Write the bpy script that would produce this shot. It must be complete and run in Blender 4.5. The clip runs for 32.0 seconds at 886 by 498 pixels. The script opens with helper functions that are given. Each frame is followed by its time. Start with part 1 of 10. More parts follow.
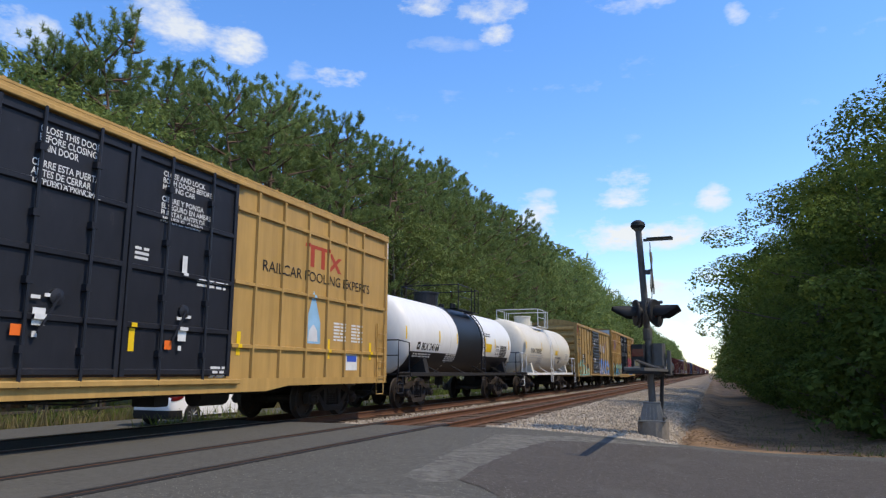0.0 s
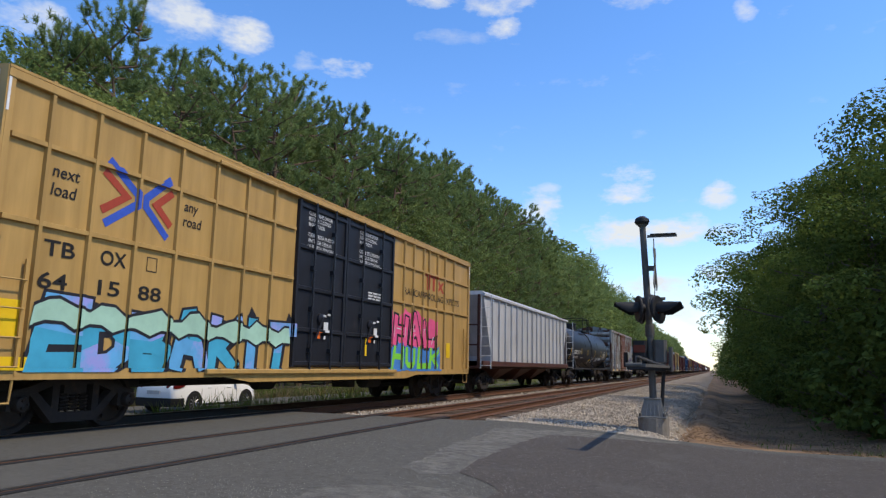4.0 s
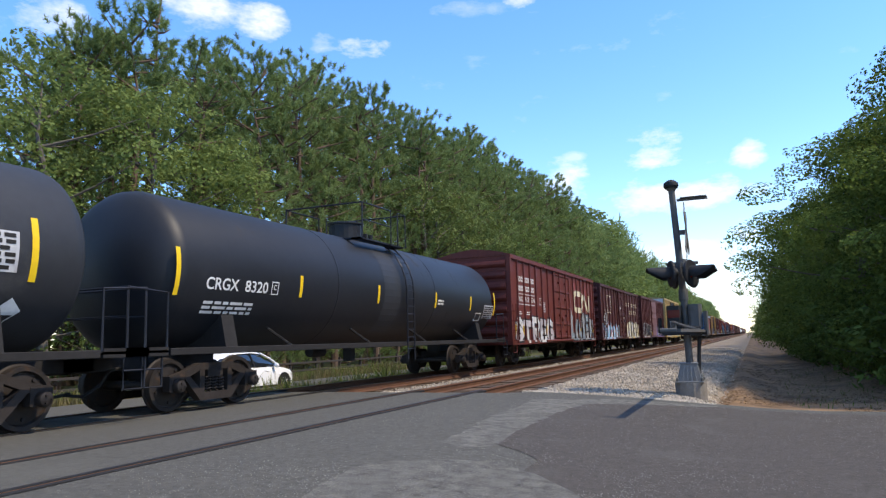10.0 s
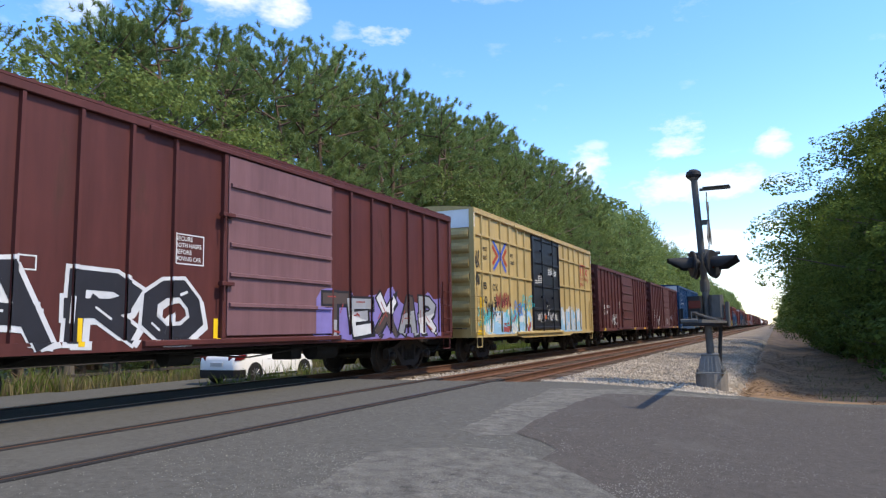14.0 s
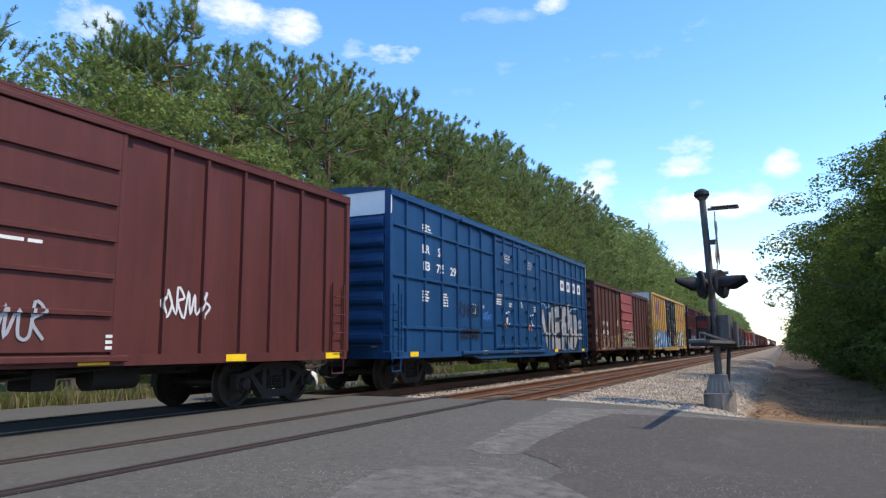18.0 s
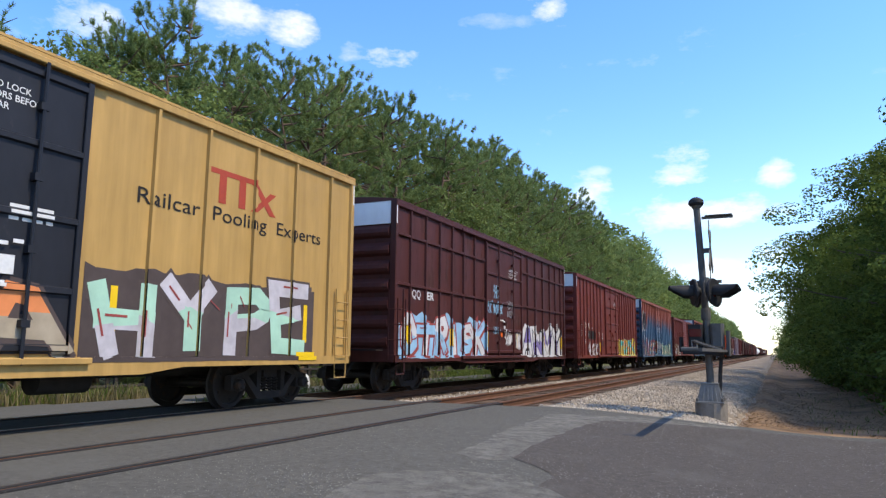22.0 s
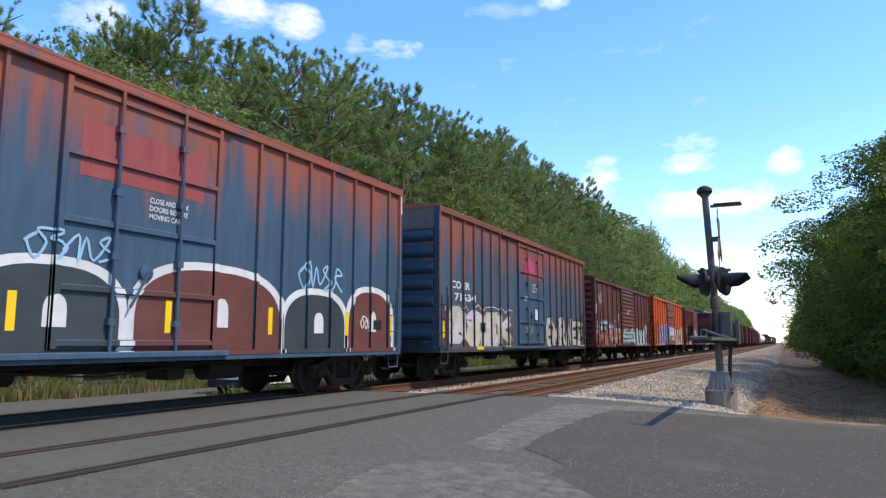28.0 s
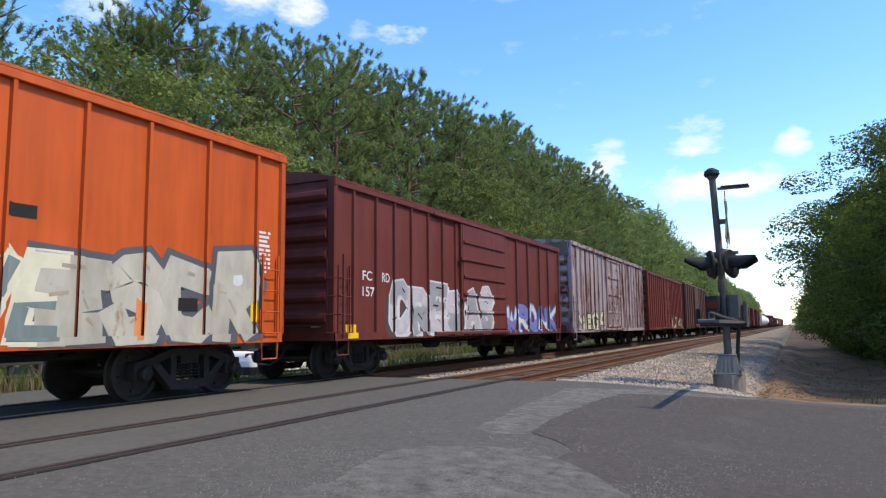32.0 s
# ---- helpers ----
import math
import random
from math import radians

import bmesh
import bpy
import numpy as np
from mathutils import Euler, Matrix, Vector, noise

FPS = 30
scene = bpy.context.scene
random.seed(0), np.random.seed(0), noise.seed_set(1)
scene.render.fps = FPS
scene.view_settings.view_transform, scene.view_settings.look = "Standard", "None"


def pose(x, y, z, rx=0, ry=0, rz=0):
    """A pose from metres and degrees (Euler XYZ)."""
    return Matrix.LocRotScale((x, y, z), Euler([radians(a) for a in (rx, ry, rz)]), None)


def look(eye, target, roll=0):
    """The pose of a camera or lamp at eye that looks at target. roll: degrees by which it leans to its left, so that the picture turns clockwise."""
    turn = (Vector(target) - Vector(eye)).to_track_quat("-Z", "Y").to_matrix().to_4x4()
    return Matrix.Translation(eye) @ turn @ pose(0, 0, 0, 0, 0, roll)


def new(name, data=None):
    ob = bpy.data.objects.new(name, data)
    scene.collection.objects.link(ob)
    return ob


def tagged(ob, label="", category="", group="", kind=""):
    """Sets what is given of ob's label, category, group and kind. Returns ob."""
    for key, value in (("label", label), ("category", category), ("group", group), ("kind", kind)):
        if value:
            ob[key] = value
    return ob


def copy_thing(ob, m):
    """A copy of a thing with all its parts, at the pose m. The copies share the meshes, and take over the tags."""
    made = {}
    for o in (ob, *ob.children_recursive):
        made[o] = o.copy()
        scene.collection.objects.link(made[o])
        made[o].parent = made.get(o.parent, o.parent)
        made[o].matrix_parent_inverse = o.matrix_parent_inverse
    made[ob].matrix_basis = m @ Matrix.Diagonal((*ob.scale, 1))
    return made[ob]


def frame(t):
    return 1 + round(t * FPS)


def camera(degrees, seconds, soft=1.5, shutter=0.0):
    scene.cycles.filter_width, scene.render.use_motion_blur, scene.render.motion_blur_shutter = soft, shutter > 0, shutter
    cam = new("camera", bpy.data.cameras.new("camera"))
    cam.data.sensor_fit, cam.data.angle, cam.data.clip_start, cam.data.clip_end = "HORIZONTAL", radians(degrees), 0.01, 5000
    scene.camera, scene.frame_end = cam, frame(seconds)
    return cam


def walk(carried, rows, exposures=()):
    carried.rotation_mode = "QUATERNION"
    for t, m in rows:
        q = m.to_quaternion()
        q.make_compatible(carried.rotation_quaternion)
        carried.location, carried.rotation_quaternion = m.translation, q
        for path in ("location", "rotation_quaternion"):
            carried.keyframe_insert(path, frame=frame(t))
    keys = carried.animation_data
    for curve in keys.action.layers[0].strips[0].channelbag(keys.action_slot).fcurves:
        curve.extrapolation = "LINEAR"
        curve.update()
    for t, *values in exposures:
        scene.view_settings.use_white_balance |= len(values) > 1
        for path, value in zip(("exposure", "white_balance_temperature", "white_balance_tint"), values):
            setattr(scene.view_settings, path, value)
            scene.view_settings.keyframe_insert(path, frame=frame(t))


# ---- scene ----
cam = camera(64.5, 32.0, soft=1.3)
EYE = (0.0, 0.0, 1.108)
# seconds, yaw, pitch, roll
TURNS = [
    (0.0, 20.915, 9.956, -0.169),
    (0.5, 20.925, 10.248, 0.073),
    (1.0, 21.003, 10.256, -0.106),
    (1.5, 20.849, 10.218, -0.369),
    (2.0, 20.981, 10.174, -0.523),
    (2.5, 21.082, 10.062, -0.815),
    (3.0, 21.084, 9.883, -1.097),
    (3.5, 21.052, 9.675, -0.996),
    (4.0, 21.032, 9.373, -1.147),
    (4.5, 20.949, 9.054, -1.261),
    (6.5, 21.531, 9.276, -0.467),
    (7.0, 21.724, 9.152, -0.143),
    (7.5, 22.139, 9.007, 0.419),
    (8.0, 22.406, 8.585, 0.364),
    (8.5, 22.993, 8.252, 0.901),
    (9.0, 23.466, 7.966, 1.259),
    (9.5, 23.693, 7.664, 1.360),
    (10.0, 23.744, 7.409, 1.514),
    (10.5, 23.728, 7.298, 1.235),
    (11.0, 23.752, 7.199, 1.236),
    (11.5, 23.837, 7.080, 1.441),
    (12.0, 23.943, 7.020, 1.535),
    (12.5, 24.310, 6.962, 1.584),
    (13.0, 24.655, 6.805, 1.288),
    (13.5, 24.983, 6.608, 1.158),
    (14.0, 25.279, 6.511, 0.950),
    (14.5, 25.573, 6.627, 0.889),
    (15.0, 25.530, 6.823, 0.827),
    (15.5, 25.458, 7.103, 0.989),
    (17.5, 25.776, 7.851, 0.164),
    (18.0, 25.789, 7.916, 0.320),
    (18.5, 25.802, 8.050, 0.217),
    (19.0, 25.895, 8.232, 0.169),
    (19.5, 25.825, 8.365, -0.118),
    (20.0, 25.785, 8.398, -0.319),
    (20.5, 25.615, 8.422, -0.302),
    (21.0, 25.467, 8.371, -0.428),
    (21.5, 25.244, 8.260, -0.613),
    (22.0, 25.207, 8.260, -0.535),
    (22.5, 25.213, 8.214, -0.324),
    (23.0, 25.343, 8.121, -0.352),
    (23.5, 25.415, 8.002, -0.176),
    (24.0, 25.430, 7.930, -0.847),
    (24.5, 25.423, 7.947, -0.833),
    (25.0, 25.439, 7.936, -0.667),
    (25.5, 25.409, 7.837, -0.608),
    (27.5, 25.769, 7.645, 0.266),
    (28.0, 25.913, 7.563, 0.004),
    (28.5, 25.969, 7.411, -0.306),
    (29.0, 26.095, 7.250, -0.396),
    (29.5, 26.101, 7.180, -0.266),
    (30.0, 26.227, 6.761, -0.373),
    (30.5, 26.340, 6.245, -0.391),
    (31.0, 26.450, 5.964, -0.089),
    (31.5, 26.465, 6.100, 0.364),
    (32.0, 26.524, 6.408, 0.590),
]
walk(cam, [(t, pose(*EYE, 90 + p, r, y)) for t, y, p, r in TURNS],
     exposures=[(t, e, 7300, 12) for t, e in ((0, 0.55), (2, 0.47), (3, 0.44), (4, 0.46), (6, 0.62), (8, 0.82), (9, 0.90), (14, 0.98), (20, 0.92), (25, 0.92), (28, 0.96), (30, 1.02), (31, 1.02), (32, 0.87))])

# ---- sky, sun ----
SUN_EL, SUN_AZ = 55.0, 83.0          # degrees above the horizon; clockwise from +Y, the way the track runs
RAIL_X, NEAR_X = -10.17, -6.37      # centre lines of the two tracks


def make_world():
    w = bpy.data.worlds.new("sky")
    scene.world = w
    w.use_nodes = True
    nt = w.node_tree
    nt.nodes.clear()
    N, L = nt.nodes.new, nt.links.new
    sky = N("ShaderNodeTexSky")
    sky.sky_type = 'NISHITA'
    sky.sun_disc = False
    sky.sun_elevation, sky.sun_rotation = radians(SUN_EL), radians(SUN_AZ)
    sky.air_density, sky.dust_density, sky.ozone_density = 1.0, 0.25, 1.8
    tc = N("ShaderNodeTexCoord")
    norm = N("ShaderNodeVectorMath"); norm.operation = 'NORMALIZE'
    L(tc.outputs["Generated"], norm.inputs[0])
    big = N("ShaderNodeTexNoise")
    big.inputs["Scale"].default_value, big.inputs["Detail"].default_value = 17.0, 9.0
    big.inputs["Roughness"].default_value = 0.62
    stretch = N("ShaderNodeMapping"); stretch.inputs["Scale"].default_value = (1, 1, 2.2)
    L(norm.outputs[0], stretch.inputs[0]); L(stretch.outputs[0], big.inputs["Vector"])

    def math_node(op, a, b=None, clamp=False):
        m = N("ShaderNodeMath"); m.operation = op; m.use_clamp = clamp
        for i, v in enumerate((a, b)):
            if v is None:
                continue
            if isinstance(v, (int, float)):
                m.inputs[i].default_value = v
            else:
                L(v, m.inputs[i])
        return m.outputs[0]
    # thin scattered cumulus all over the sky, and the banks that stand over the woods: azimuth, elevation, half width, half height
    total = math_node('MULTIPLY', math_node('SUBTRACT', big.outputs["Fac"], 0.62, True), 1.2, True)
    # broken cumulus overhead, as the sun's dimming implies; unseen, added to whiten the skylight
    height = N("ShaderNodeSeparateXYZ"); L(norm.outputs[0], height.inputs[0])
    aloft = math_node('MULTIPLY', math_node('SUBTRACT', height.outputs["Z"], 0.56), 4.0, True)
    total = math_node('MAXIMUM', total, math_node('MULTIPLY', aloft, math_node('MULTIPLY', math_node('SUBTRACT', big.outputs["Fac"], 0.46), 5.0, True)))
    for az, el, hw, hh, power in CLOUDS:
        a, e = radians(az), radians(el)
        c = Vector((math.sin(a) * math.cos(e), math.cos(a) * math.cos(e), math.sin(e)))
        right = Vector((math.cos(a), -math.sin(a), 0))
        up = right.cross(c)
        d1 = N("ShaderNodeVectorMath"); d1.operation = 'DOT_PRODUCT'; L(norm.outputs[0], d1.inputs[0]); d1.inputs[1].default_value = right / math.tan(radians(hw))
        d2 = N("ShaderNodeVectorMath"); d2.operation = 'DOT_PRODUCT'; L(norm.outputs[0], d2.inputs[0]); d2.inputs[1].default_value = up / math.tan(radians(hh))
        d3 = N("ShaderNodeVectorMath"); d3.operation = 'DOT_PRODUCT'; L(norm.outputs[0], d3.inputs[0]); d3.inputs[1].default_value = c
        r2 = math_node('ADD', math_node('MULTIPLY', d1.outputs["Value"], d1.outputs["Value"]), math_node('MULTIPLY', d2.outputs["Value"], d2.outputs["Value"]))
        inside = math_node('SUBTRACT', 1.0, r2)
        inside = math_node('MULTIPLY', inside, math_node('GREATER_THAN', d3.outputs["Value"], 0.0))
        blob = math_node('ADD', math_node('MULTIPLY', inside, 0.72), math_node('MULTIPLY', math_node('SUBTRACT', big.outputs["Fac"], 0.535), 3.4))
        blob = math_node('MULTIPLY', blob, math_node('GREATER_THAN', inside, -1.1))
        total = math_node('MAXIMUM', total, math_node('MULTIPLY', math_node('MULTIPLY', blob, 1.15, True), power, True))
    mix = N("ShaderNodeMix"); mix.data_type = 'RGBA'
    L(total, mix.inputs["Factor"])
    hue = N("ShaderNodeHueSaturation"); hue.inputs["Saturation"].default_value, hue.inputs["Value"].default_value = 1.28, 1.25
    L(sky.outputs[0], hue.inputs["Color"])
    deep = N("ShaderNodeMix"); deep.data_type = 'RGBA'; deep.blend_type = 'MULTIPLY'; deep.inputs["Factor"].default_value = 1.0
    L(hue.outputs[0], deep.inputs["A"]); deep.inputs["B"].default_value = (0.84, 0.90, 1.08, 1)
    L(deep.outputs["Result"], mix.inputs["A"])
    mix.inputs["B"].default_value = (3.65, 4.1, 4.6, 1)
    bg = N("ShaderNodeBackground"); bg.inputs["Strength"].default_value = 0.15
    out = N("ShaderNodeOutputWorld")
    L(mix.outputs["Result"], bg.inputs["Color"]); L(bg.outputs[0], out.inputs[0])


CLOUDS = [(-43.4, 26.1, 3.4, 2.2, 0.85), (-53.4, 23.3, 2.4, 1.6, 0.75), (-38.3, 25.0, 2.0, 1.6, 0.9), (-33.3, 23.6, 1.3, 0.9, 0.55), (-30.2, 23.4, 2.4, 1.0, 0.95), (-22.2, 29.2, 2.4, 0.9, 0.8), (-16.3, 26.9, 1.9, 0.9, 0.85),
          (-17.2, 28.6, 3.0, 1.2, 0.75), (-4.0, 28.2, 3.6, 0.8, 0.6), (3.3, 26.4, 0.9, 0.9, 0.6), (-6.3, 14.2, 2.7, 1.5, 0.95), (-4.6, 10.7, 6.2, 1.6, 0.97), (0.8, 13.2, 1.3, 1.4, 0.85), (-13.3, 12.5, 2.6, 1.9, 0.9), (-12.6, 14.3, 1.0, 0.6, 0.5),
          (-4.5, 6.1, 4.0, 1.3, 0.9), (-2.5, 3.7, 3.0, 1.4, 0.9), (-20.2, 26.2, 3.4, 0.7, 0.3), (0.8, 7.6, 2.0, 1.2, 0.7)]
make_world()
sun_data = bpy.data.lights.new("sun", 'SUN')
sun_data.energy, sun_data.angle, sun_data.color = 2.5, radians(0.8), (1.0, 0.93, 0.80)
sun = new("sun", sun_data)
sun.matrix_world = look((0, 0, 60), Vector((0, 0, 60)) - Vector((math.sin(radians(SUN_AZ)) * math.cos(radians(SUN_EL)),
                                                              math.cos(radians(SUN_AZ)) * math.cos(radians(SUN_EL)), math.sin(radians(SUN_EL)))))

# ---- materials ----
def surface(name, base, rough=0.6, metal=0.0, grain=6.0, vary=0.25, stain=None, stain_at=0.55, stain_soft=0.12, stain_scale=1.2,
            streak=0.0, bump=0.0, bump_scale=40.0, obj_vary=0.0, fade=None, spec=0.22, crest=None):
    """Painted, rusted or mineral surface: base colour with variation at two scales, stains with a shape of their own, fine relief."""
    m = bpy.data.materials.new(name)
    m.use_nodes = True
    nt = m.node_tree
    N, L = nt.nodes.new, nt.links.new
    b = nt.nodes["Principled BSDF"]
    b.inputs["Roughness"].default_value, b.inputs["Metallic"].default_value = rough, metal
    b.inputs["Specular IOR Level"].default_value = spec
    tc = N("ShaderNodeTexCoord")
    info = N("ShaderNodeObjectInfo")
    shift = N("ShaderNodeVectorMath"); shift.operation = 'ADD'
    off = N("ShaderNodeCombineXYZ")
    mul = N("ShaderNodeMath"); mul.operation = 'MULTIPLY'; mul.inputs[1].default_value = 37.0
    L(info.outputs["Random"], mul.inputs[0]); L(mul.outputs[0], off.inputs[0]); L(mul.outputs[0], off.inputs[1])
    L(tc.outputs["Object"], shift.inputs[0]); L(off.outputs[0], shift.inputs[1])

    def noise_node(scale, detail=5.0, vec=None, rough_=0.6):
        n = N("ShaderNodeTexNoise")
        n.inputs["Scale"].default_value, n.inputs["Detail"].default_value, n.inputs["Roughness"].default_value = scale, detail, rough_
        L(vec or shift.outputs[0], n.inputs["Vector"])
        return n.outputs["Fac"]
    vec = shift.outputs[0]
    if streak:
        mp = N("ShaderNodeMapping"); mp.inputs["Scale"].default_value = (1, 1, 1 - streak)
        L(vec, mp.inputs[0]); vec = mp.outputs[0]
    col = N("ShaderNodeMix"); col.data_type = 'RGBA'; col.blend_type = 'MULTIPLY'; col.inputs["Factor"].default_value = 1.0
    col.inputs["A"].default_value = (*base, 1)
    tone = N("ShaderNodeMapRange")
    tone.inputs["From Min"].default_value, tone.inputs["From Max"].default_value = 0.3, 0.7
    tone.inputs["To Min"].default_value, tone.inputs["To Max"].default_value = 1 - vary, 1 + vary * 0.5
    fine = noise_node(grain, 8.0, vec); coarse = noise_node(grain * 0.11, 3.0)
    av = N("ShaderNodeMath"); av.operation = 'MULTIPLY_ADD'; av.inputs[1].default_value = 0.5
    half = N("ShaderNodeMath"); half.operation = 'MULTIPLY'; half.inputs[1].default_value = 0.5
    L(coarse, half.inputs[0]); L(fine, av.inputs[0]); L(half.outputs[0], av.inputs[2])
    L(av.outputs[0], tone.inputs["Value"])
    L(tone.outputs[0], col.inputs["B"])
    out = col.outputs["Result"]
    if streak >= 0.7:               # runs of dirt washed down the sheets
        mp3 = N("ShaderNodeMapping"); mp3.inputs["Scale"].default_value = (3.2, 3.2, 0.2)
        L(shift.outputs[0], mp3.inputs[0])
        rn = N("ShaderNodeMapRange"); rn.inputs["From Min"].default_value, rn.inputs["From Max"].default_value = 0.36, 0.62
        rn.inputs["To Min"].default_value, rn.inputs["To Max"].default_value = 0.84, 1.05
        L(noise_node(1.0, 7.0, mp3.outputs[0], 0.65), rn.inputs["Value"])
        m4 = N("ShaderNodeMix"); m4.data_type = 'RGBA'; m4.blend_type = 'MULTIPLY'; m4.inputs["Factor"].default_value = 1.0
        L(out, m4.inputs["A"]); L(rn.outputs[0], m4.inputs["B"]); out = m4.outputs["Result"]
    if obj_vary:
        r = N("ShaderNodeMapRange"); r.inputs["To Min"].default_value, r.inputs["To Max"].default_value = 1 - obj_vary, 1 + obj_vary
        L(info.outputs["Random"], r.inputs["Value"])
        mm = N("ShaderNodeMix"); mm.data_type = 'RGBA'; mm.blend_type = 'MULTIPLY'; mm.inputs["Factor"].default_value = 1.0
        L(out, mm.inputs["A"]); L(r.outputs[0], mm.inputs["B"]); out = mm.outputs["Result"]
    if fade:                        # an older coat that shows through in large soft areas
        f = N("ShaderNodeMapRange"); f.inputs["From Min"].default_value, f.inputs["From Max"].default_value = fade[1], fade[2]
        mp2 = N("ShaderNodeMapping"); mp2.inputs["Scale"].default_value = fade[3]
        L(tc.outputs["Object"], mp2.inputs[0])
        L(noise_node(1.0, 4.0, mp2.outputs[0]), f.inputs["Value"])
        mm = N("ShaderNodeMix"); mm.data_type = 'RGBA'
        L(f.outputs[0], mm.inputs["Factor"]); L(out, mm.inputs["A"]); mm.inputs["B"].default_value = (*fade[0], 1); out = mm.outputs["Result"]
    if crest:                       # primer bared along the top of the sheets, in ragged runs: colour, lowest, highest edge, raggedness
        sep = N("ShaderNodeSeparateXYZ"); L(tc.outputs["Object"], sep.inputs[0])
        mp4 = N("ShaderNodeMapping"); mp4.inputs["Scale"].default_value = (1.5, 2.6, 0.22)
        L(tc.outputs["Object"], mp4.inputs[0])
        ma = N("ShaderNodeMath"); ma.operation = 'MULTIPLY_ADD'; ma.inputs[1].default_value = crest[3]
        L(noise_node(1.0, 6.0, mp4.outputs[0], 0.6), ma.inputs[0]); L(sep.outputs["Z"], ma.inputs[2])
        mid = crest[3] * 0.5
        f = N("ShaderNodeMapRange"); f.inputs["From Min"].default_value, f.inputs["From Max"].default_value = crest[1] + mid, crest[2] + mid
        L(ma.outputs[0], f.inputs["Value"])
        mm = N("ShaderNodeMix"); mm.data_type = 'RGBA'
        L(f.outputs[0], mm.inputs["Factor"]); L(out, mm.inputs["A"]); mm.inputs["B"].default_value = (*crest[0], 1); out = mm.outputs["Result"]
    if stain:
        f = N("ShaderNodeMapRange"); f.inputs["From Min"].default_value, f.inputs["From Max"].default_value = stain_at, stain_at + stain_soft
        L(noise_node(stain_scale, 9.0, vec, 0.7), f.inputs["Value"])
        mm = N("ShaderNodeMix"); mm.data_type = 'RGBA'
        L(f.outputs[0], mm.inputs["Factor"]); L(out, mm.inputs["A"]); mm.inputs["B"].default_value = (*stain, 1); out = mm.outputs["Result"]
        rr = N("ShaderNodeMapRange"); rr.inputs["To Min"].default_value, rr.inputs["To Max"].default_value = rough, min(0.95, rough + 0.25)
        L(f.outputs[0], rr.inputs["Value"]); L(rr.outputs[0], b.inputs["Roughness"])
    L(out, b.inputs["Base Color"])
    if bump:
        bp = N("ShaderNodeBump"); bp.inputs["Strength"].default_value = bump; bp.inputs["Distance"].default_value = 0.02
        L(noise_node(bump_scale, 6.0, tc.outputs["Object"]), bp.inputs["Height"]); L(bp.outputs[0], b.inputs["Normal"])
    return m


def leaf_material(name, base, other, through_light=0.30):
    m = bpy.data.materials.new(name)
    m.use_nodes = True
    nt = m.node_tree
    N, L = nt.nodes.new, nt.links.new
    b = nt.nodes["Principled BSDF"]
    b.inputs["Roughness"].default_value = 0.65
    b.inputs["Specular IOR Level"].default_value = 0.06
    geo, info = N("ShaderNodeNewGeometry"), N("ShaderNodeObjectInfo")
    tone = N("ShaderNodeTexNoise"); tone.inputs["Scale"].default_value, tone.inputs["Detail"].default_value = 0.9, 2.0
    L(geo.outputs["Position"], tone.inputs["Vector"])
    clump = N("ShaderNodeMapRange"); clump.inputs["From Min"].default_value, clump.inputs["From Max"].default_value = 0.36, 0.64
    L(tone.outputs["Fac"], clump.inputs["Value"])
    add = N("ShaderNodeMath"); add.operation = 'ADD'
    L(geo.outputs["Random Per Island"], add.inputs[0]); L(info.outputs["Random"], add.inputs[1])
    third = N("ShaderNodeMath"); third.operation = 'MULTIPLY'; third.inputs[1].default_value = 0.34
    L(add.outputs[0], third.inputs[0])
    whole = N("ShaderNodeMath"); whole.operation = 'MULTIPLY_ADD'; whole.inputs[1].default_value = 0.32
    L(clump.outputs[0], whole.inputs[0]); L(third.outputs[0], whole.inputs[2])
    mix = N("ShaderNodeMix"); mix.data_type = 'RGBA'
    L(whole.outputs[0], mix.inputs["Factor"]); mix.inputs["A"].default_value = (*base, 1); mix.inputs["B"].default_value = (*other, 1)
    L(mix.outputs["Result"], b.inputs["Base Color"])
    tr = N("ShaderNodeBsdfTranslucent"); ms = N("ShaderNodeMixShader"); ms.inputs[0].default_value = through_light
    L(mix.outputs["Result"], tr.inputs["Color"])
    L(b.outputs[0], ms.inputs[1]); L(tr.outputs[0], ms.inputs[2]); L(ms.outputs[0], nt.nodes["Material Output"].inputs[0])
    return m


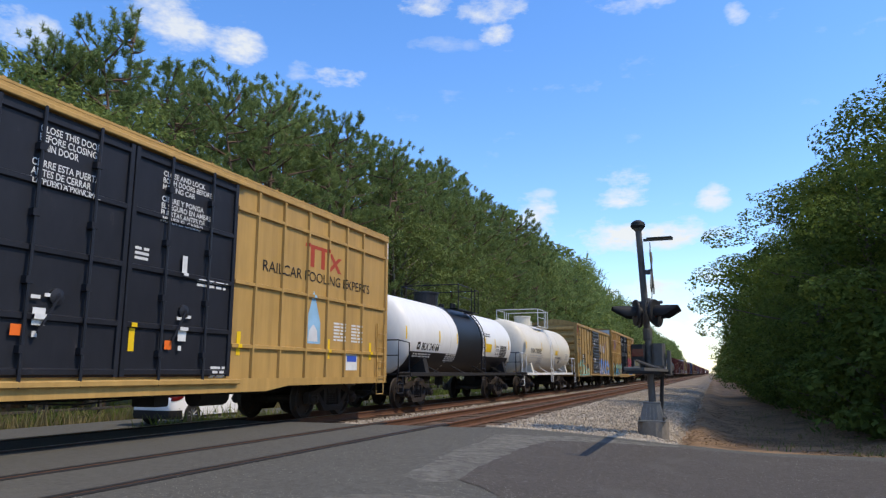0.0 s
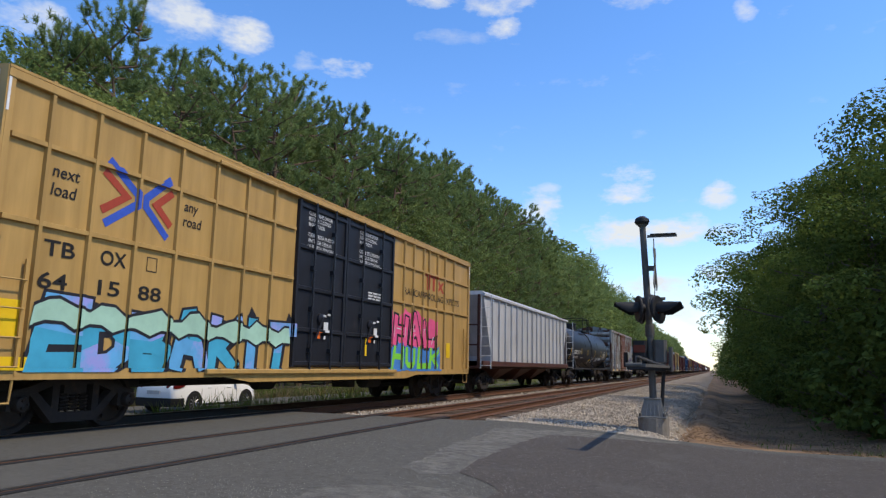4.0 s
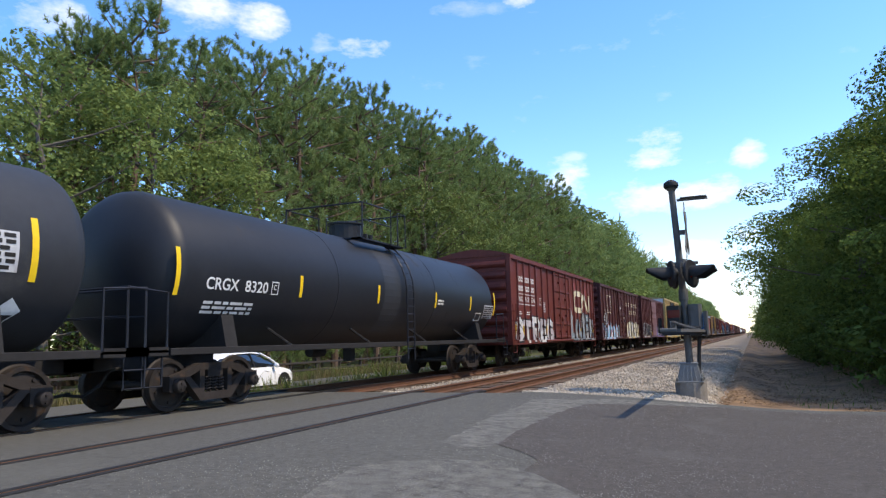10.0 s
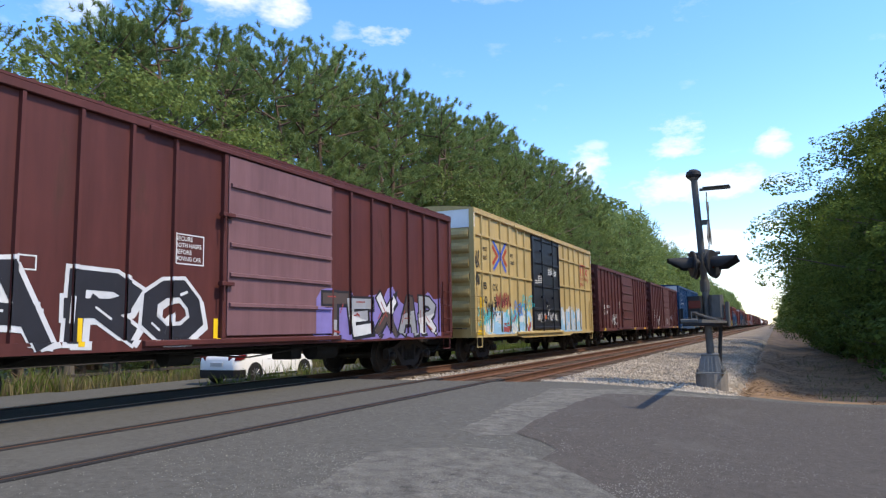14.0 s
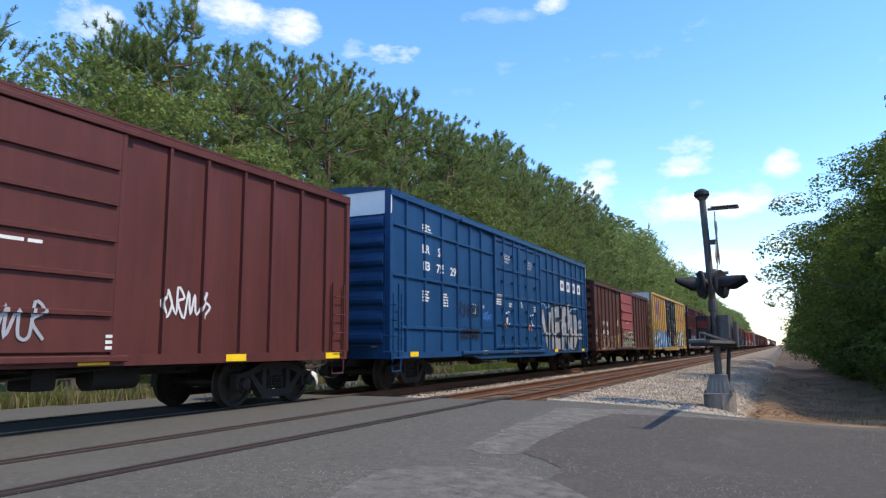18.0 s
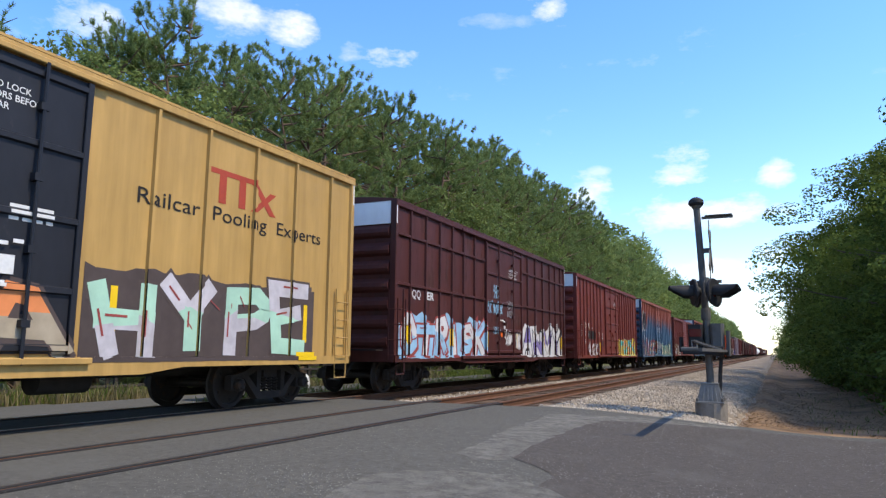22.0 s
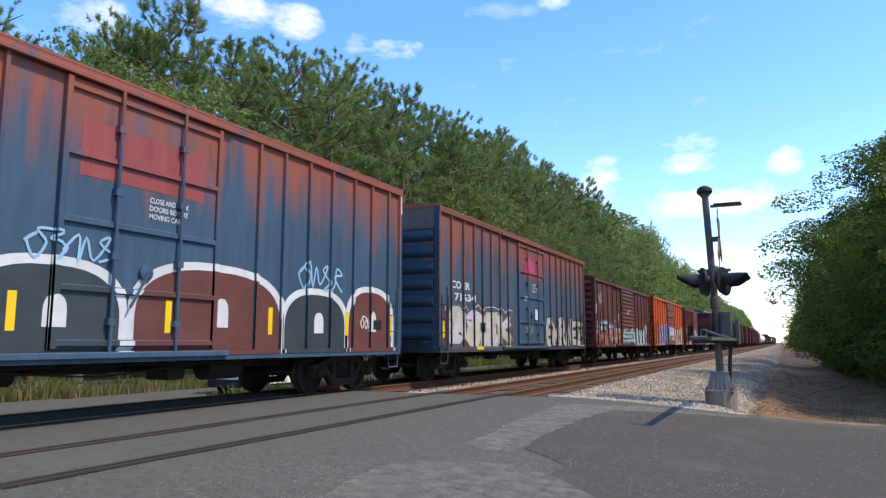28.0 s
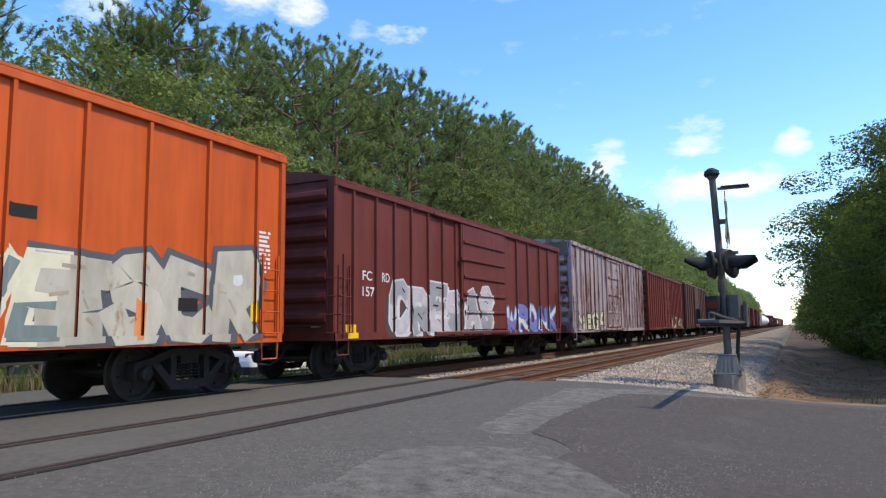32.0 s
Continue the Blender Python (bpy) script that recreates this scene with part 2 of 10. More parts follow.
RUST = (0.13, 0.05, 0.025)
MAT = {
    "yellow": surface("yellow_paint", (0.43, 0.26, 0.085), 0.5, vary=0.16, stain=(0.23, 0.12, 0.045), stain_at=0.66, streak=0.75, stain_scale=2.2),
    "pale": surface("pale_yellow_paint", (0.45, 0.325, 0.135), 0.5, vary=0.14, stain=(0.30, 0.19, 0.08), stain_at=0.68, streak=0.75, stain_scale=2.2),
    "old_yellow": surface("weathered_yellow_paint", (0.38, 0.25, 0.095), 0.6, vary=0.28, stain=(0.20, 0.09, 0.04), stain_at=0.60, streak=0.7, stain_scale=2.6),
    "black": surface("black_paint", (0.018, 0.019, 0.024), 0.45, vary=0.3, stain=(0.06, 0.05, 0.05), stain_at=0.62, streak=0.6, stain_scale=3),
    "tank_black": surface("tank_black_paint", (0.014, 0.015, 0.018), 0.50, vary=0.25, stain=(0.030, 0.029, 0.029), stain_at=0.60, streak=0.0, stain_scale=0.8, spec=0.28),
    "tank_grey": surface("faded_black_paint", (0.028, 0.029, 0.032), 0.55, vary=0.25, stain=(0.055, 0.053, 0.052), stain_at=0.56, stain_scale=0.7, spec=0.28),
    "white": surface("white_paint", (0.70, 0.70, 0.685), 0.4, vary=0.10, stain=(0.45, 0.40, 0.33), stain_at=0.70, streak=0.6, stain_scale=2),
    "cream": surface("cream_paint", (0.62, 0.585, 0.50), 0.42, vary=0.10, stain=(0.40, 0.32, 0.22), stain_at=0.66, streak=0.5, stain_scale=1.2),
    "grey": surface("grey_paint", (0.46, 0.46, 0.46), 0.5, vary=0.18, stain=(0.22, 0.18, 0.15), stain_at=0.60, streak=0.75, stain_scale=2),
    "rusty": surface("white_paint_flaked_to_rust", (0.33, 0.345, 0.325), 0.65, vary=0.22, fade=((0.25, 0.185, 0.125), 0.50, 0.66, (1.1, 0.9, 0.35)), stain=(0.115, 0.046, 0.026), stain_at=0.50, stain_soft=0.06, streak=0.72, stain_scale=1.5),
    "rust_door": surface("rust_with_paint_remnants", (0.15, 0.062, 0.034), 0.7, vary=0.35, stain=(0.42, 0.40, 0.37), stain_at=0.57, stain_soft=0.05, streak=0.4, stain_scale=1.6),
    "cn_red": surface("oxide_red_paint", (0.135, 0.032, 0.024), 0.55, vary=0.22, stain=(0.09, 0.03, 0.022), stain_at=0.60, streak=0.75, stain_scale=2.2),
    "maroon": surface("maroon_paint", (0.073, 0.021, 0.018), 0.55, vary=0.22, stain=(0.05, 0.022, 0.018), stain_at=0.56, streak=0.75, stain_scale=2.2),
    "dark_red": surface("dark_red_paint", (0.088, 0.025, 0.021), 0.55, vary=0.22, stain=(0.065, 0.026, 0.02), stain_at=0.60, streak=0.8, stain_scale=2.2),
    "pink_door": surface("faded_mauve_paint", (0.175, 0.088, 0.092), 0.55, vary=0.2, stain=(0.12, 0.05, 0.05), stain_at=0.62, streak=0.8, stain_scale=2),
    "red_door": surface("faded_red_paint", (0.27, 0.065, 0.062), 0.55, vary=0.2, stain=(0.13, 0.04, 0.035), stain_at=0.62, streak=0.8, stain_scale=2),
    "brown": surface("brown_red_paint", (0.084, 0.034, 0.025), 0.58, vary=0.25, stain=(0.06, 0.03, 0.022), stain_at=0.58, streak=0.75, stain_scale=2.2),
    "russet": surface("russet_paint", (0.112, 0.037, 0.028), 0.58, vary=0.25, stain=(0.08, 0.034, 0.026), stain_at=0.60, streak=0.75, stain_scale=2.2),
    "bright_red": surface("brick_red_paint", (0.155, 0.034, 0.025), 0.55, vary=0.2, stain=(0.13, 0.04, 0.025), stain_at=0.62, streak=0.8, stain_scale=2.2),
    "blue": surface("blue_paint", (0.008, 0.052, 0.135), 0.45, vary=0.2, stain=(0.008, 0.032, 0.075), stain_at=0.62, streak=0.7, stain_scale=2),
    "blue_rust": surface("blue_paint_rubbed_to_red", (0.052, 0.118, 0.195), 0.6, vary=0.25, crest=((0.24, 0.070, 0.045), 3.0, 3.9, 3.8), stain=(0.05, 0.06, 0.08), stain_at=0.64, streak=0.8, stain_scale=2),
    "dark_blue_rust": surface("dark_blue_paint_rubbed_to_red", (0.046, 0.086, 0.132), 0.6, vary=0.3, crest=((0.23, 0.070, 0.045), 3.35, 4.75, 5.0), stain=(0.04, 0.045, 0.055), stain_at=0.62, streak=0.8, stain_scale=2),
    "dull_blue": surface("dull_dark_blue_paint", (0.030, 0.058, 0.095), 0.6, vary=0.25, stain=(0.03, 0.035, 0.045), stain_at=0.60, streak=0.6, stain_scale=2),
    "orange": surface("orange_paint", (0.50, 0.085, 0.016), 0.5, vary=0.2, stain=(0.24, 0.07, 0.02), stain_at=0.62, streak=0.8, stain_scale=2.2),
    "grey_white": surface("chalky_grey_paint", (0.36, 0.30, 0.31), 0.6, vary=0.3, stain=(0.13, 0.055, 0.05), stain_at=0.50, stain_soft=0.06, streak=0.85, stain_scale=2.2),
    "green_grey": surface("weathered_green_grey_paint", (0.17, 0.21, 0.20), 0.6, vary=0.3, stain=(0.13, 0.07, 0.05), stain_at=0.56, streak=0.8, stain_scale=2.2),
    "truck": surface("brown_dusty_cast_steel", (0.028, 0.022, 0.019), 0.8, vary=0.4, grain=9, stain=(0.065, 0.040, 0.026), stain_at=0.58, stain_scale=4, bump=0.3),
    "wheel": surface("dark_steel_wheel", (0.034, 0.028, 0.025), 0.6, 0.3, vary=0.4, grain=9, stain=(0.075, 0.042, 0.024), stain_at=0.56, stain_scale=5),
    "under": surface("underframe_grime", (0.022, 0.020, 0.019), 0.85, vary=0.4, grain=7),
    "roof_metal": surface("weathered_roof_sheet", (0.15, 0.125, 0.105), 0.75, 0.0, vary=0.3, stain=RUST, stain_at=0.58, stain_scale=1.3),
    "stripe": surface("yellow_reflector", (0.75, 0.48, 0.02), 0.45, vary=0.12),
    "ink_white": surface("white_lettering", (0.62, 0.62, 0.60), 0.55, vary=0.2, grain=14),
    "ink_black": surface("black_lettering", (0.02, 0.018, 0.016), 0.55, vary=0.25, grain=14),
    "ink_red": surface("red_lettering", (0.36, 0.055, 0.03), 0.55, vary=0.2, grain=14),
    "ink_blue": surface("blue_lettering", (0.035, 0.09, 0.42), 0.55, vary=0.2, grain=14),
    "post_rust": surface("blue_paint_worn_to_rust", (0.050, 0.062, 0.080), 0.65, vary=0.35, crest=((0.165, 0.055, 0.036), 1.7, 3.5, 5.0), stain=(0.10, 0.045, 0.03), stain_at=0.55, streak=0.8, stain_scale=2),
    # ends of the orange car: grime, plus the gap's shade painted as darker orange
    "orange_grime": surface("grimy_shaded_orange_paint", (0.30, 0.055, 0.014), 0.65, vary=0.35, stain=(0.045, 0.022, 0.014), stain_at=0.47, stain_soft=0.12, streak=0.5, stain_scale=1.3),
    "mauve_door": surface("faded_maroon_paint", (0.17, 0.055, 0.050), 0.6, vary=0.25, stain=(0.09, 0.035, 0.03), stain_at=0.55, streak=0.75, stain_scale=2.2),
    "dial_orange": surface("orange_card", (0.75, 0.14, 0.02), 0.6, vary=0.1),
    "g_sky": surface("light_blue_spray", (0.26, 0.46, 0.62), 0.6, vary=0.35, grain=2.5),
    "g_blue": surface("blue_spray", (0.06, 0.22, 0.55), 0.6, vary=0.35, grain=2.5),
    "g_navy": surface("navy_spray", (0.022, 0.050, 0.16), 0.6, vary=0.35, grain=2.5),
    "g_teal": surface("teal_spray", (0.05, 0.42, 0.46), 0.6, vary=0.35, grain=2.5),
    "g_mint": surface("mint_spray", (0.34, 0.55, 0.42), 0.6, vary=0.3, grain=2.5),
    "g_white": surface("white_spray", (0.56, 0.56, 0.56), 0.6, vary=0.25, grain=3),
    "g_cream": surface("cream_spray", (0.62, 0.58, 0.42), 0.6, vary=0.25, grain=3),
    "g_silver": surface("silver_spray", (0.36, 0.37, 0.39), 0.45, 0.3, vary=0.25, grain=3),
    "g_dark": surface("black_spray", (0.022, 0.022, 0.028), 0.6, vary=0.3, grain=3),
    "g_salmon": surface("salmon_spray", (0.36, 0.15, 0.13), 0.6, vary=0.35, grain=3),
    "g_rose": surface("dusty_rose_spray", (0.24, 0.060, 0.062), 0.6, vary=0.35, grain=3, fade=((0.40, 0.29, 0.16), 0.56, 0.60, (1.0, 2.2, 2.2))),
    "g_pink": surface("pink_spray", (0.75, 0.10, 0.24), 0.6, vary=0.3, grain=3),
    "g_red": surface("red_spray", (0.29, 0.058, 0.052), 0.6, vary=0.3, grain=3),
    "g_green": surface("lime_spray", (0.20, 0.62, 0.06), 0.6, vary=0.3, grain=3),
    "g_purple": surface("purple_spray", (0.20, 0.16, 0.38), 0.6, vary=0.3, grain=3),
    "g_lavender": surface("lavender_spray", (0.46, 0.44, 0.70), 0.6, vary=0.2, grain=3),
    "g_beige": surface("faded_beige_spray", (0.34, 0.28, 0.20), 0.65, vary=0.4, grain=4),
    "g_pale": surface("faded_pale_spray", (0.46, 0.43, 0.45), 0.65, vary=0.35, grain=4),
    "g_azure": surface("azure_spray", (0.10, 0.36, 0.62), 0.6, vary=0.3, grain=2.5, fade=((0.28, 0.30, 0.62), 0.50, 0.62, (1.0, 1.6, 1.6))),
    "g_turq": surface("turquoise_spray", (0.04, 0.34, 0.50), 0.6, vary=0.3, grain=2.5),
    "g_ice": surface("pale_ice_blue_spray", (0.42, 0.50, 0.50), 0.6, vary=0.2, grain=3),
    "g_steel": surface("grey_blue_spray", (0.20, 0.25, 0.29), 0.6, vary=0.25, grain=3),
    "g_violet": surface("dusty_violet_spray", (0.15, 0.13, 0.30), 0.6, vary=0.3, grain=3, fade=((0.07, 0.30, 0.36), 0.60, 0.64, (1.2, 2.4, 2.4))),
    "g_bone": surface("weathered_bone_spray", (0.42, 0.39, 0.31), 0.65, vary=0.35, grain=4, stain=(0.24, 0.13, 0.06), stain_at=0.60, streak=0.6, stain_scale=2.4),
    "g_slate": surface("slate_spray", (0.085, 0.09, 0.10), 0.6, vary=0.3, grain=3),
    "g_maroon": surface("dull_maroon_spray", (0.125, 0.045, 0.038), 0.6, vary=0.35, grain=3, stain=(0.20, 0.16, 0.14), stain_at=0.66, stain_scale=2.5),
    "g_soot": surface("dark_teal_grey_spray", (0.040, 0.052, 0.058), 0.6, vary=0.35, grain=3, stain=(0.16, 0.15, 0.14), stain_at=0.68, stain_scale=2.5),
    "g_brown": surface("brown_spray", (0.075, 0.055, 0.05), 0.65, vary=0.3, grain=3),
    "g_yellow": surface("yellow_spray", (0.68, 0.50, 0.08), 0.6, vary=0.3, grain=3),
    "g_orange": surface("orange_spray", (0.66, 0.22, 0.08), 0.6, vary=0.3, grain=3),
    "asphalt": surface("worn_asphalt", (0.094, 0.090, 0.078), 0.9, vary=0.5, grain=120, stain=(0.104, 0.101, 0.088), stain_at=0.56, stain_soft=0.25, stain_scale=0.35, bump=0.5, bump_scale=90),
    "asphalt_pale": surface("pale_aggregate_asphalt", (0.155, 0.148, 0.131), 0.95, vary=0.8, grain=60, stain=(0.095, 0.092, 0.080), stain_at=0.52, stain_soft=0.16, stain_scale=1.0, bump=0.7, bump_scale=120),
    "asphalt_worn": surface("worn_coarse_asphalt", (0.142, 0.135, 0.118), 0.95, vary=0.8, grain=55, stain=(0.125, 0.12, 0.105), stain_at=0.50, stain_soft=0.25, stain_scale=1.3, bump=0.8, bump_scale=110),
    "asphalt_dark": surface("brownish_asphalt_patch", (0.074, 0.064, 0.055), 0.88, vary=0.5, grain=120, stain=(0.092, 0.086, 0.076), stain_at=0.56, stain_soft=0.2, stain_scale=0.8, bump=0.5, bump_scale=100),
    "rubber": surface("dark_flangeway_filler", (0.02, 0.019, 0.019), 0.85, vary=0.3),
    "rail": surface("rusty_rail_steel", (0.13, 0.062, 0.035), 0.7, 0.2, vary=0.35, grain=12),
    "rail_top": surface("polished_rail_head", (0.28, 0.26, 0.25), 0.35, 0.9, vary=0.2),
    "tie": surface("weathered_oak_tie", (0.10, 0.068, 0.046), 0.9, vary=0.4, grain=9, obj_vary=0.3, bump=0.4),
    "rust_ballast": surface("rust_stained_ballast", (0.175, 0.115, 0.08), 0.95, vary=0.5, grain=26, stain=(0.13, 0.07, 0.045), stain_at=0.52, stain_soft=0.2, stain_scale=0.9, bump=1.0, bump_scale=28),
    "worn_rail": surface("dark_worn_rail", (0.035, 0.033, 0.033), 0.5, 0.3, vary=0.2),
    "ballast": surface("ballast_bed", (0.24, 0.195, 0.145), 0.95, vary=0.5, grain=26, stain=(0.105, 0.075, 0.05), stain_at=0.48, stain_soft=0.2, stain_scale=0.6, bump=1.0, bump_scale=28),
    "dirt": surface("leaf_littered_dirt", (0.27, 0.168, 0.090), 0.95, vary=0.4, grain=12, stain=(0.125, 0.078, 0.046), stain_at=0.50, stain_soft=0.12, stain_scale=0.45, bump=0.6, bump_scale=30),
    "verge": surface("grassy_soil", (0.11, 0.115, 0.05), 0.95, vary=0.45, grain=10, stain=(0.24, 0.20, 0.13), stain_at=0.60, stain_soft=0.15, stain_scale=0.4, bump=0.6, bump_scale=26),
    "concrete": surface("weathered_concrete", (0.21, 0.185, 0.155), 0.9, vary=0.35, grain=12, stain=(0.15, 0.135, 0.115), stain_at=0.55, stain_scale=3, bump=0.4),
    "mast": surface("weathered_galvanised_mast", (0.105, 0.10, 0.092), 0.7, 0.0, vary=0.4, grain=10, stain=(0.09, 0.055, 0.04), stain_at=0.60, streak=0.5, stain_scale=5),
    "alu": surface("dull_aluminium", (0.20, 0.195, 0.18), 0.6, 0.2, vary=0.3, grain=12, stain=(0.2, 0.17, 0.14), stain_at=0.58, stain_scale=6),
    "signal_black": surface("flat_black_signal_paint", (0.02, 0.02, 0.021), 0.6, vary=0.3, stain=(0.06, 0.05, 0.045), stain_at=0.62, stain_scale=6),
    "lens": surface("dark_red_lens", (0.10, 0.008, 0.008), 0.15, vary=0.1),
    "car_white": surface("pearl_white_car_paint", (0.78, 0.79, 0.80), 0.18, vary=0.03, spec=0.6),
    "car_black": surface("black_plastic_trim", (0.016, 0.016, 0.017), 0.5, vary=0.1),
    "tyre": surface("tyre_rubber", (0.02, 0.02, 0.02), 0.8, vary=0.2),
    "alloy": surface("alloy_rim", (0.45, 0.45, 0.46), 0.3, 0.8, vary=0.1),
    "bark_pine": surface("pine_bark", (0.13, 0.085, 0.06), 0.95, vary=0.45, grain=9, streak=0.6, bump=0.8, bump_scale=14),
    "bark_oak": surface("oak_bark", (0.12, 0.10, 0.08), 0.95, vary=0.45, grain=9, streak=0.6, bump=0.8, bump_scale=14),
    "fence_wood": surface("dark_fence_wood", (0.05, 0.042, 0.035), 0.9, vary=0.35),
    "needles": leaf_material("pine_needles", (0.085, 0.135, 0.050), (0.27, 0.335, 0.120), 0.45),
    "leaves": leaf_material("broad_leaves", (0.070, 0.105, 0.030), (0.175, 0.21, 0.065)),
    "light_leaves": leaf_material("young_leaves", (0.080, 0.125, 0.034), (0.22, 0.27, 0.080), 0.38),
    "oak_leaves": leaf_material("oak_leaves", (0.016, 0.032, 0.008), (0.175, 0.240, 0.052), 0.42),
    "grass": leaf_material("grass_blades", (0.06, 0.11, 0.02), (0.17, 0.19, 0.05)),
    "dry_grass": leaf_material("dry_grass_blades", (0.17, 0.14, 0.07), (0.28, 0.23, 0.12)),
}
def quilt(name, colours, seed_shift):
    """Spray paint in a patchwork of small hard-edged cells."""
    m = surface(name, (0.3, 0.3, 0.3), 0.6)
    nt = m.node_tree
    N, L = nt.nodes.new, nt.links.new
    tc, mp, vo, ramp = N("ShaderNodeTexCoord"), N("ShaderNodeMapping"), N("ShaderNodeTexVoronoi"), N("ShaderNodeValToRGB")
    mp.inputs["Location"].default_value = (0, seed_shift, seed_shift)
    vo.distance, vo.inputs["Scale"].default_value = 'CHEBYCHEV', 6.5
    L(tc.outputs["Object"], mp.inputs[0]); L(mp.outputs[0], vo.inputs["Vector"])
    sep = N("ShaderNodeSeparateColor"); L(vo.outputs["Color"], sep.inputs[0]); L(sep.outputs[0], ramp.inputs[0])
    ramp.color_ramp.interpolation = 'CONSTANT'
    el = ramp.color_ramp.elements
    while len(el) < len(colours):
        el.new(0.5)
    for k, c in enumerate(colours):
        el[k].position, el[k].color = k / len(colours), (*c, 1)
    L(ramp.outputs[0], nt.nodes["Principled BSDF"].inputs["Base Color"])
    return m


MAT["g_quilt"] = quilt("patchwork_spray", [(0.10, 0.32, 0.50), (0.45, 0.20, 0.07), (0.50, 0.40, 0.16), (0.10, 0.32, 0.50), (0.45, 0.46, 0.46), (0.26, 0.05, 0.05)], 0.0)
MAT["g_quilt2"] = quilt("patchwork_spray_red", [(0.30, 0.06, 0.05), (0.45, 0.18, 0.07), (0.08, 0.20, 0.40), (0.30, 0.06, 0.05), (0.45, 0.40, 0.30)], 3.0)
glass = bpy.data.materials.new("tinted_car_glass")
glass.use_nodes = True
gb = glass.node_tree.nodes["Principled BSDF"]
gb.inputs["Base Color"].default_value, gb.inputs["Roughness"].default_value, gb.inputs["Metallic"].default_value = (0.012, 0.016, 0.02, 1), 0.04, 0.0
gb.inputs["Specular IOR Level"].default_value = 0.9
MAT["glass"] = glass

# ---- mesh helpers ----
class Shape:
    """Collects vertices and faces of one part."""
    def __init__(self):
        self.v, self.f = [], []

    def face_set(self, verts, faces):
        n = len(self.v)
        self.v += [tuple(p) for p in verts]
        self.f += [tuple(i + n for i in q) for q in faces]
        return self

    def box(self, x0, x1, y0, y1, z0, z1, c=0.0):
        """A box; c > 0 chamfers its four long edges (those along its longest side)."""
        if c <= 0:
            return self.face_set([(x, y, z) for z in (z0, z1) for y in (y0, y1) for x in (x0, x1)],
                                 [(0, 2, 3, 1), (4, 5, 7, 6), (0, 1, 5, 4), (2, 6, 7, 3), (0, 4, 6, 2), (1, 3, 7, 5)])
        size = (x1 - x0, y1 - y0, z1 - z0)
        ax = size.index(max(size))
        lo, hi = (x0, y0, z0), (x1, y1, z1)
        a, b = [i for i in range(3) if i != ax]
        ring = [(lo[a] + c, lo[b]), (hi[a] - c, lo[b]), (hi[a], lo[b] + c), (hi[a], hi[b] - c), (hi[a] - c, hi[b]), (lo[a] + c, hi[b]), (lo[a], hi[b] - c), (lo[a], lo[b] + c)]
        return self.prism(ring, ax, lo[ax], hi[ax])

    def prism(self, ring, axis, lo, hi):
        """A ring of (u, v) in the two other axes (in x, y, z order), drawn out along axis."""
        k = len(ring)
        vs = []
        for h in (lo, hi):
            for u, w in ring:
                p = [u, w]
                p.insert(axis, h)
                vs.append(p)
        fs = [tuple(range(k))[::-1], tuple(range(k, 2 * k))] + [(i, (i + 1) % k, k + (i + 1) % k, k + i) for i in range(k)]
        if axis == 1:
            fs = [q[::-1] for q in fs]
        return self.face_set(vs, fs)

    def tube(self, pts, r, n=6):
        """A round bar along a polyline."""
        pts = [Vector(p) for p in pts]
        rings = []
        for i, p in enumerate(pts):
            d = (pts[min(i + 1, len(pts) - 1)] - pts[max(i - 1, 0)]).normalized()
            a = d.orthogonal().normalized() if abs(d.z) > 0.9 else d.cross(Vector((0, 0, 1))).normalized()
            b = d.cross(a)
            rr = r[i] if isinstance(r, (list, tuple)) else r
            rings.append([p + (a * math.cos(t) + b * math.sin(t)) * rr for t in [2 * math.pi * j / n for j in range(n)]])
        vs = [q for ring in rings for q in ring]
        fs = [(i * n + j, i * n + (j + 1) % n, (i + 1) * n + (j + 1) % n, (i + 1) * n + j) for i in range(len(pts) - 1) for j in range(n)]
        fs += [tuple(range(n))[::-1], tuple(range((len(pts) - 1) * n, len(pts) * n))]
        return self.face_set(vs, fs)

    def lathe(self, profile, centre, axis, n=24):
        """(along, radius) pairs turned about an axis through centre."""
        rings = []
        for a, r in profile:
            ring = []
            for j in range(n):
                t = 2 * math.pi * j / n
                u, w = r * math.cos(t), r * math.sin(t)
                ring.append({'x': (a, u, w), 'y': (u, a, w), 'z': (u, w, a)}[axis])
            rings.append([(p[0] + centre[0], p[1] + centre[1], p[2] + centre[2]) for p in ring])
        vs = [q for ring in rings for q in ring]
        fs = [(i * n + j, i * n + (j + 1) % n, (i + 1) * n + (j + 1) % n, (i + 1) * n + j) for i in range(len(profile) - 1) for j in range(n)]
        fs += [tuple(range(n))[::-1], tuple(range((len(profile) - 1) * n, len(profile) * n))]
        if axis == 'y':
            fs = [q[::-1] for q in fs]
        return self.face_set(vs, fs)

    def mesh(self, name, material, smooth=False):
        me = bpy.data.meshes.new(name)
        me.from_pydata(self.v, [], self.f)
        for m in (material if isinstance(material, (list, tuple)) else [material]):
            me.materials.append(MAT[m] if isinstance(m, str) else m)
        bm = bmesh.new()
        bm.from_mesh(me)
        bmesh.ops.recalc_face_normals(bm, faces=bm.faces)
        bm.to_mesh(me)
        bm.free()
        if smooth:
            me.shade_smooth()
            try:
                me.set_sharp_from_angle(angle=radians(38))
            except AttributeError:
                pass
        return me


def part(name, shape, material, parent, label="", smooth=False, kind=""):
    """One mesh object under a thing or a part."""
    me = shape if isinstance(shape, bpy.types.Mesh) else shape.mesh(name, material, smooth)
    ob = new(name, me)
    ob.parent = parent
    return tagged(ob, label=label, kind=kind)


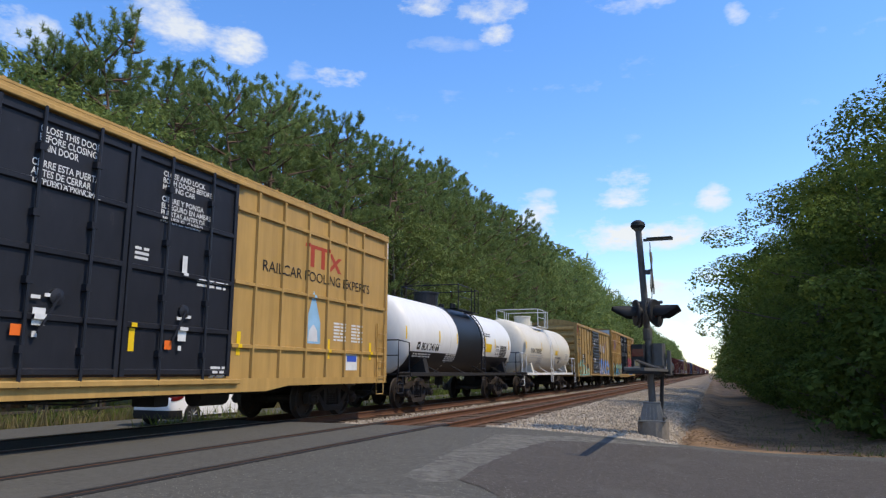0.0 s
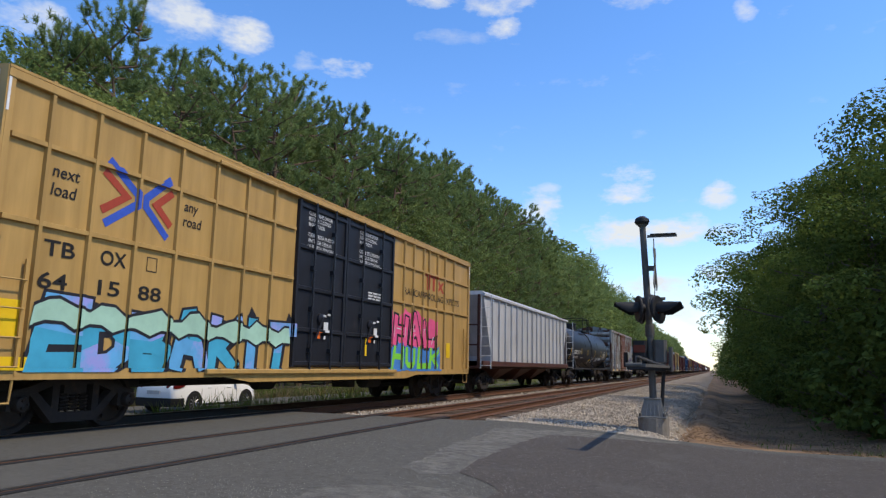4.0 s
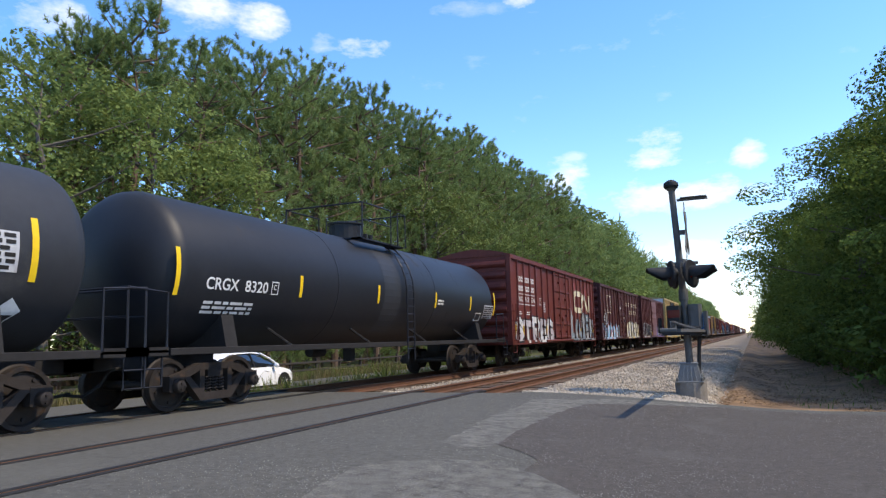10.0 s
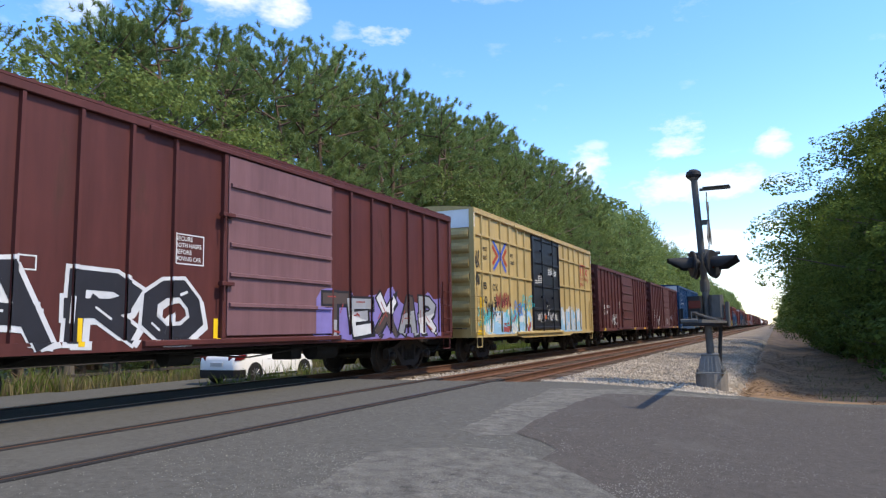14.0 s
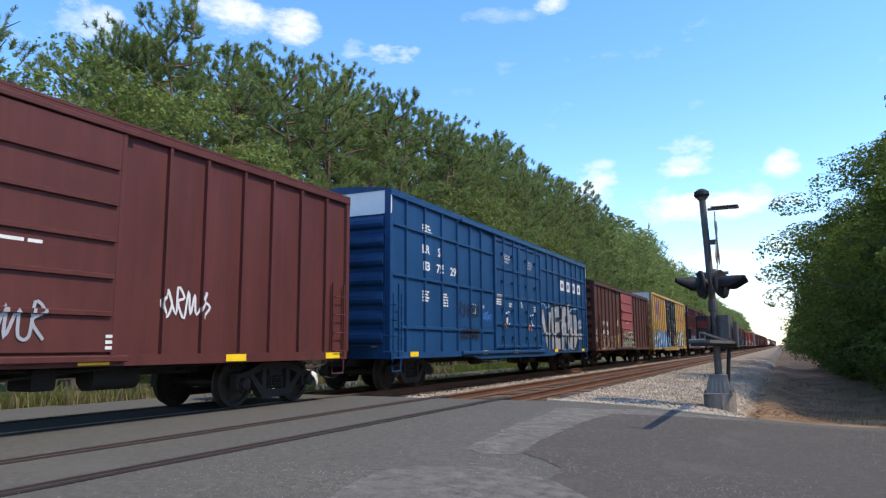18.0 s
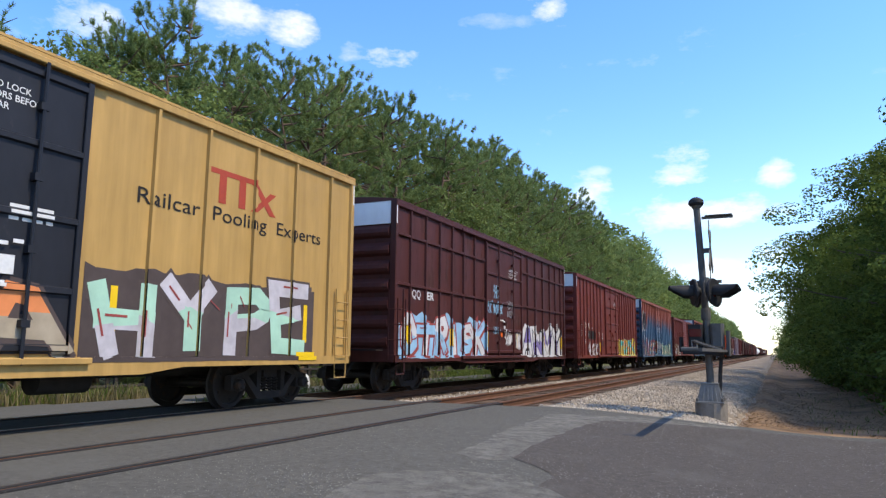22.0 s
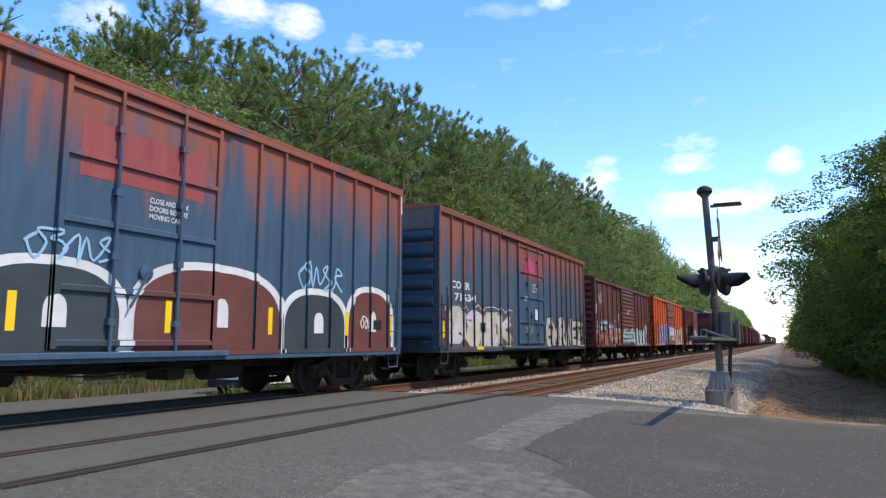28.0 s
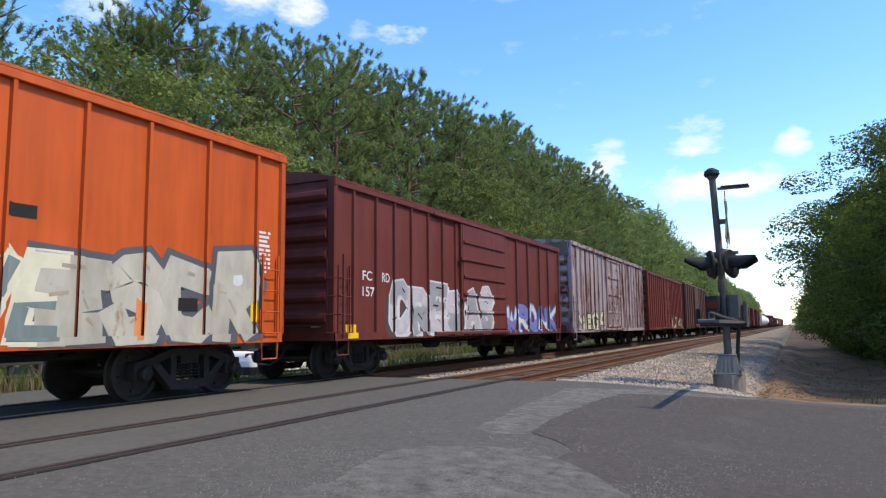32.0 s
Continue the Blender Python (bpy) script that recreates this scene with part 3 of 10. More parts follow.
def thing(name, label, category, group="", at=None):
    ob = new(name)
    ob.empty_display_size = 0.3
    if at is not None:
        ob.matrix_world = at
    return tagged(ob, label=label, category=category, group=group)


GLYPHS = {}


def glyph_mesh(text, bold=0.0):
    """Flat text of height about 1, cached: list of (points, faces), width."""
    key = (text, bold)
    if key not in GLYPHS:
        cu = bpy.data.curves.new("text", 'FONT')
        cu.body, cu.size, cu.offset = text, 1.38, bold
        cu.fill_mode = 'FRONT'
        cu.resolution_u = 3
        ob = bpy.data.objects.new("text", cu)
        me = bpy.data.meshes.new_from_object(ob)
        pts = [tuple(v.co[:2]) for v in me.vertices]
        fs = [tuple(p.vertices) for p in me.polygons]
        bpy.data.objects.remove(ob)
        bpy.data.curves.remove(cu)
        bpy.data.meshes.remove(me)
        xs = [p[0] for p in pts] or [0]
        GLYPHS[key] = (pts, fs, min(xs), max(xs))
    return GLYPHS[key]


class Flat:
    """Flat artwork in (y, z) that is laid on the relief of a side."""
    def __init__(self):
        self.v, self.f, self.up = [], [], {}

    def bar(self, pts, w, rise=0.0):
        """A bent bar with mitred corners; rise keeps bars of one letter clear of one another."""
        n = len(pts)
        closed = n > 3 and abs(pts[0][0] - pts[-1][0]) + abs(pts[0][1] - pts[-1][1]) < 1e-6
        rows = []
        for i, p in enumerate(pts):
            a = Vector(pts[i - 1] if i else (pts[-2] if closed else p))
            b = Vector(pts[i + 1] if i < n - 1 else (pts[1] if closed else p))
            d1, d2 = (Vector(p) - a), (b - Vector(p))
            d1 = d1.normalized() if d1.length > 1e-6 else d2.normalized()
            d2 = d2.normalized() if d2.length > 1e-6 else d1
            t = d1 + d2
            t = t.normalized() if t.length > 0.3 else d1
            k = min(1.7, 1 / max(0.35, t.dot(d1))) * w / 2
            end = 0.5 * w * (1 if i == n - 1 else -1 if i == 0 else 0) * (0 if closed else 1)
            c = Vector(p) + t * end
            rows.append(((c.x - t.y * k, c.y + t.x * k), (c.x + t.y * k, c.y - t.x * k)))
        for i in range(n - 1):
            self.up[len(self.f)] = rise + i * 0.00012
            self.poly([rows[i][0], rows[i][1], rows[i + 1][1], rows[i + 1][0]])
        return self

    def below(self, level):
        """The part of the artwork under a line z = level(y)."""
        out = Flat()
        for k, q in enumerate(self.f):
            pts, keep = [self.v[i] for i in q], []
            for a, b in zip(pts, pts[1:] + pts[:1]):
                da, db = a[1] - level(a[0]), b[1] - level(b[0])
                if da <= 0:
                    keep.append(a)
                if (da < 0) != (db < 0):
                    f = da / (da - db)
                    keep.append((a[0] + (b[0] - a[0]) * f, a[1] + (b[1] - a[1]) * f))
            if len(keep) > 2:
                out.up[len(out.f)] = self.up.get(k, 0.0)
                out.poly(keep)
        return out

    def poly(self, pts):
        n = len(self.v)
        self.v += [tuple(p) for p in pts]
        self.f.append(tuple(range(n, n + len(pts))))
        return self

    def rect(self, y0, z0, y1, z1):
        return self.poly([(y0, z0), (y1, z0), (y1, z1), (y0, z1)])

    def border(self, y0, z0, y1, z1, w=0.03):
        return self.rect(y0, z0, y1, z0 + w).rect(y0, z1 - w, y1, z1).rect(y0, z0 + w, y0 + w, z1 - w).rect(y1 - w, z0 + w, y1, z1 - w)

    def bars(self, y0, z0, w, rows, h=0.07, gap=0.05, rng=None):
        """Writing too small to read."""
        rng = rng or random.Random(int(abs(y0 * 91 + z0 * 37) * 10))
        for k in range(rows):
            z = z0 - k * (h + gap)
            y = y0
            while y < y0 + w - 0.05:
                d = min(rng.uniform(0.12, 0.34), y0 + w - y)
                self.rect(y, z - h, y + d, z)
                y += d + 0.05
        return self

    def text(self, s, y, z, h, width=None, bold=0.0, slant=0.0, turn=0.0, warp=0.0, seed=0):
        """Lettering with its lower left corner at (y, z)."""
        pts, fs, lo, hi = glyph_mesh(s, bold)
        k = (width / max(hi - lo, 0.01)) if width else h
        ca, sa = math.cos(turn), math.sin(turn)
        n = len(self.v)
        for px, py in pts:
            u, w = (px - lo) * k + slant * py * h, py * h
            if warp:
                q = noise.noise_vector(Vector((u * 2.3 / h + seed, w * 2.3 / h, seed * 1.7)))
                u, w = u + q.x * warp * h, w + q.y * warp * h
            self.v.append((y + u * ca - w * sa, z + u * sa + w * ca))
        self.f += [tuple(i + n for i in q) for q in fs]
        return self

    def lay(self, side, lift, name, material, parent, label=""):
        """Cut the artwork at the relief's edges and lay it on: side(y, z) gives the depth, side.cuts the lines."""
        if not self.v:
            return None
        bm = bmesh.new()
        vs = [bm.verts.new((0, y, z)) for y, z in self.v]
        rise = bm.faces.layers.float.new("rise")
        for k, q in enumerate(self.f):
            try:
                bm.faces.new([vs[i] for i in q])[rise] = self.up.get(k, 0.0)
            except ValueError:
                pass
        ys, zs = [p[0] for p in self.v], [p[1] for p in self.v]
        for axis, cuts, lo, hi in ((1, side.ycuts, min(ys), max(ys)), (2, side.zcuts, min(zs), max(zs))):
            for c in cuts:
                if lo < c < hi:
                    no = (0, 1, 0) if axis == 1 else (0, 0, 1)
                    co = (0, c, 0) if axis == 1 else (0, 0, c)
                    bmesh.ops.bisect_plane(bm, geom=bm.verts[:] + bm.edges[:] + bm.faces[:], plane_co=co, plane_no=no, dist=1e-5)
        # each face goes to its depth; the flanks between two depths are painted too
        index, vo, fo = {}, [], []

        def at(v, d):
            k = (v.index, round(d, 4))
            if k not in index:
                index[k] = len(vo)
                vo.append(side.place(v.co.y, v.co.z, d + lift))
            return index[k]
        bm.verts.index_update()
        deep = {}
        for fc in bm.faces:
            c = fc.calc_center_median()
            deep[fc] = side.depth(c.y, c.z) + fc[rise]
            fo.append(tuple(at(v, deep[fc]) for v in fc.verts))
        for e in bm.edges:
            if len(e.link_faces) == 2:
                d1, d2 = deep[e.link_faces[0]], deep[e.link_faces[1]]
                if abs(d1 - d2) > 1e-4:
                    v, w = e.verts
                    fo.append((at(v, d1), at(w, d1), at(w, d2), at(v, d2)))
        bm.free()
        me = bpy.data.meshes.new(name)
        me.from_pydata(vo, [], fo)
        me.materials.append(MAT[material])
        ob = new(name, me)
        ob.parent = parent
        return tagged(ob, label=label)


class Side:
    """The relief of a car's side: a base depth and rectangles that stand proud of it."""
    def __init__(self, base):
        self.base, self.rects, self.ycuts, self.zcuts = base, [], [], []

    def add(self, y0, y1, z0, z1, depth):
        self.rects.append((y0, y1, z0, z1, depth))
        self.ycuts += [y0, y1]
        self.zcuts += [z0, z1]

    def depth(self, y, z):
        d = self.base
        for y0, y1, z0, z1, k in self.rects:
            if y0 <= y <= y1 and z0 <= z <= z1 and k > d:
                d = k
        return d

    def place(self, y, z, d):
        return (d, y, z)


class Round:
    """The side of a lying cylinder: z is measured along its girth from its middle height."""
    def __init__(self, r, zc, cuts):
        self.r, self.zc = r, zc
        self.ycuts = []
        self.zcuts = [zc + r * a * 0.12 for a in range(-14, 15)]

    def depth(self, y, z):
        return self.r

    def place(self, y, z, d):
        a = (z - self.zc) / self.r
        return (d * math.cos(a), y, self.zc + d * math.sin(a))

# ---- ground, road, tracks ----
def ground_height(x, y):
    """Lie of the land: the track bed is level; it falls away to the road, the ditch and the highway beyond."""
    def ramp(v, a, b):
        t = min(1, max(0, (v - a) / (b - a)))
        return t * t * (3 - 2 * t)
    z = -0.02
    if x > -4.6:
        z = -0.02 - 0.32 * ramp(x, -4.6, 1.5)
    if y > 14.0 and x > -4.6:
        d = ramp(y, 14.0, 24.0)
        z -= 0.10 * ramp(y, 14.6, 15.4) + d * (0.40 * ramp(x, -1.2, 0.6) - 0.30 * ramp(x, 1.5, 4.5))
    elif y > 14.0 and x > -12.2:
        z -= 0.5 * ramp(y, 14.2, 15.2)
    if y > 15.0 and -5.2 < x < 0.0:
        z -= 0.30 * ramp(y, 15.0, 15.5) * ramp(x, -5.0, -4.6) * (1 - ramp(x, -1.0, -0.4))
    if x < -11.3:
        z = -0.02 - 0.62 * ramp(-x, 11.3, 13.4) - 0.25 * ramp(-x, 20.5, 23.0) + 0.5 * ramp(-x, 24.0, 32.0)
    return z


def grid_sheet(name, xs, ys, material, dz=0.0, bumpy=0.0, keep=None):
    s = Shape()
    idx = {}
    for j, y in enumerate(ys):
        for i, x in enumerate(xs):
            idx[i, j] = len(s.v)
            s.v.append((x, y, ground_height(x, y) + dz + bumpy * noise.noise(Vector((x * 0.9, y * 0.9, 3.1)))))
    for j in range(len(ys) - 1):
        for i in range(len(xs) - 1):
            if keep is None or keep((xs[i] + xs[i + 1]) / 2, (ys[j] + ys[j + 1]) / 2):
                s.f.append((idx[i, j], idx[i + 1, j], idx[i + 1, j + 1], idx[i, j + 1]))
    me = s.mesh(name, material, True)
    return tagged(new(name, me), kind="structure")


def steps(*spans):
    out = []
    for a, b, d in spans:
        n = max(1, round((b - a) / d))
        out += [a + (b - a) * k / n for k in range(n)]
    return out + [spans[-1][1]]


GX = steps((-1500, -100, 200), (-100, -34, 6), (-34, -20, 1.0), (-20, -12, 0.6), (-12, -4.8, 0.8), (-4.8, 5, 0.35), (5, 20, 2.5), (20, 100, 10), (100, 1500, 200))
GY = steps((-600, -30, 60), (-30, 0, 5), (0, 12, 1.5), (12, 24, 0.4), (24, 60, 2.0), (60, 200, 10), (200, 2400, 200))
grid_sheet("ground", GX, GY, "verge", dz=-0.06)
ROAD_EDGE = lambda x: 15.0 if x < -3.4 else 15.0 - 0.35 * min(1, (x + 3.4) / 2.5)
RX = steps((-60, -12, 1.5), (-12, -4.8, 0.8), (-4.8, 5, 0.35), (5, 60, 5))
RY = steps((-40, 0, 4), (0, 13.0, 0.8), (13.0, 15.0, 0.25))
s_road = grid_sheet("road", RX, RY, "asphalt", dz=0.0, bumpy=0.006)


def patch(name, ring, material, dz, label=""):
    """An irregular sheet of road surface with a ragged edge, laid over the road."""
    rng_ = random.Random(len(name))
    pts = []
    n = len(ring)
    for i in range(n):
        a, b = Vector(ring[i]), Vector(ring[(i + 1) % n])
        m = max(1, int((b - a).length / 0.18))
        for k in range(m):
            p = a.lerp(b, k / m)
            pts.append((p.x + rng_.uniform(-0.04, 0.04), p.y + rng_.uniform(-0.04, 0.04)))
    bm = bmesh.new()
    vs = [bm.verts.new((x, y, 0)) for x, y in pts]
    bm.faces.new(vs)
    for x in RX:
        if min(p[0] for p in pts) < x < max(p[0] for p in pts):
            bmesh.ops.bisect_plane(bm, geom=bm.verts[:] + bm.edges[:] + bm.faces[:], plane_co=(x, 0, 0), plane_no=(1, 0, 0))
    for y in RY:
        if min(p[1] for p in pts) < y < max(p[1] for p in pts):
            bmesh.ops.bisect_plane(bm, geom=bm.verts[:] + bm.edges[:] + bm.faces[:], plane_co=(0, y, 0), plane_no=(0, 1, 0))
    bmesh.ops.triangulate(bm, faces=bm.faces)
    for v in bm.verts:
        v.co.z = ground_height(v.co.x, v.co.y) + dz + 0.006 * noise.noise(Vector((v.co.x * 0.9, v.co.y * 0.9, 3.1)))
    me = bpy.data.meshes.new(name)
    bm.to_mesh(me)
    bm.free()
    me.materials.append(MAT[material])
    return tagged(new(name, me), kind="structure", label=label)


patch("road_patch", [(-2.82, 12.7), (-2.96, 11.3), (-2.92, 10.2), (-2.88, 9.3), (-2.86, 8.5), (-2.8, 7.8), (-2.44, 7.55), (-2.1, 7.1), (-2.05, 6.4), (-1.6, 5.85), (-0.9, 4.95), (0.0, 3.95), (1.8, 2.3), (30, -6), (30, 13.7), (3.0, 13.9), (0.4, 14.0), (-0.67, 14.0), (-1.7, 13.5)], "asphalt_dark", 0.006, "brownish asphalt of the side road")
patch("pale_patch", [(-3.3, 3.4), (-3.28, 4.6), (-3.44, 5.3), (-3.5, 6.0), (-3.3, 6.3), (-2.87, 6.65), (-2.4, 6.85), (-1.95, 6.45), (-1.5, 6.0), (-0.8, 5.1), (-0.1, 4.2), (1.4, 2.6), (-2, 0.5)], "asphalt_worn", 0.009, "pale worn asphalt with coarse stones showing")
patch("pale_seam", [(-3.9, 12.9), (-2.6, 13.9), (-0.7, 14.3), (-0.6, 13.6), (-1.7, 13.3), (-2.7, 12.5), (-2.84, 11.3), (-2.80, 9.3), (-2.72, 7.75), (-3.05, 7.3), (-3.4, 7.6), (-3.45, 8.3), (-3.62, 9.4), (-3.7, 10.2), (-3.75, 11.6)], "asphalt_pale", 0.003, "pale strip of worn asphalt")


def rail_mesh(length):
    s = Shape()
    s.prism([(-0.07, -0.17), (-0.07, -0.155), (-0.012, -0.13), (-0.012, -0.045), (-0.036, -0.03), (-0.036, -0.006), (-0.028, 0), (0.028, 0), (0.036, -0.006), (0.036, -0.03), (0.012, -0.045), (0.012, -0.13), (0.07, -0.155), (0.07, -0.17)], 1, 0, length)
    return s


Y_ROAD0, Y_ROAD1 = -9.0, 14.8
for cx in (RAIL_X, NEAR_X):
    track = thing("railway_track", "rusty steel rails on weathered timber ties", "railway track", "the two tracks", at=pose(cx, 0, 0))
    for a in (-0.7535, 0.7535):
        s = rail_mesh(1400)
        o = part("rail", s, "rail", track); o.location = (a, -120, 0)
        s = Shape(); s.box(-0.026, 0.026, -120, 1280, -0.001, 0.003)
        o = part("rail_head", s, "rail_top" if cx == RAIL_X else "rail", track); o.location = (a, 0, 0)
        if cx == NEAR_X:
            s = Shape(); s.box(a - 0.034, a + 0.034, Y_ROAD0, Y_ROAD1, -0.004, 0.006); part("worn_head", s, "worn_rail", track)
        # flangeways through the road: dark filler on both sides of the rail
        for b, w in ((0.075, 0.045), (-0.075, 0.045)):
            s = Shape(); s.box(a + b - w, a + b + w, Y_ROAD0, Y_ROAD1, -0.05, -0.008 if b * a > 0 else -0.012)
            part("flangeway_filler", s, "rubber", track)
    s = Shape(); s.box(-1.3, 1.3, -0.115, 0.115, -0.35, -0.175, 0.012)
    tie = s.mesh("tie", "tie")
    y = Y_ROAD1 + 0.4
    k = 0
    while k < 190:
        o = part("tie", tie, None, track); o.location = (random.uniform(-0.04, 0.04), y, random.uniform(-0.012, 0.008)); o.rotation_euler.z = random.uniform(-0.012, 0.012)
        y += 0.52
        k += 1
    s = Shape()
    while y < 420:
        s.box(-1.3, 1.3, y - 0.115, y + 0.115, -0.35, -0.18)
        y += 0.54
    part("far_ties", s, "tie", track, kind="stuff")
# ballast bed: from between the tracks down both shoulders
def bed(name, x_ring, y0, y1, material):
    s = Shape()
    ys = steps((y0, 60, 0.5), (60, 200, 5), (200, 1400, 100))
    for y in ys:
        for x, z in x_ring:
            t = min(1.0, max(0.0, (y - y0) / 0.5))
            rough = 0.02 * noise.noise(Vector((x * 2.1, y * 2.1, 0)))
            if x > -1.5:
                rough += 0.09 * noise.noise(Vector((x * 0.9, y * 0.9, 4)))
            s.v.append((x, y, z + rough))
    n = len(x_ring)
    for j in range(len(ys) - 1):
        for i in range(n - 1):
            s.f.append((j * n + i, j * n + i + 1, (j + 1) * n + i + 1, (j + 1) * n + i))
    return tagged(new(name, s.mesh(name, material, True)), kind="structure")


BED = [(-13.6, -0.95), (-12.9, -0.72), (-12.2, -0.40), (-11.6, -0.22), (-10.9, -0.215), (-10.2, -0.22), (-9.4, -0.215), (-8.6, -0.19), (-8.25, -0.17), (-7.9, -0.19), (-7.1, -0.215), (-6.4, -0.22), (-5.6, -0.215), (-5.0, -0.20), (-4.5, -0.20), (-4.0, -0.22), (-3.4, -0.25), (-2.8, -0.28), (-2.2, -0.31), (-1.8, -0.34), (-1.4, -0.40), (-1.15, -0.48), (-0.95, -0.62), (-0.75, -0.82), (-0.5, -1.05)]
bed("ballast", BED, 14.6, 1400, "ballast")
for cx in (RAIL_X, NEAR_X):
    bed("track_dust", [(cx + d, -0.20 + h) for d, h in ((-1.25, -0.03), (-1.1, 0.004), (-0.5, -0.006), (0, -0.012), (0.5, -0.006), (1.1, 0.004), (1.25, -0.03))], 14.75, 1400, "rust_ballast")
s_dirt = grid_sheet("dirt_path", steps((-1.4, 5, 0.4), (5, 14, 1.5)), steps((14.6, 24, 0.4), (24, 60, 2), (60, 400, 20)), "dirt", dz=-0.02, bumpy=0.03)
hw = grid_sheet("highway", steps((-20.6, -15.2, 0.9)), steps((-200, 0, 20), (0, 60, 3), (60, 200, 20), (200, 1400, 100)), "asphalt", dz=-0.03)


def stone_field():
    """Loose stones on the shoulder of the bed and along the road's edge."""
    rng_ = random.Random(11)
    ico = [Vector(p) for p in ((0, 0, 1), (0.9, 0, 0.25), (0.25, 0.85, 0.2), (-0.75, 0.5, 0.25), (-0.7, -0.55, 0.2), (0.3, -0.85, 0.3), (0.1, 0.1, -0.8))]
    fs = [(0, 1, 2), (0, 2, 3), (0, 3, 4), (0, 4, 5), (0, 5, 1), (6, 2, 1), (6, 3, 2), (6, 4, 3), (6, 5, 4), (6, 1, 5)]
    xs, zs = [p[0] for p in BED], [p[1] for p in BED]
    s = Shape()
    for _ in range(32000):
        u = rng_.random()
        y = 14.55 + 55 * u ** 2.2
        x = rng_.uniform(-5.1, -1.1) if rng_.random() < 0.88 else rng_.uniform(-9.0, -7.7)
        if rng_.random() < 0.24:
            x = min(-0.8, rng_.gauss(-1.45, 0.30))
        z = max(float(np.interp(x, xs, zs)), ground_height(x, y) - 0.02)
        r = rng_.uniform(0.016, 0.042) * (1 + 0.4 * u)
        rot = Euler((rng_.uniform(0, 6), rng_.uniform(0, 6), rng_.uniform(0, 6))).to_matrix()
        sc = Vector((rng_.uniform(0.7, 1.3), rng_.uniform(0.7, 1.2), rng_.uniform(0.6, 1.0))) * r
        n = len(s.v)
        s.v += [tuple(rot @ Vector((p.x * sc.x, p.y * sc.y, p.z * sc.z)) + Vector((x, y, z + r * 0.35))) for p in ico]
        s.f += [tuple(i + n for i in q) for q in fs]
    me = bpy.data.meshes.new("ballast_stones")
    me.from_pydata(s.v, [], s.f)
    me.materials.append(STONE)
    return tagged(new("ballast_stones", me), "loose grey and tan granite ballast stones", "stones", kind="stuff")


STONE = leaf_material("ballast_stone_mix", (0.20, 0.165, 0.125), (0.54, 0.46, 0.36))
STONE.node_tree.nodes["Mix Shader"].inputs[0].default_value = 0.0
stone_field()


def road_grit():
    """Pale chips standing out of the worn asphalt, thickest on the pale patch."""
    rng_ = random.Random(19)
    vs, fs = [], []
    for k in range(26000):
        if k < 15000:
            x, y = rng_.gauss(-1.4, 1.5), rng_.gauss(4.8, 1.3)
            if y < 2.4 or noise.noise(Vector((x * 0.7, y * 0.7, 5))) < -0.15:
                continue
        else:
            x, y = rng_.uniform(-5.5, 8.0), rng_.uniform(3.0, 14.4)
        z = ground_height(x, y) + 0.012
        r = rng_.uniform(0.0022, 0.0050) * (1 + 0.06 * y)
        a = rng_.uniform(0, 6.28)
        n = len(vs)
        for q in range(5):
            b = a + q * 1.2566
            vs.append((x + r * math.cos(b) * rng_.uniform(0.7, 1.2), y + r * math.sin(b) * rng_.uniform(0.7, 1.2), z - 0.004))
        vs.append((x, y, z + r * 0.45))
        fs += [(n + q, n + (q + 1) % 5, n + 5) for q in range(5)]
    me = bpy.data.meshes.new("road_grit")
    me.from_pydata(vs, [], fs)
    me.materials.append(GRIT)
    return tagged(new("road_grit", me), "pale stone chips in the worn asphalt", "stones", kind="stuff")


def leaf_litter():
    """Fallen oak leaves and twigs strewn over the dirt beside the bed."""
    rng_ = random.Random(23)
    vs, fs = [], []
    for _ in range(16000):
        y = 15.0 + 34 * rng_.random() ** 1.7
        x = rng_.uniform(-0.9, 6.0) if y > 17 else rng_.uniform(-0.4, 8.0)
        if noise.noise(Vector((x * 0.5, y * 0.35, 8))) < -0.25:
            continue
        z = ground_height(x, y) + 0.03 * noise.noise(Vector((x * 0.9, y * 0.9, 3.1))) + 0.004
        r, a, q = rng_.uniform(0.025, 0.065), rng_.uniform(0, 6.28), rng_.uniform(0.25, 0.6)
        ca, sa = math.cos(a) * r, math.sin(a) * r
        n = len(vs)
        vs += [(x - ca, y - sa, z), (x + sa * q, y - ca * q, z + 0.012), (x + ca, y + sa, z + rng_.uniform(0, 0.03)), (x - sa * q, y + ca * q, z + 0.012)]
        fs.append((n, n + 1, n + 2, n + 3))
    me = bpy.data.meshes.new("leaf_litter")
    me.from_pydata(vs, [], fs)
    me.materials.append(LITTER)
    return tagged(new("leaf_litter", me), "brown fallen leaves strewn over the dirt", "leaves", kind="stuff")


LITTER = leaf_material("dry_leaf_mix", (0.075, 0.045, 0.026), (0.30, 0.20, 0.115), 0.1)
leaf_litter()
GRIT = leaf_material("stone_chip_mix", (0.10, 0.095, 0.08), (0.36, 0.345, 0.30), 0.0)
road_grit()

# ---- the train ----
W = 1.595           # half width over the side posts
WHEEL_R = 0.457
TRAIN = []          # (car, place of its front along the train)
WHEELS = []         # (wheelset, car's place, its place on the car)
_cache = {}


def cached(key, make):
    if key not in _cache:
        _cache[key] = make()
    return _cache[key]


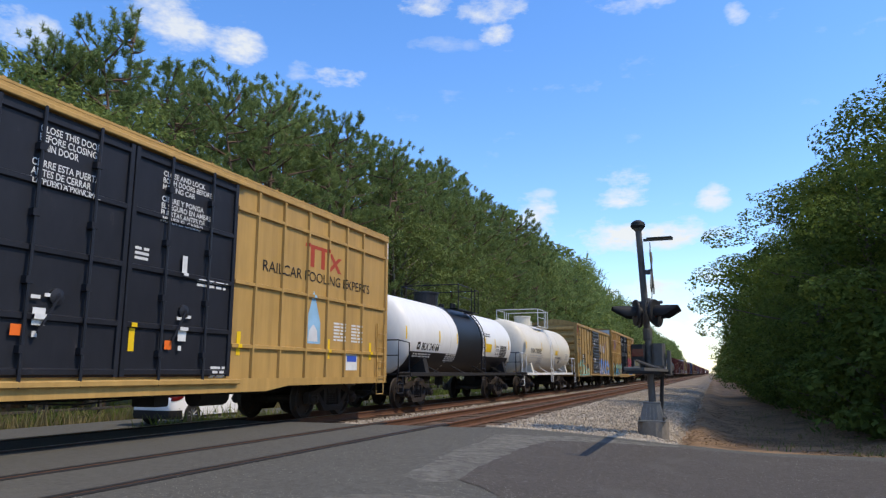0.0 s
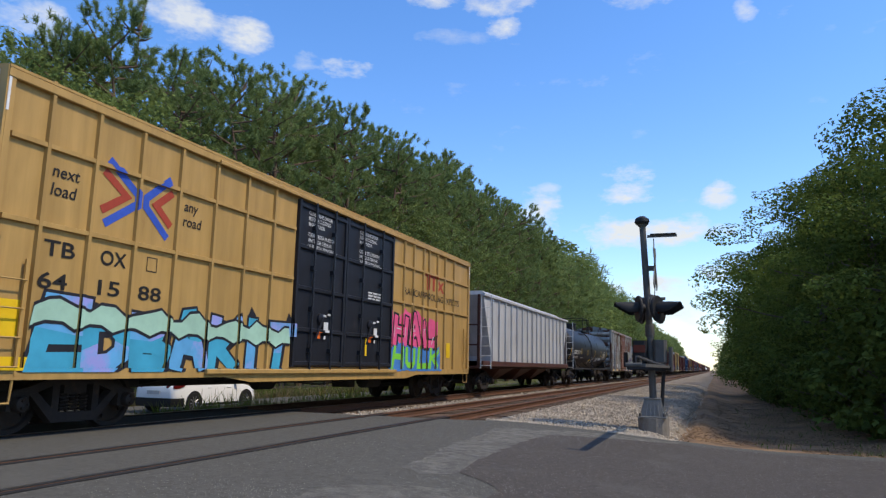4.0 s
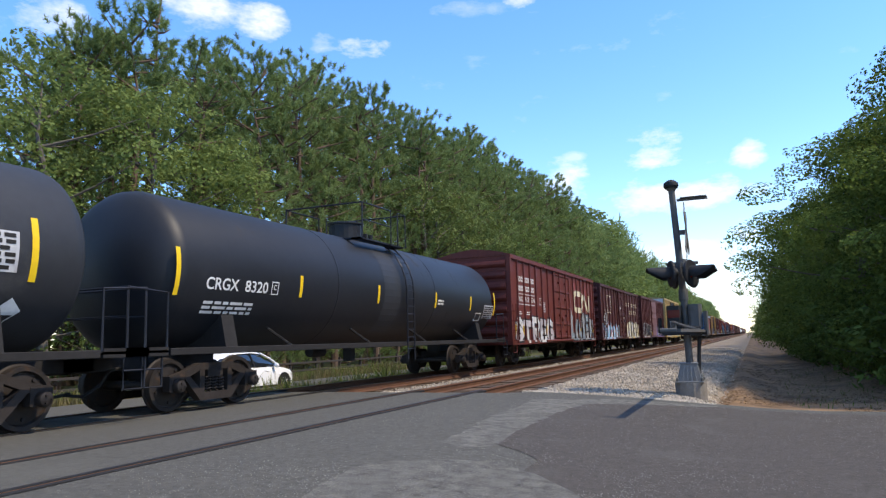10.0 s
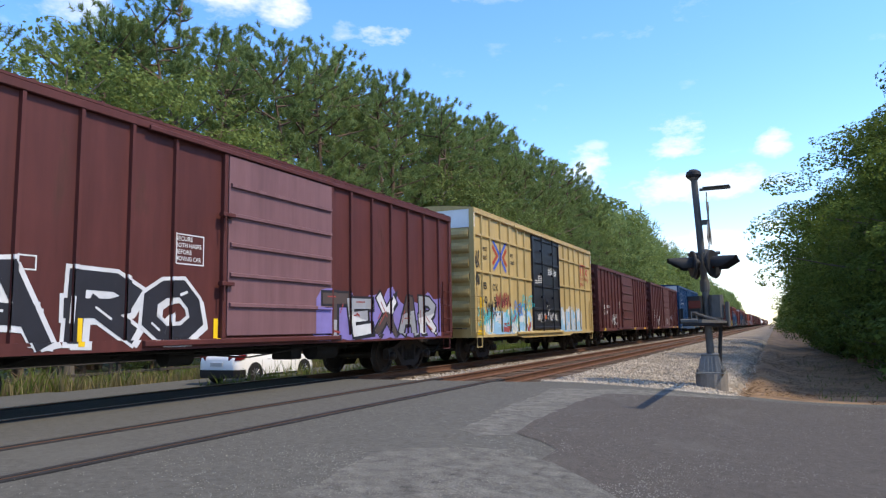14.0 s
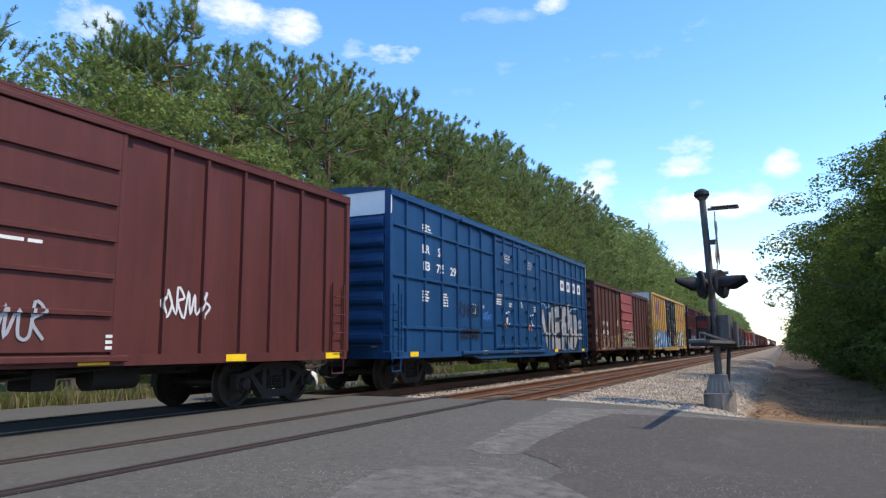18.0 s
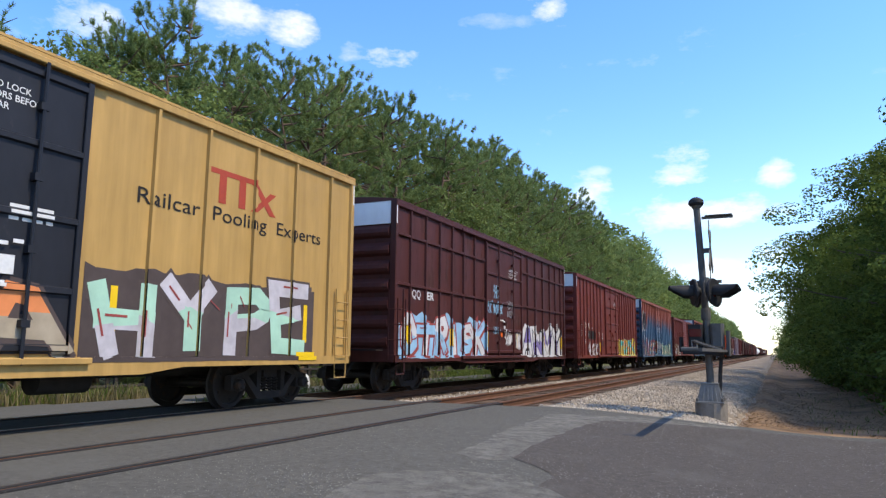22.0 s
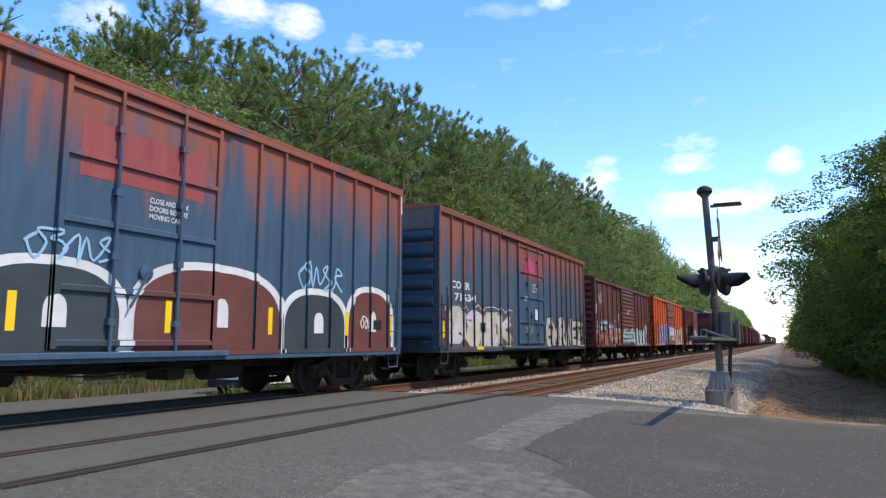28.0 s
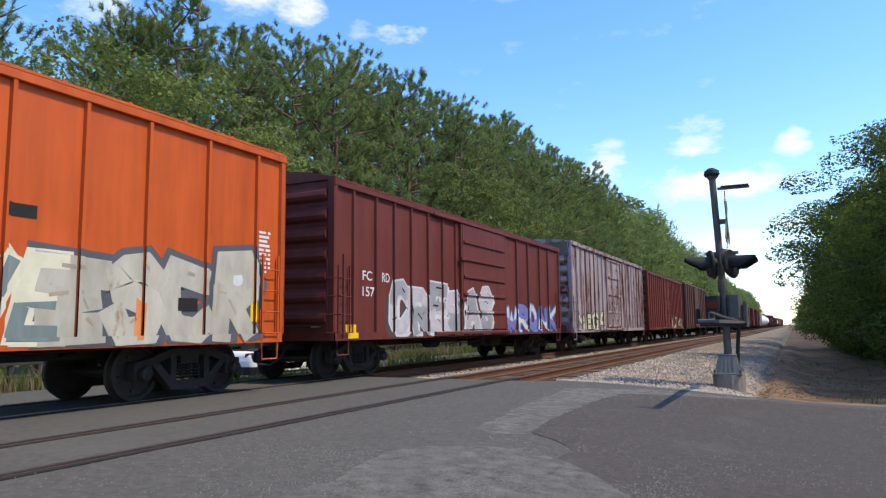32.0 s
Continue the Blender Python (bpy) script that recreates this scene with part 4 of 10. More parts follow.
def side_frame_mesh():
    s = Shape()
    ring = [(-1.12, 0.33), (-1.18, 0.45), (-1.12, 0.60), (-0.80, 0.66), (-0.45, 0.80), (0.45, 0.80), (0.80, 0.66), (1.12, 0.60), (1.18, 0.45), (1.12, 0.33),
            (0.92, 0.36), (0.86, 0.50), (0.70, 0.52), (0.36, 0.20), (-0.36, 0.20), (-0.70, 0.52), (-0.86, 0.50), (-0.92, 0.36)]
    # a casting with two windows: upper and lower bars, columns, pedestals
    top = [(-1.12, 0.52), (-1.10, 0.62), (-0.80, 0.68), (-0.42, 0.82), (0.42, 0.82), (0.80, 0.68), (1.10, 0.62), (1.12, 0.52), (0.78, 0.55), (0.40, 0.70), (-0.40, 0.70), (-0.78, 0.55)]
    low = [(-0.80, 0.58), (-0.66, 0.60), (-0.34, 0.30), (0.34, 0.30), (0.66, 0.60), (0.80, 0.58), (0.40, 0.16), (-0.40, 0.16)]
    s.prism(top, 0, -0.07, 0.07)
    s.prism(low, 0, -0.08, 0.08)
    for a in (-1, 1):
        s.prism([(a * 0.30, 0.28), (a * 0.30, 0.74), (a * 0.42, 0.74), (a * 0.42, 0.28)][::a], 0, -0.075, 0.075)
        s.prism([(a * 0.80, 0.36), (a * 0.80, 0.62), (a * 1.14, 0.62), (a * 1.14, 0.36), (a * 1.06, 0.34), (a * 1.06, 0.46), (a * 0.88, 0.46), (a * 0.88, 0.34)][::a], 0, -0.08, 0.08)
    return s.mesh("side_frame", "truck")


def bearing_mesh():
    s = Shape()
    s.lathe([(-0.10, 0.10), (0.05, 0.12), (0.09, 0.10), (0.11, 0.05)], (0, 0, 0), 'x', 12)
    for k in range(3):
        a = 2.1 * k
        s.lathe([(0.10, 0.018), (0.13, 0.018)], (0, 0.055 * math.cos(a), 0.055 * math.sin(a)), 'x', 6)
    return s.mesh("bearing_cap", "wheel", True)


def wheelset_mesh():
    s = Shape()
    for a in (-1, 1):
        x = a * 0.755
        prof = [(-0.055, 0.12), (-0.05, 0.20), (-0.02, 0.36), (-0.07, 0.38), (-0.07, 0.445), (0.03, WHEEL_R), (0.055, WHEEL_R + 0.026), (0.075, WHEEL_R + 0.02), (0.075, 0.385), (0.02, 0.36), (0.05, 0.2), (0.06, 0.12)]
        s.lathe([(x - a * p, r) for p, r in prof], (0, 0, 0), 'x', 32)
        for k in range(5):          # core plugs that let the turning show
            t = 2 * math.pi * k / 5
            s.lathe([(x + a * 0.035, 0.03), (x + a * 0.06, 0.03)], (0, 0.29 * math.cos(t), 0.29 * math.sin(t)), 'x', 6)
    s.lathe([(-1.02, 0.07), (-0.8, 0.085), (0.8, 0.085), (1.02, 0.07)], (0, 0, 0), 'x', 12)
    return s.mesh("wheelset", "wheel", True)


def spring_mesh():
    pts = [(0.075 * math.cos(2 * math.pi * k / 6), 0.075 * math.sin(2 * math.pi * k / 6), 0.31 + 0.26 * k / 30) for k in range(31)]
    return Shape().tube(pts, 0.017, 4).mesh("spring", "truck", True)


def bolster_mesh():
    s = Shape()
    s.prism([(-1.05, 0.56), (-0.6, 0.46), (0.6, 0.46), (1.05, 0.56), (1.05, 0.70), (0.5, 0.76), (-0.5, 0.76), (-1.05, 0.70)], 1, -0.20, 0.20)
    s.box(-0.95, 0.95, -0.62, -0.50, 0.40, 0.50).box(-0.95, 0.95, 0.50, 0.62, 0.40, 0.50)
    for a in (-1, 1):
        for b in (-1, 1):
            s.box(a * 0.75 - 0.05, a * 0.75 + 0.05, b * 0.56 - 0.06, b * 0.56 + 0.06, 0.32, 0.60)
    return s.mesh("truck", "truck")


def add_truck(car, y, U, far=False):
    tr = part("truck", cached("bolster", bolster_mesh), None, car, "rust-brown cast steel truck")
    tr.location = (0, y, 0)
    for a in (-1, 1):
        o = part("side_frame", cached("side_frame", side_frame_mesh), None, tr); o.location.x = a * 1.0
        if not far:
            for dy in (-0.17, 0.0, 0.17):
                if a > 0 or dy == 0:
                    o = part("spring", cached("spring", spring_mesh), None, tr); o.location = (a * 1.0, dy, 0)
            for b in (-0.97, 0.97):
                o = part("bearing_cap", cached("bearing", bearing_mesh), None, tr)
                o.matrix_local = pose(a * 1.10, b, 0.45, 0, 0, 0 if a > 0 else 180)
    for b in (-0.89, 0.89):
        o = part("wheelset", cached("wheelset", wheelset_mesh), None, tr)
        o.location = (0, b, WHEEL_R)
        if not far:
            WHEELS.append((o, U, y + b))


def coupler_mesh():
    s = Shape()
    s.box(-0.11, 0.11, -0.55, 0.55, 0.76, 0.96, 0.02)
    s.prism([(-0.17, -0.85), (-0.19, -0.62), (-0.10, -0.5), (0.12, -0.5), (0.16, -0.6), (0.05, -0.66), (0.04, -0.75), (0.13, -0.8), (0.10, -0.88), (-0.08, -0.9)], 2, 0.72, 1.0)
    return s.mesh("coupler", "truck")


def hose_mesh():
    s = Shape()
    s.tube([(0.35, 0.25, 0.80), (0.34, 0.02, 0.74), (0.28, -0.12, 0.50), (0.20, -0.35, 0.36), (0.12, -0.62, 0.40)], 0.03, 6)
    return s.mesh("air_hose", "rubber", True)


def add_ends(car, L, far=False):
    """Couplers, hoses and the centre sill."""
    for y, turn in ((0, 0), (L, 180)):
        o = part("coupler", cached("coupler", coupler_mesh), None, car); o.matrix_local = pose(0, y, 0, 0, 0, turn)
        if not far:
            o = part("air_hose", cached("hose", hose_mesh), None, car); o.matrix_local = pose(0, y, 0, 0, 0, turn)


def underframe(car, L, z, kind=0):
    s = Shape()
    s.box(-0.25, 0.25, 0.1, L - 0.1, z - 0.32, z + 0.05)
    n = 9
    for k in range(1, n):
        y = L * k / n
        s.prism([(-1.45, z + 0.05), (-1.45, z - 0.04), (-0.25, z - 0.28), (0.25, z - 0.28), (1.45, z - 0.04), (1.45, z + 0.05)], 1, y - 0.05, y + 0.05)
    part("centre_sill", s, "under", car)
    s = Shape()
    s.lathe([(-0.3, 0.02), (-0.29, 0.16), (0.29, 0.16), (0.3, 0.02)], (0.55, L * 0.40, z - 0.28), 'y', 14)
    s.tube([(0.55, L * 0.40 + 0.3, z - 0.28), (0.4, L * 0.52, z - 0.30)], 0.025)
    part("brake_cylinder", s, "under", car, smooth=True)
    s = Shape()
    s.box(0.5, 1.0, L * 0.57, L * 0.57 + 0.35, z - 0.45, z - 0.15, 0.03)
    part("brake_valve", s, "under", car)
    s = Shape()
    s.lathe([(-0.45, 0.03), (-0.42, 0.2), (0.42, 0.2), (0.45, 0.03)], (0.75, L * 0.66, z - 0.30), 'y', 14)
    part("air_reservoir", s, "under", car, smooth=True)
    s = Shape()
    s.tube([(0.9, 1.8, z - 0.12), (0.95, L * 0.3, z - 0.18), (0.95, L * 0.7, z - 0.18), (0.9, L - 1.8, z - 0.12)], 0.022)
    s.tube([(1.1, L * 0.28, z - 0.10), (1.1, L * 0.48, z - 0.34), (1.1, L * 0.66, z - 0.14)], 0.016)
    for k in range(5):
        y = L * (0.26 + 0.11 * k)
        s.tube([(0.95, y, z), (0.95, y, z - 0.2)], 0.014)
    part("brake_pipe", s, "under", car)


def ladder_mesh(h, w=0.42, step=0.38):
    s = Shape()
    for a in (0, w):
        s.box(0, 0.03, a - 0.02, a + 0.02, 0, h)
    n = int(h / step)
    for k in range(n):
        z = 0.12 + k * step
        s.tube([(0.015, 0, z), (0.075, 0.02, z), (0.075, w - 0.02, z), (0.015, w, z)], 0.012, 5)
    return s


def beam(y0, y1, z, d0, d1, h):
    s = Shape()
    s.prism([(d0, z - h / 2), (d1, z - h * 0.32), (d1, z + h * 0.32), (d0, z + h / 2)], 1, y0, y1)
    return s


def boxcar(U, L, zt, zb, paint, posts, door, label, end_paint=None, beams=(), deep=0.0, post_w=0.085, band=None, roof=None, trim=None, ribs=7,
           ladder_full=False, round_roof=False):
    """A boxcar at place U of the train. posts: places of the side posts; door: dict(kind, y0, y1, paint); beams: heights of horizontal stiffeners."""
    end_paint, trim, roof = end_paint or paint, trim or paint, roof or paint
    car = thing("boxcar", label, "freight car", "freight cars of the train")
    panel = W - 0.065
    side = Side(panel)
    s = Shape()
    s.box(-panel, panel, 0.05, L - 0.05, zb + 0.06, zt)
    part("body", s, paint, car)
    # roof with its seams
    s = Shape()
    rise = 0.30 if round_roof else 0.17
    s.prism([(-W - 0.01, zt - 0.03), (-W - 0.01, zt + 0.01), (-W * 0.55, zt + rise * 0.62), (0, zt + rise), (W * 0.55, zt + rise * 0.62), (W + 0.01, zt + 0.01), (W + 0.01, zt - 0.03)], 1, 0.0, L)
    k = 0.7
    while k < L:
        s.prism([(-W, zt), (-W, zt + 0.035), (0, zt + rise + 0.035), (W, zt + 0.035), (W, zt), (0, zt + rise)], 1, k - 0.03, k + 0.03)
        k += 1.05
    part("roof", s, roof, car, "weathered metal roof")
    for a in (1, -1):
        s = Shape(); s.box(a * (W - 0.06) - 0.03, a * (W - 0.06) + 0.07 * (1 if a > 0 else 0.5), 0.0, L, zt - 0.16, zt - 0.03, 0.012)
        part("top_chord", s, trim, car)
        s = Shape()
        y0, y1 = L * 0.30, L * 0.70
        if deep:
            s.prism([(0.0, zb + 0.16), (0.0, zb), (y0 - 0.8, zb), (y0, zb - deep), (y1, zb - deep), (y1 + 0.8, zb), (L, zb), (L, zb + 0.16)], 0, a * W - 0.035, a * W)
        else:
            s.prism([(0.0, zb + 0.16), (0.0, zb), (L, zb), (L, zb + 0.16)], 0, a * W - 0.035, a * W)
        part("side_sill", s, trim, car)
    side.add(0, L, zb, zb + 0.16, W)
    side.add(0, L, zt - 0.16, zt, W)
    # posts of the near side, each one a part; the other side's in one
    h0, h1 = zb + 0.16, zt - 0.16

    def post(y, w, a=1, shp=None):
        s_ = shp or Shape()
        x0, x1 = a * (panel - 0.02), a * (W - 0.004)
        s_.prism([(x0, y - w / 2), (x1, y - w * 0.32), (x1, y + w * 0.32), (x0, y + w / 2)], 2, h0, h1)
        return s_
    far_side = Shape()
    for y in posts:
        part("side_post", post(y, post_w), trim, car)
        side.add(y - post_w * 0.36, y + post_w * 0.36, h0, h1, W - 0.004)
        post(y, post_w, -1, far_side)
    for y, w in ((0.07, 0.14), (L - 0.07, 0.14)):
        part("corner_post", post(y, w), trim, car)
        side.add(y - w / 2, y + w / 2, h0, h1, W - 0.004)
        post(y, w, -1, far_side)
    dy0, dy1 = door["y0"], door["y1"]
    for z in beams:
        for y0, y1 in ((0.15, dy0 - 0.05), (dy1 + 0.05, L - 0.15)):
            part("side_stiffener", beam(y0, y1, z, panel - 0.02, W - 0.012, 0.10), trim, car)
            side.add(y0, y1, z - 0.036, z + 0.036, W - 0.012)
    far_side.box(-W, -panel, dy0, dy1, zb + 0.12, zt - 0.18)
    part("far_side_posts", far_side, trim, car, kind="stuff")
    # ends
    dz = (zt - 0.62 - zb - 0.25) / ribs if band else (zt - 0.15 - zb - 0.25) / ribs
    for y, a in ((0.05, -1), (L - 0.05, 1)):
        s = Shape()
        for x in (-1, 1):
            s.box(x * (W - 0.09) - 0.08, x * (W - 0.09) + 0.08, min(y, y + a * 0.06), max(y, y + a * 0.06), zb, zt)
        s.box(-W, W, min(y, y + a * 0.05), max(y, y + a * 0.05), zb, zb + 0.28)
        part("end_frame", s, end_paint, car)
        for k in range(ribs):
            zc = zb + 0.30 + dz * (k + 0.5)
            ring = [(y, zc - dz * 0.40), (y + a * 0.09, zc - dz * 0.26), (y + a * 0.12, zc - dz * 0.10), (y + a * 0.10, zc + dz * 0.12), (y, zc + dz * 0.36)]
            s = Shape(); s.prism(ring if a < 0 else ring[::-1], 0, -W + 0.20, W - 0.20)
            part("end_corrugation", s, end_paint, car)
        if band:
            s = Shape(); s.box(-W, W, min(y, y + a * 0.035), max(y, y + a * 0.035), zt - 0.62, zt - 0.02)
            part("end_band", s, "white" if band is True else band, car, "white warning band on the end")
    # ladders, grab irons and steps
    lh = zt - zb - 0.4 if ladder_full else 1.55
    o = part("side_ladder", ladder_mesh(lh), trim, car); o.location = (W - 0.02, 0.16, zb + 0.05)
    o = part("side_ladder", ladder_mesh(1.55), trim, car); o.location = (W - 0.02, L - 0.60, zb + 0.05)
    o = part("end_ladder", ladder_mesh(lh if ladder_full else 1.75), trim, car); o.matrix_local = pose(W - 0.18, 0.0, zb + 0.05, 0, 0, -90)
    o = part("end_ladder", ladder_mesh(1.75), trim, car); o.matrix_local = pose(-W + 0.62, 0.0, zb + 0.05, 0, 0, -90)
    for y in (0.14, L - 0.58):
        s = Shape(); s.tube([(W - 0.03, y, zb + 0.05), (W - 0.03, y + 0.02, zb - 0.30), (W - 0.03, y + 0.42, zb - 0.30), (W - 0.03, y + 0.44, zb + 0.05)], 0.02, 5)
        part("stirrup_step", s, trim, car)
    s = Shape()
    s.box(-1.3, 1.3, -0.40, -0.05, zb + 0.28, zb + 0.31)
    part("crossover_platform", s, "truck", car)
    s = Shape(); s.tube([(-0.75 + 0.27 * math.cos(k * 0.3927), -0.16, zb + 1.15 + 0.27 * math.sin(k * 0.3927)) for k in range(17)], 0.016, 5)
    for k in range(4):
        s.tube([(-0.75, -0.16, zb + 1.15), (-0.75 + 0.26 * math.cos(k * 1.57), -0.16, zb + 1.15 + 0.26 * math.sin(k * 1.57))], 0.012, 4)
    part("brake_wheel", s, trim, car)
    underframe(car, L, zb + 0.12)
    add_ends(car, L)
    inset = 2.05 if L > 17 else 1.75
    add_truck(car, inset, U)
    add_truck(car, L - inset, U)
    add_door(car, side, door, zb, zt, panel)
    TRAIN.append((car, U))
    return car, side


def add_door(car, side, d, zb, zt, panel):
    y0, y1, paint = d["y0"], d["y1"], d["paint"]
    z0, z1 = zb + 0.20, zt - 0.20
    kind = d["kind"]
    face = W + (0.02 if kind != "plug" else -0.03)
    leaves = [(y0, y1)]
    if d.get("seam"):
        leaves = [(y0, d["seam"]), (d["seam"], y1)]
    for a, b in leaves:
        s = Shape(); s.box(panel - 0.01, face, a + 0.012, b - 0.012, z0, z1, 0)
        leaf = part("door", s, paint, car, d.get("label", ""))
        side.add(a, b, z0, z1, face)
        if kind == "corrugated":
            n = d.get("n", 16)
            h = (z1 - z0) / n
            for k in range(n):
                zc = z0 + h * (k + 0.5)
                s = Shape(); s.prism([(face, zc - h * 0.34), (face + 0.035, zc - h * 0.15), (face + 0.035, zc + h * 0.15), (face, zc + h * 0.34)], 1, a + 0.08, b - 0.08)
                part("door_corrugation", s, paint, leaf)
                side.add(a + 0.08, b - 0.08, zc - h * 0.2, zc + h * 0.2, face + 0.035)
        elif kind == "ribbed":
            for z in d.get("ribs", [z0 + (z1 - z0) * k / 6 for k in range(1, 6)]):
                s = beam(a + 0.05, b - 0.05, z, face - 0.002, face + 0.045, 0.085)
                part("door_rib", s, paint, leaf)
                side.add(a + 0.05, b - 0.05, z - 0.028, z + 0.028, face + 0.045)
        else:
            for z in [z0 + (z1 - z0) * k for k in (0.02, 0.22, 0.47, 0.72, 0.97)]:
                s = beam(a + 0.03, b - 0.03, z, face - 0.002, face + 0.045, 0.11)
                part("door_beam", s, paint, leaf)
                side.add(a + 0.03, b - 0.03, z - 0.035, z + 0.035, face + 0.045)
            n = 2
            for k in range(n):
                y = a + (b - a) * (0.30 + 0.40 * k)
                s = Shape(); s.tube([(face + 0.075, y, z0 - 0.14), (face + 0.075, y, z1 + 0.04)], 0.026, 6)
                for q in (0.1, 0.35, 0.6, 0.85):
                    z = z0 + (z1 - z0) * q
                    s.box(face - 0.01, face + 0.10, y - 0.06, y + 0.06, z - 0.05, z + 0.05)
                part("lock_rod", s, paint, leaf)
            for y in (a + 0.06, b - 0.06):
                s = Shape(); s.box(face - 0.005, face + 0.05, y - 0.045, y + 0.045, z0, z1, 0.01)
                part("door_stile", s, paint, leaf)
                side.add(y - 0.045, y + 0.045, z0, z1, face + 0.05)
            yc = (a + b) / 2
            s = Shape()
            s.lathe([(0, 0.12), (0.05, 0.12), (0.07, 0.05)], (face, yc, z0 + (z1 - z0) * 0.30), 'x', 12)
            s.tube([(face + 0.09, yc, z0 + (z1 - z0) * 0.30), (face + 0.10, yc - 0.30, z0 + (z1 - z0) * 0.16)], 0.02, 5)
            part("lock_handle", s, paint, leaf)
    # rails that the door slides on, and the door posts
    s = Shape()
    s.box(W - 0.02, W + 0.07, max(0.3, y0 - (y1 - y0) * 0.55), y1 + 0.25, z0 - 0.14, z0 - 0.05, 0.012)
    part("lower_door_track", s, d.get("track", paint), car)
    s = Shape()
    s.box(W - 0.02, W + 0.05, max(0.3, y0 - (y1 - y0) * 0.55), y1 + 0.25, z1 + 0.02, z1 + 0.10, 0.012)
    part("upper_door_track", s, d.get("track", paint), car)
    if kind != "plug":
        for y in (y0 - 0.05, y1 + 0.04):
            s = Shape(); s.box(panel - 0.02, W + 0.02, y - 0.045, y + 0.045, z0 - 0.04, z1 + 0.02, 0.01)
            part("door_post", s, d.get("track", paint), car)
        for q in (0.28, 0.66):
            z = z0 + (z1 - z0) * q
            s = Shape(); s.box(W, W + 0.10, y0 - 0.20, y0 + 0.10, z - 0.035, z + 0.035, 0.01); s.tube([(W + 0.09, y0 - 0.14, z), (W + 0.09, y0 - 0.14, z - 0.3)], 0.014, 5)
            part("door_hasp", s, d.get("track", paint), car)


def tank_car(U, L, r, zc, paint, label, dome_at, band=None, bottom=None, rail_paint="black", ladder_at=None, trim="under"):
    """A tank car whose shell runs from 0 to L. band: (y0, y1, paint) round the girth; bottom: paint of the lower half."""
    car = thing("tank_car", label, "freight car", "freight cars of the train")
    side = Round(r, zc, None)
    depth = r * 0.42

    def profile(extra=0.0):
        p = []
        for k in range(9):
            a = math.pi / 2 * k / 8
            p.append((depth - depth * math.cos(a) - extra, max(0.02, (r + extra) * math.sin(a))))
        return p + [(L - y, q) for y, q in p[::-1]]
    s = Shape(); s.lathe(profile(), (0, 0, zc), 'y', 48)
    part("shell", s, paint, car, smooth=True)
    if bottom:
        s = Shape()
        ring = []
        y0, y1 = bottom[1], bottom[2]
        n = 20
        for k in range(n + 1):
            a = math.pi * (1.13 + 0.74 * k / n)
            ring.append((math.cos(a), math.sin(a)))
        vs, fs = [], []
        for y in (y0, y1):
            vs += [((r + 0.006) * u, y, zc + (r + 0.006) * w) for u, w in ring]
        fs = [(k, k + 1, n + 2 + k, n + 1 + k) for k in range(n)]
        s.face_set(vs, fs)
        part("lower_coat", s, bottom[0], car, "black paint over the lower half", smooth=True)
    if band:
        s = Shape()
        s.lathe([(band[0], r - 0.02), (band[0], r + 0.008), (band[1], r + 0.008), (band[1], r - 0.02)], (0, 0, zc), 'y', 48)
        part("girth_band", s, band[2], car, "wide dark band round the tank", smooth=True)
    k = 0
    for y in (L * 0.33, L * 0.66):
        s = Shape(); s.lathe([(y - 0.03, r - 0.02), (y - 0.03, r + 0.006), (y + 0.03, r + 0.006), (y + 0.03, r - 0.02)], (0, 0, zc), 'y', 48)
        part("weld_seam", s, paint, car, smooth=True)
    # stub sills, saddles, platform ends
    for y0, y1 in ((-0.75, 2.6), (L - 2.6, L + 0.75)):
        s = Shape(); s.box(-0.24, 0.24, y0, y1, 0.74, 1.06, 0.02)
        part("stub_sill", s, "under", car)
    for y in (1.75, L - 1.75):
        s = Shape()
        s.prism([(-1.45, 1.0), (1.45, 1.0), (1.30, zc - r * 0.55), (0.8, zc - r * 0.84), (0, zc - r * 0.99), (-0.8, zc - r * 0.84), (-1.30, zc - r * 0.55)], 1, y - 0.16, y + 0.16)
        part("saddle", s, "under" if rail_paint == "black" else paint, car)
    for y0, y1, turn in ((-0.70, 0.15, 0), (L - 0.15, L + 0.70, 1)):
        s = Shape(); s.box(-1.5, 1.5, y0, y1, 1.03, 1.07)
        s.box(-1.5, -1.44, y0, y1 , 0.98, 1.12).box(1.44, 1.5, y0, y1, 0.98, 1.12)
        part("end_platform", s, "under", car)
        ye = y0 + 0.05 if not turn else y1 - 0.05
        s = Shape()
        s.tube([(-1.46, ye, 1.05), (-1.46, ye, 2.05), (1.46, ye, 2.05), (1.46, ye, 1.05)], 0.022, 6)
        s.tube([(1.46, ye, 2.05), (1.46, (y1 if not turn else y0), 2.0), (1.46, (y1 if not turn else y0), 1.05)], 0.022, 6)
        s.tube([(-1.46, ye, 1.6), (1.46, ye, 1.6)], 0.016, 6)
        part("end_handrail", s, rail_paint, car)
        for x in (-1.46, 1.46):
            s = Shape()
            s.tube([(x, ye - 0.05, 1.05), (x, ye - 0.05, 0.50), (x, ye + 0.35 , 0.50), (x, ye + 0.35, 1.05)], 0.022, 5)
            s.tube([(x, ye - 0.05, 0.78), (x, ye + 0.35, 0.78)], 0.016, 5)
            part("corner_step", s, rail_paint, car)
    # running boards' sill along the side, with struts
    s = Shape(); s.box(1.42, 1.50, 0.2, L - 0.2, 0.98, 1.10, 0.01)
    part("side_rail", s, rail_paint if rail_paint != "black" else "under", car)
    for k in range(4):
        y = L * (0.2 + 0.2 * k)
        s = Shape(); s.tube([(1.45, y + 0.35, 1.05), (1.05 * r / 1.5, y, zc - r * 0.70)], 0.03, 5)
        part("strut", s, rail_paint if rail_paint != "black" else "under", car)
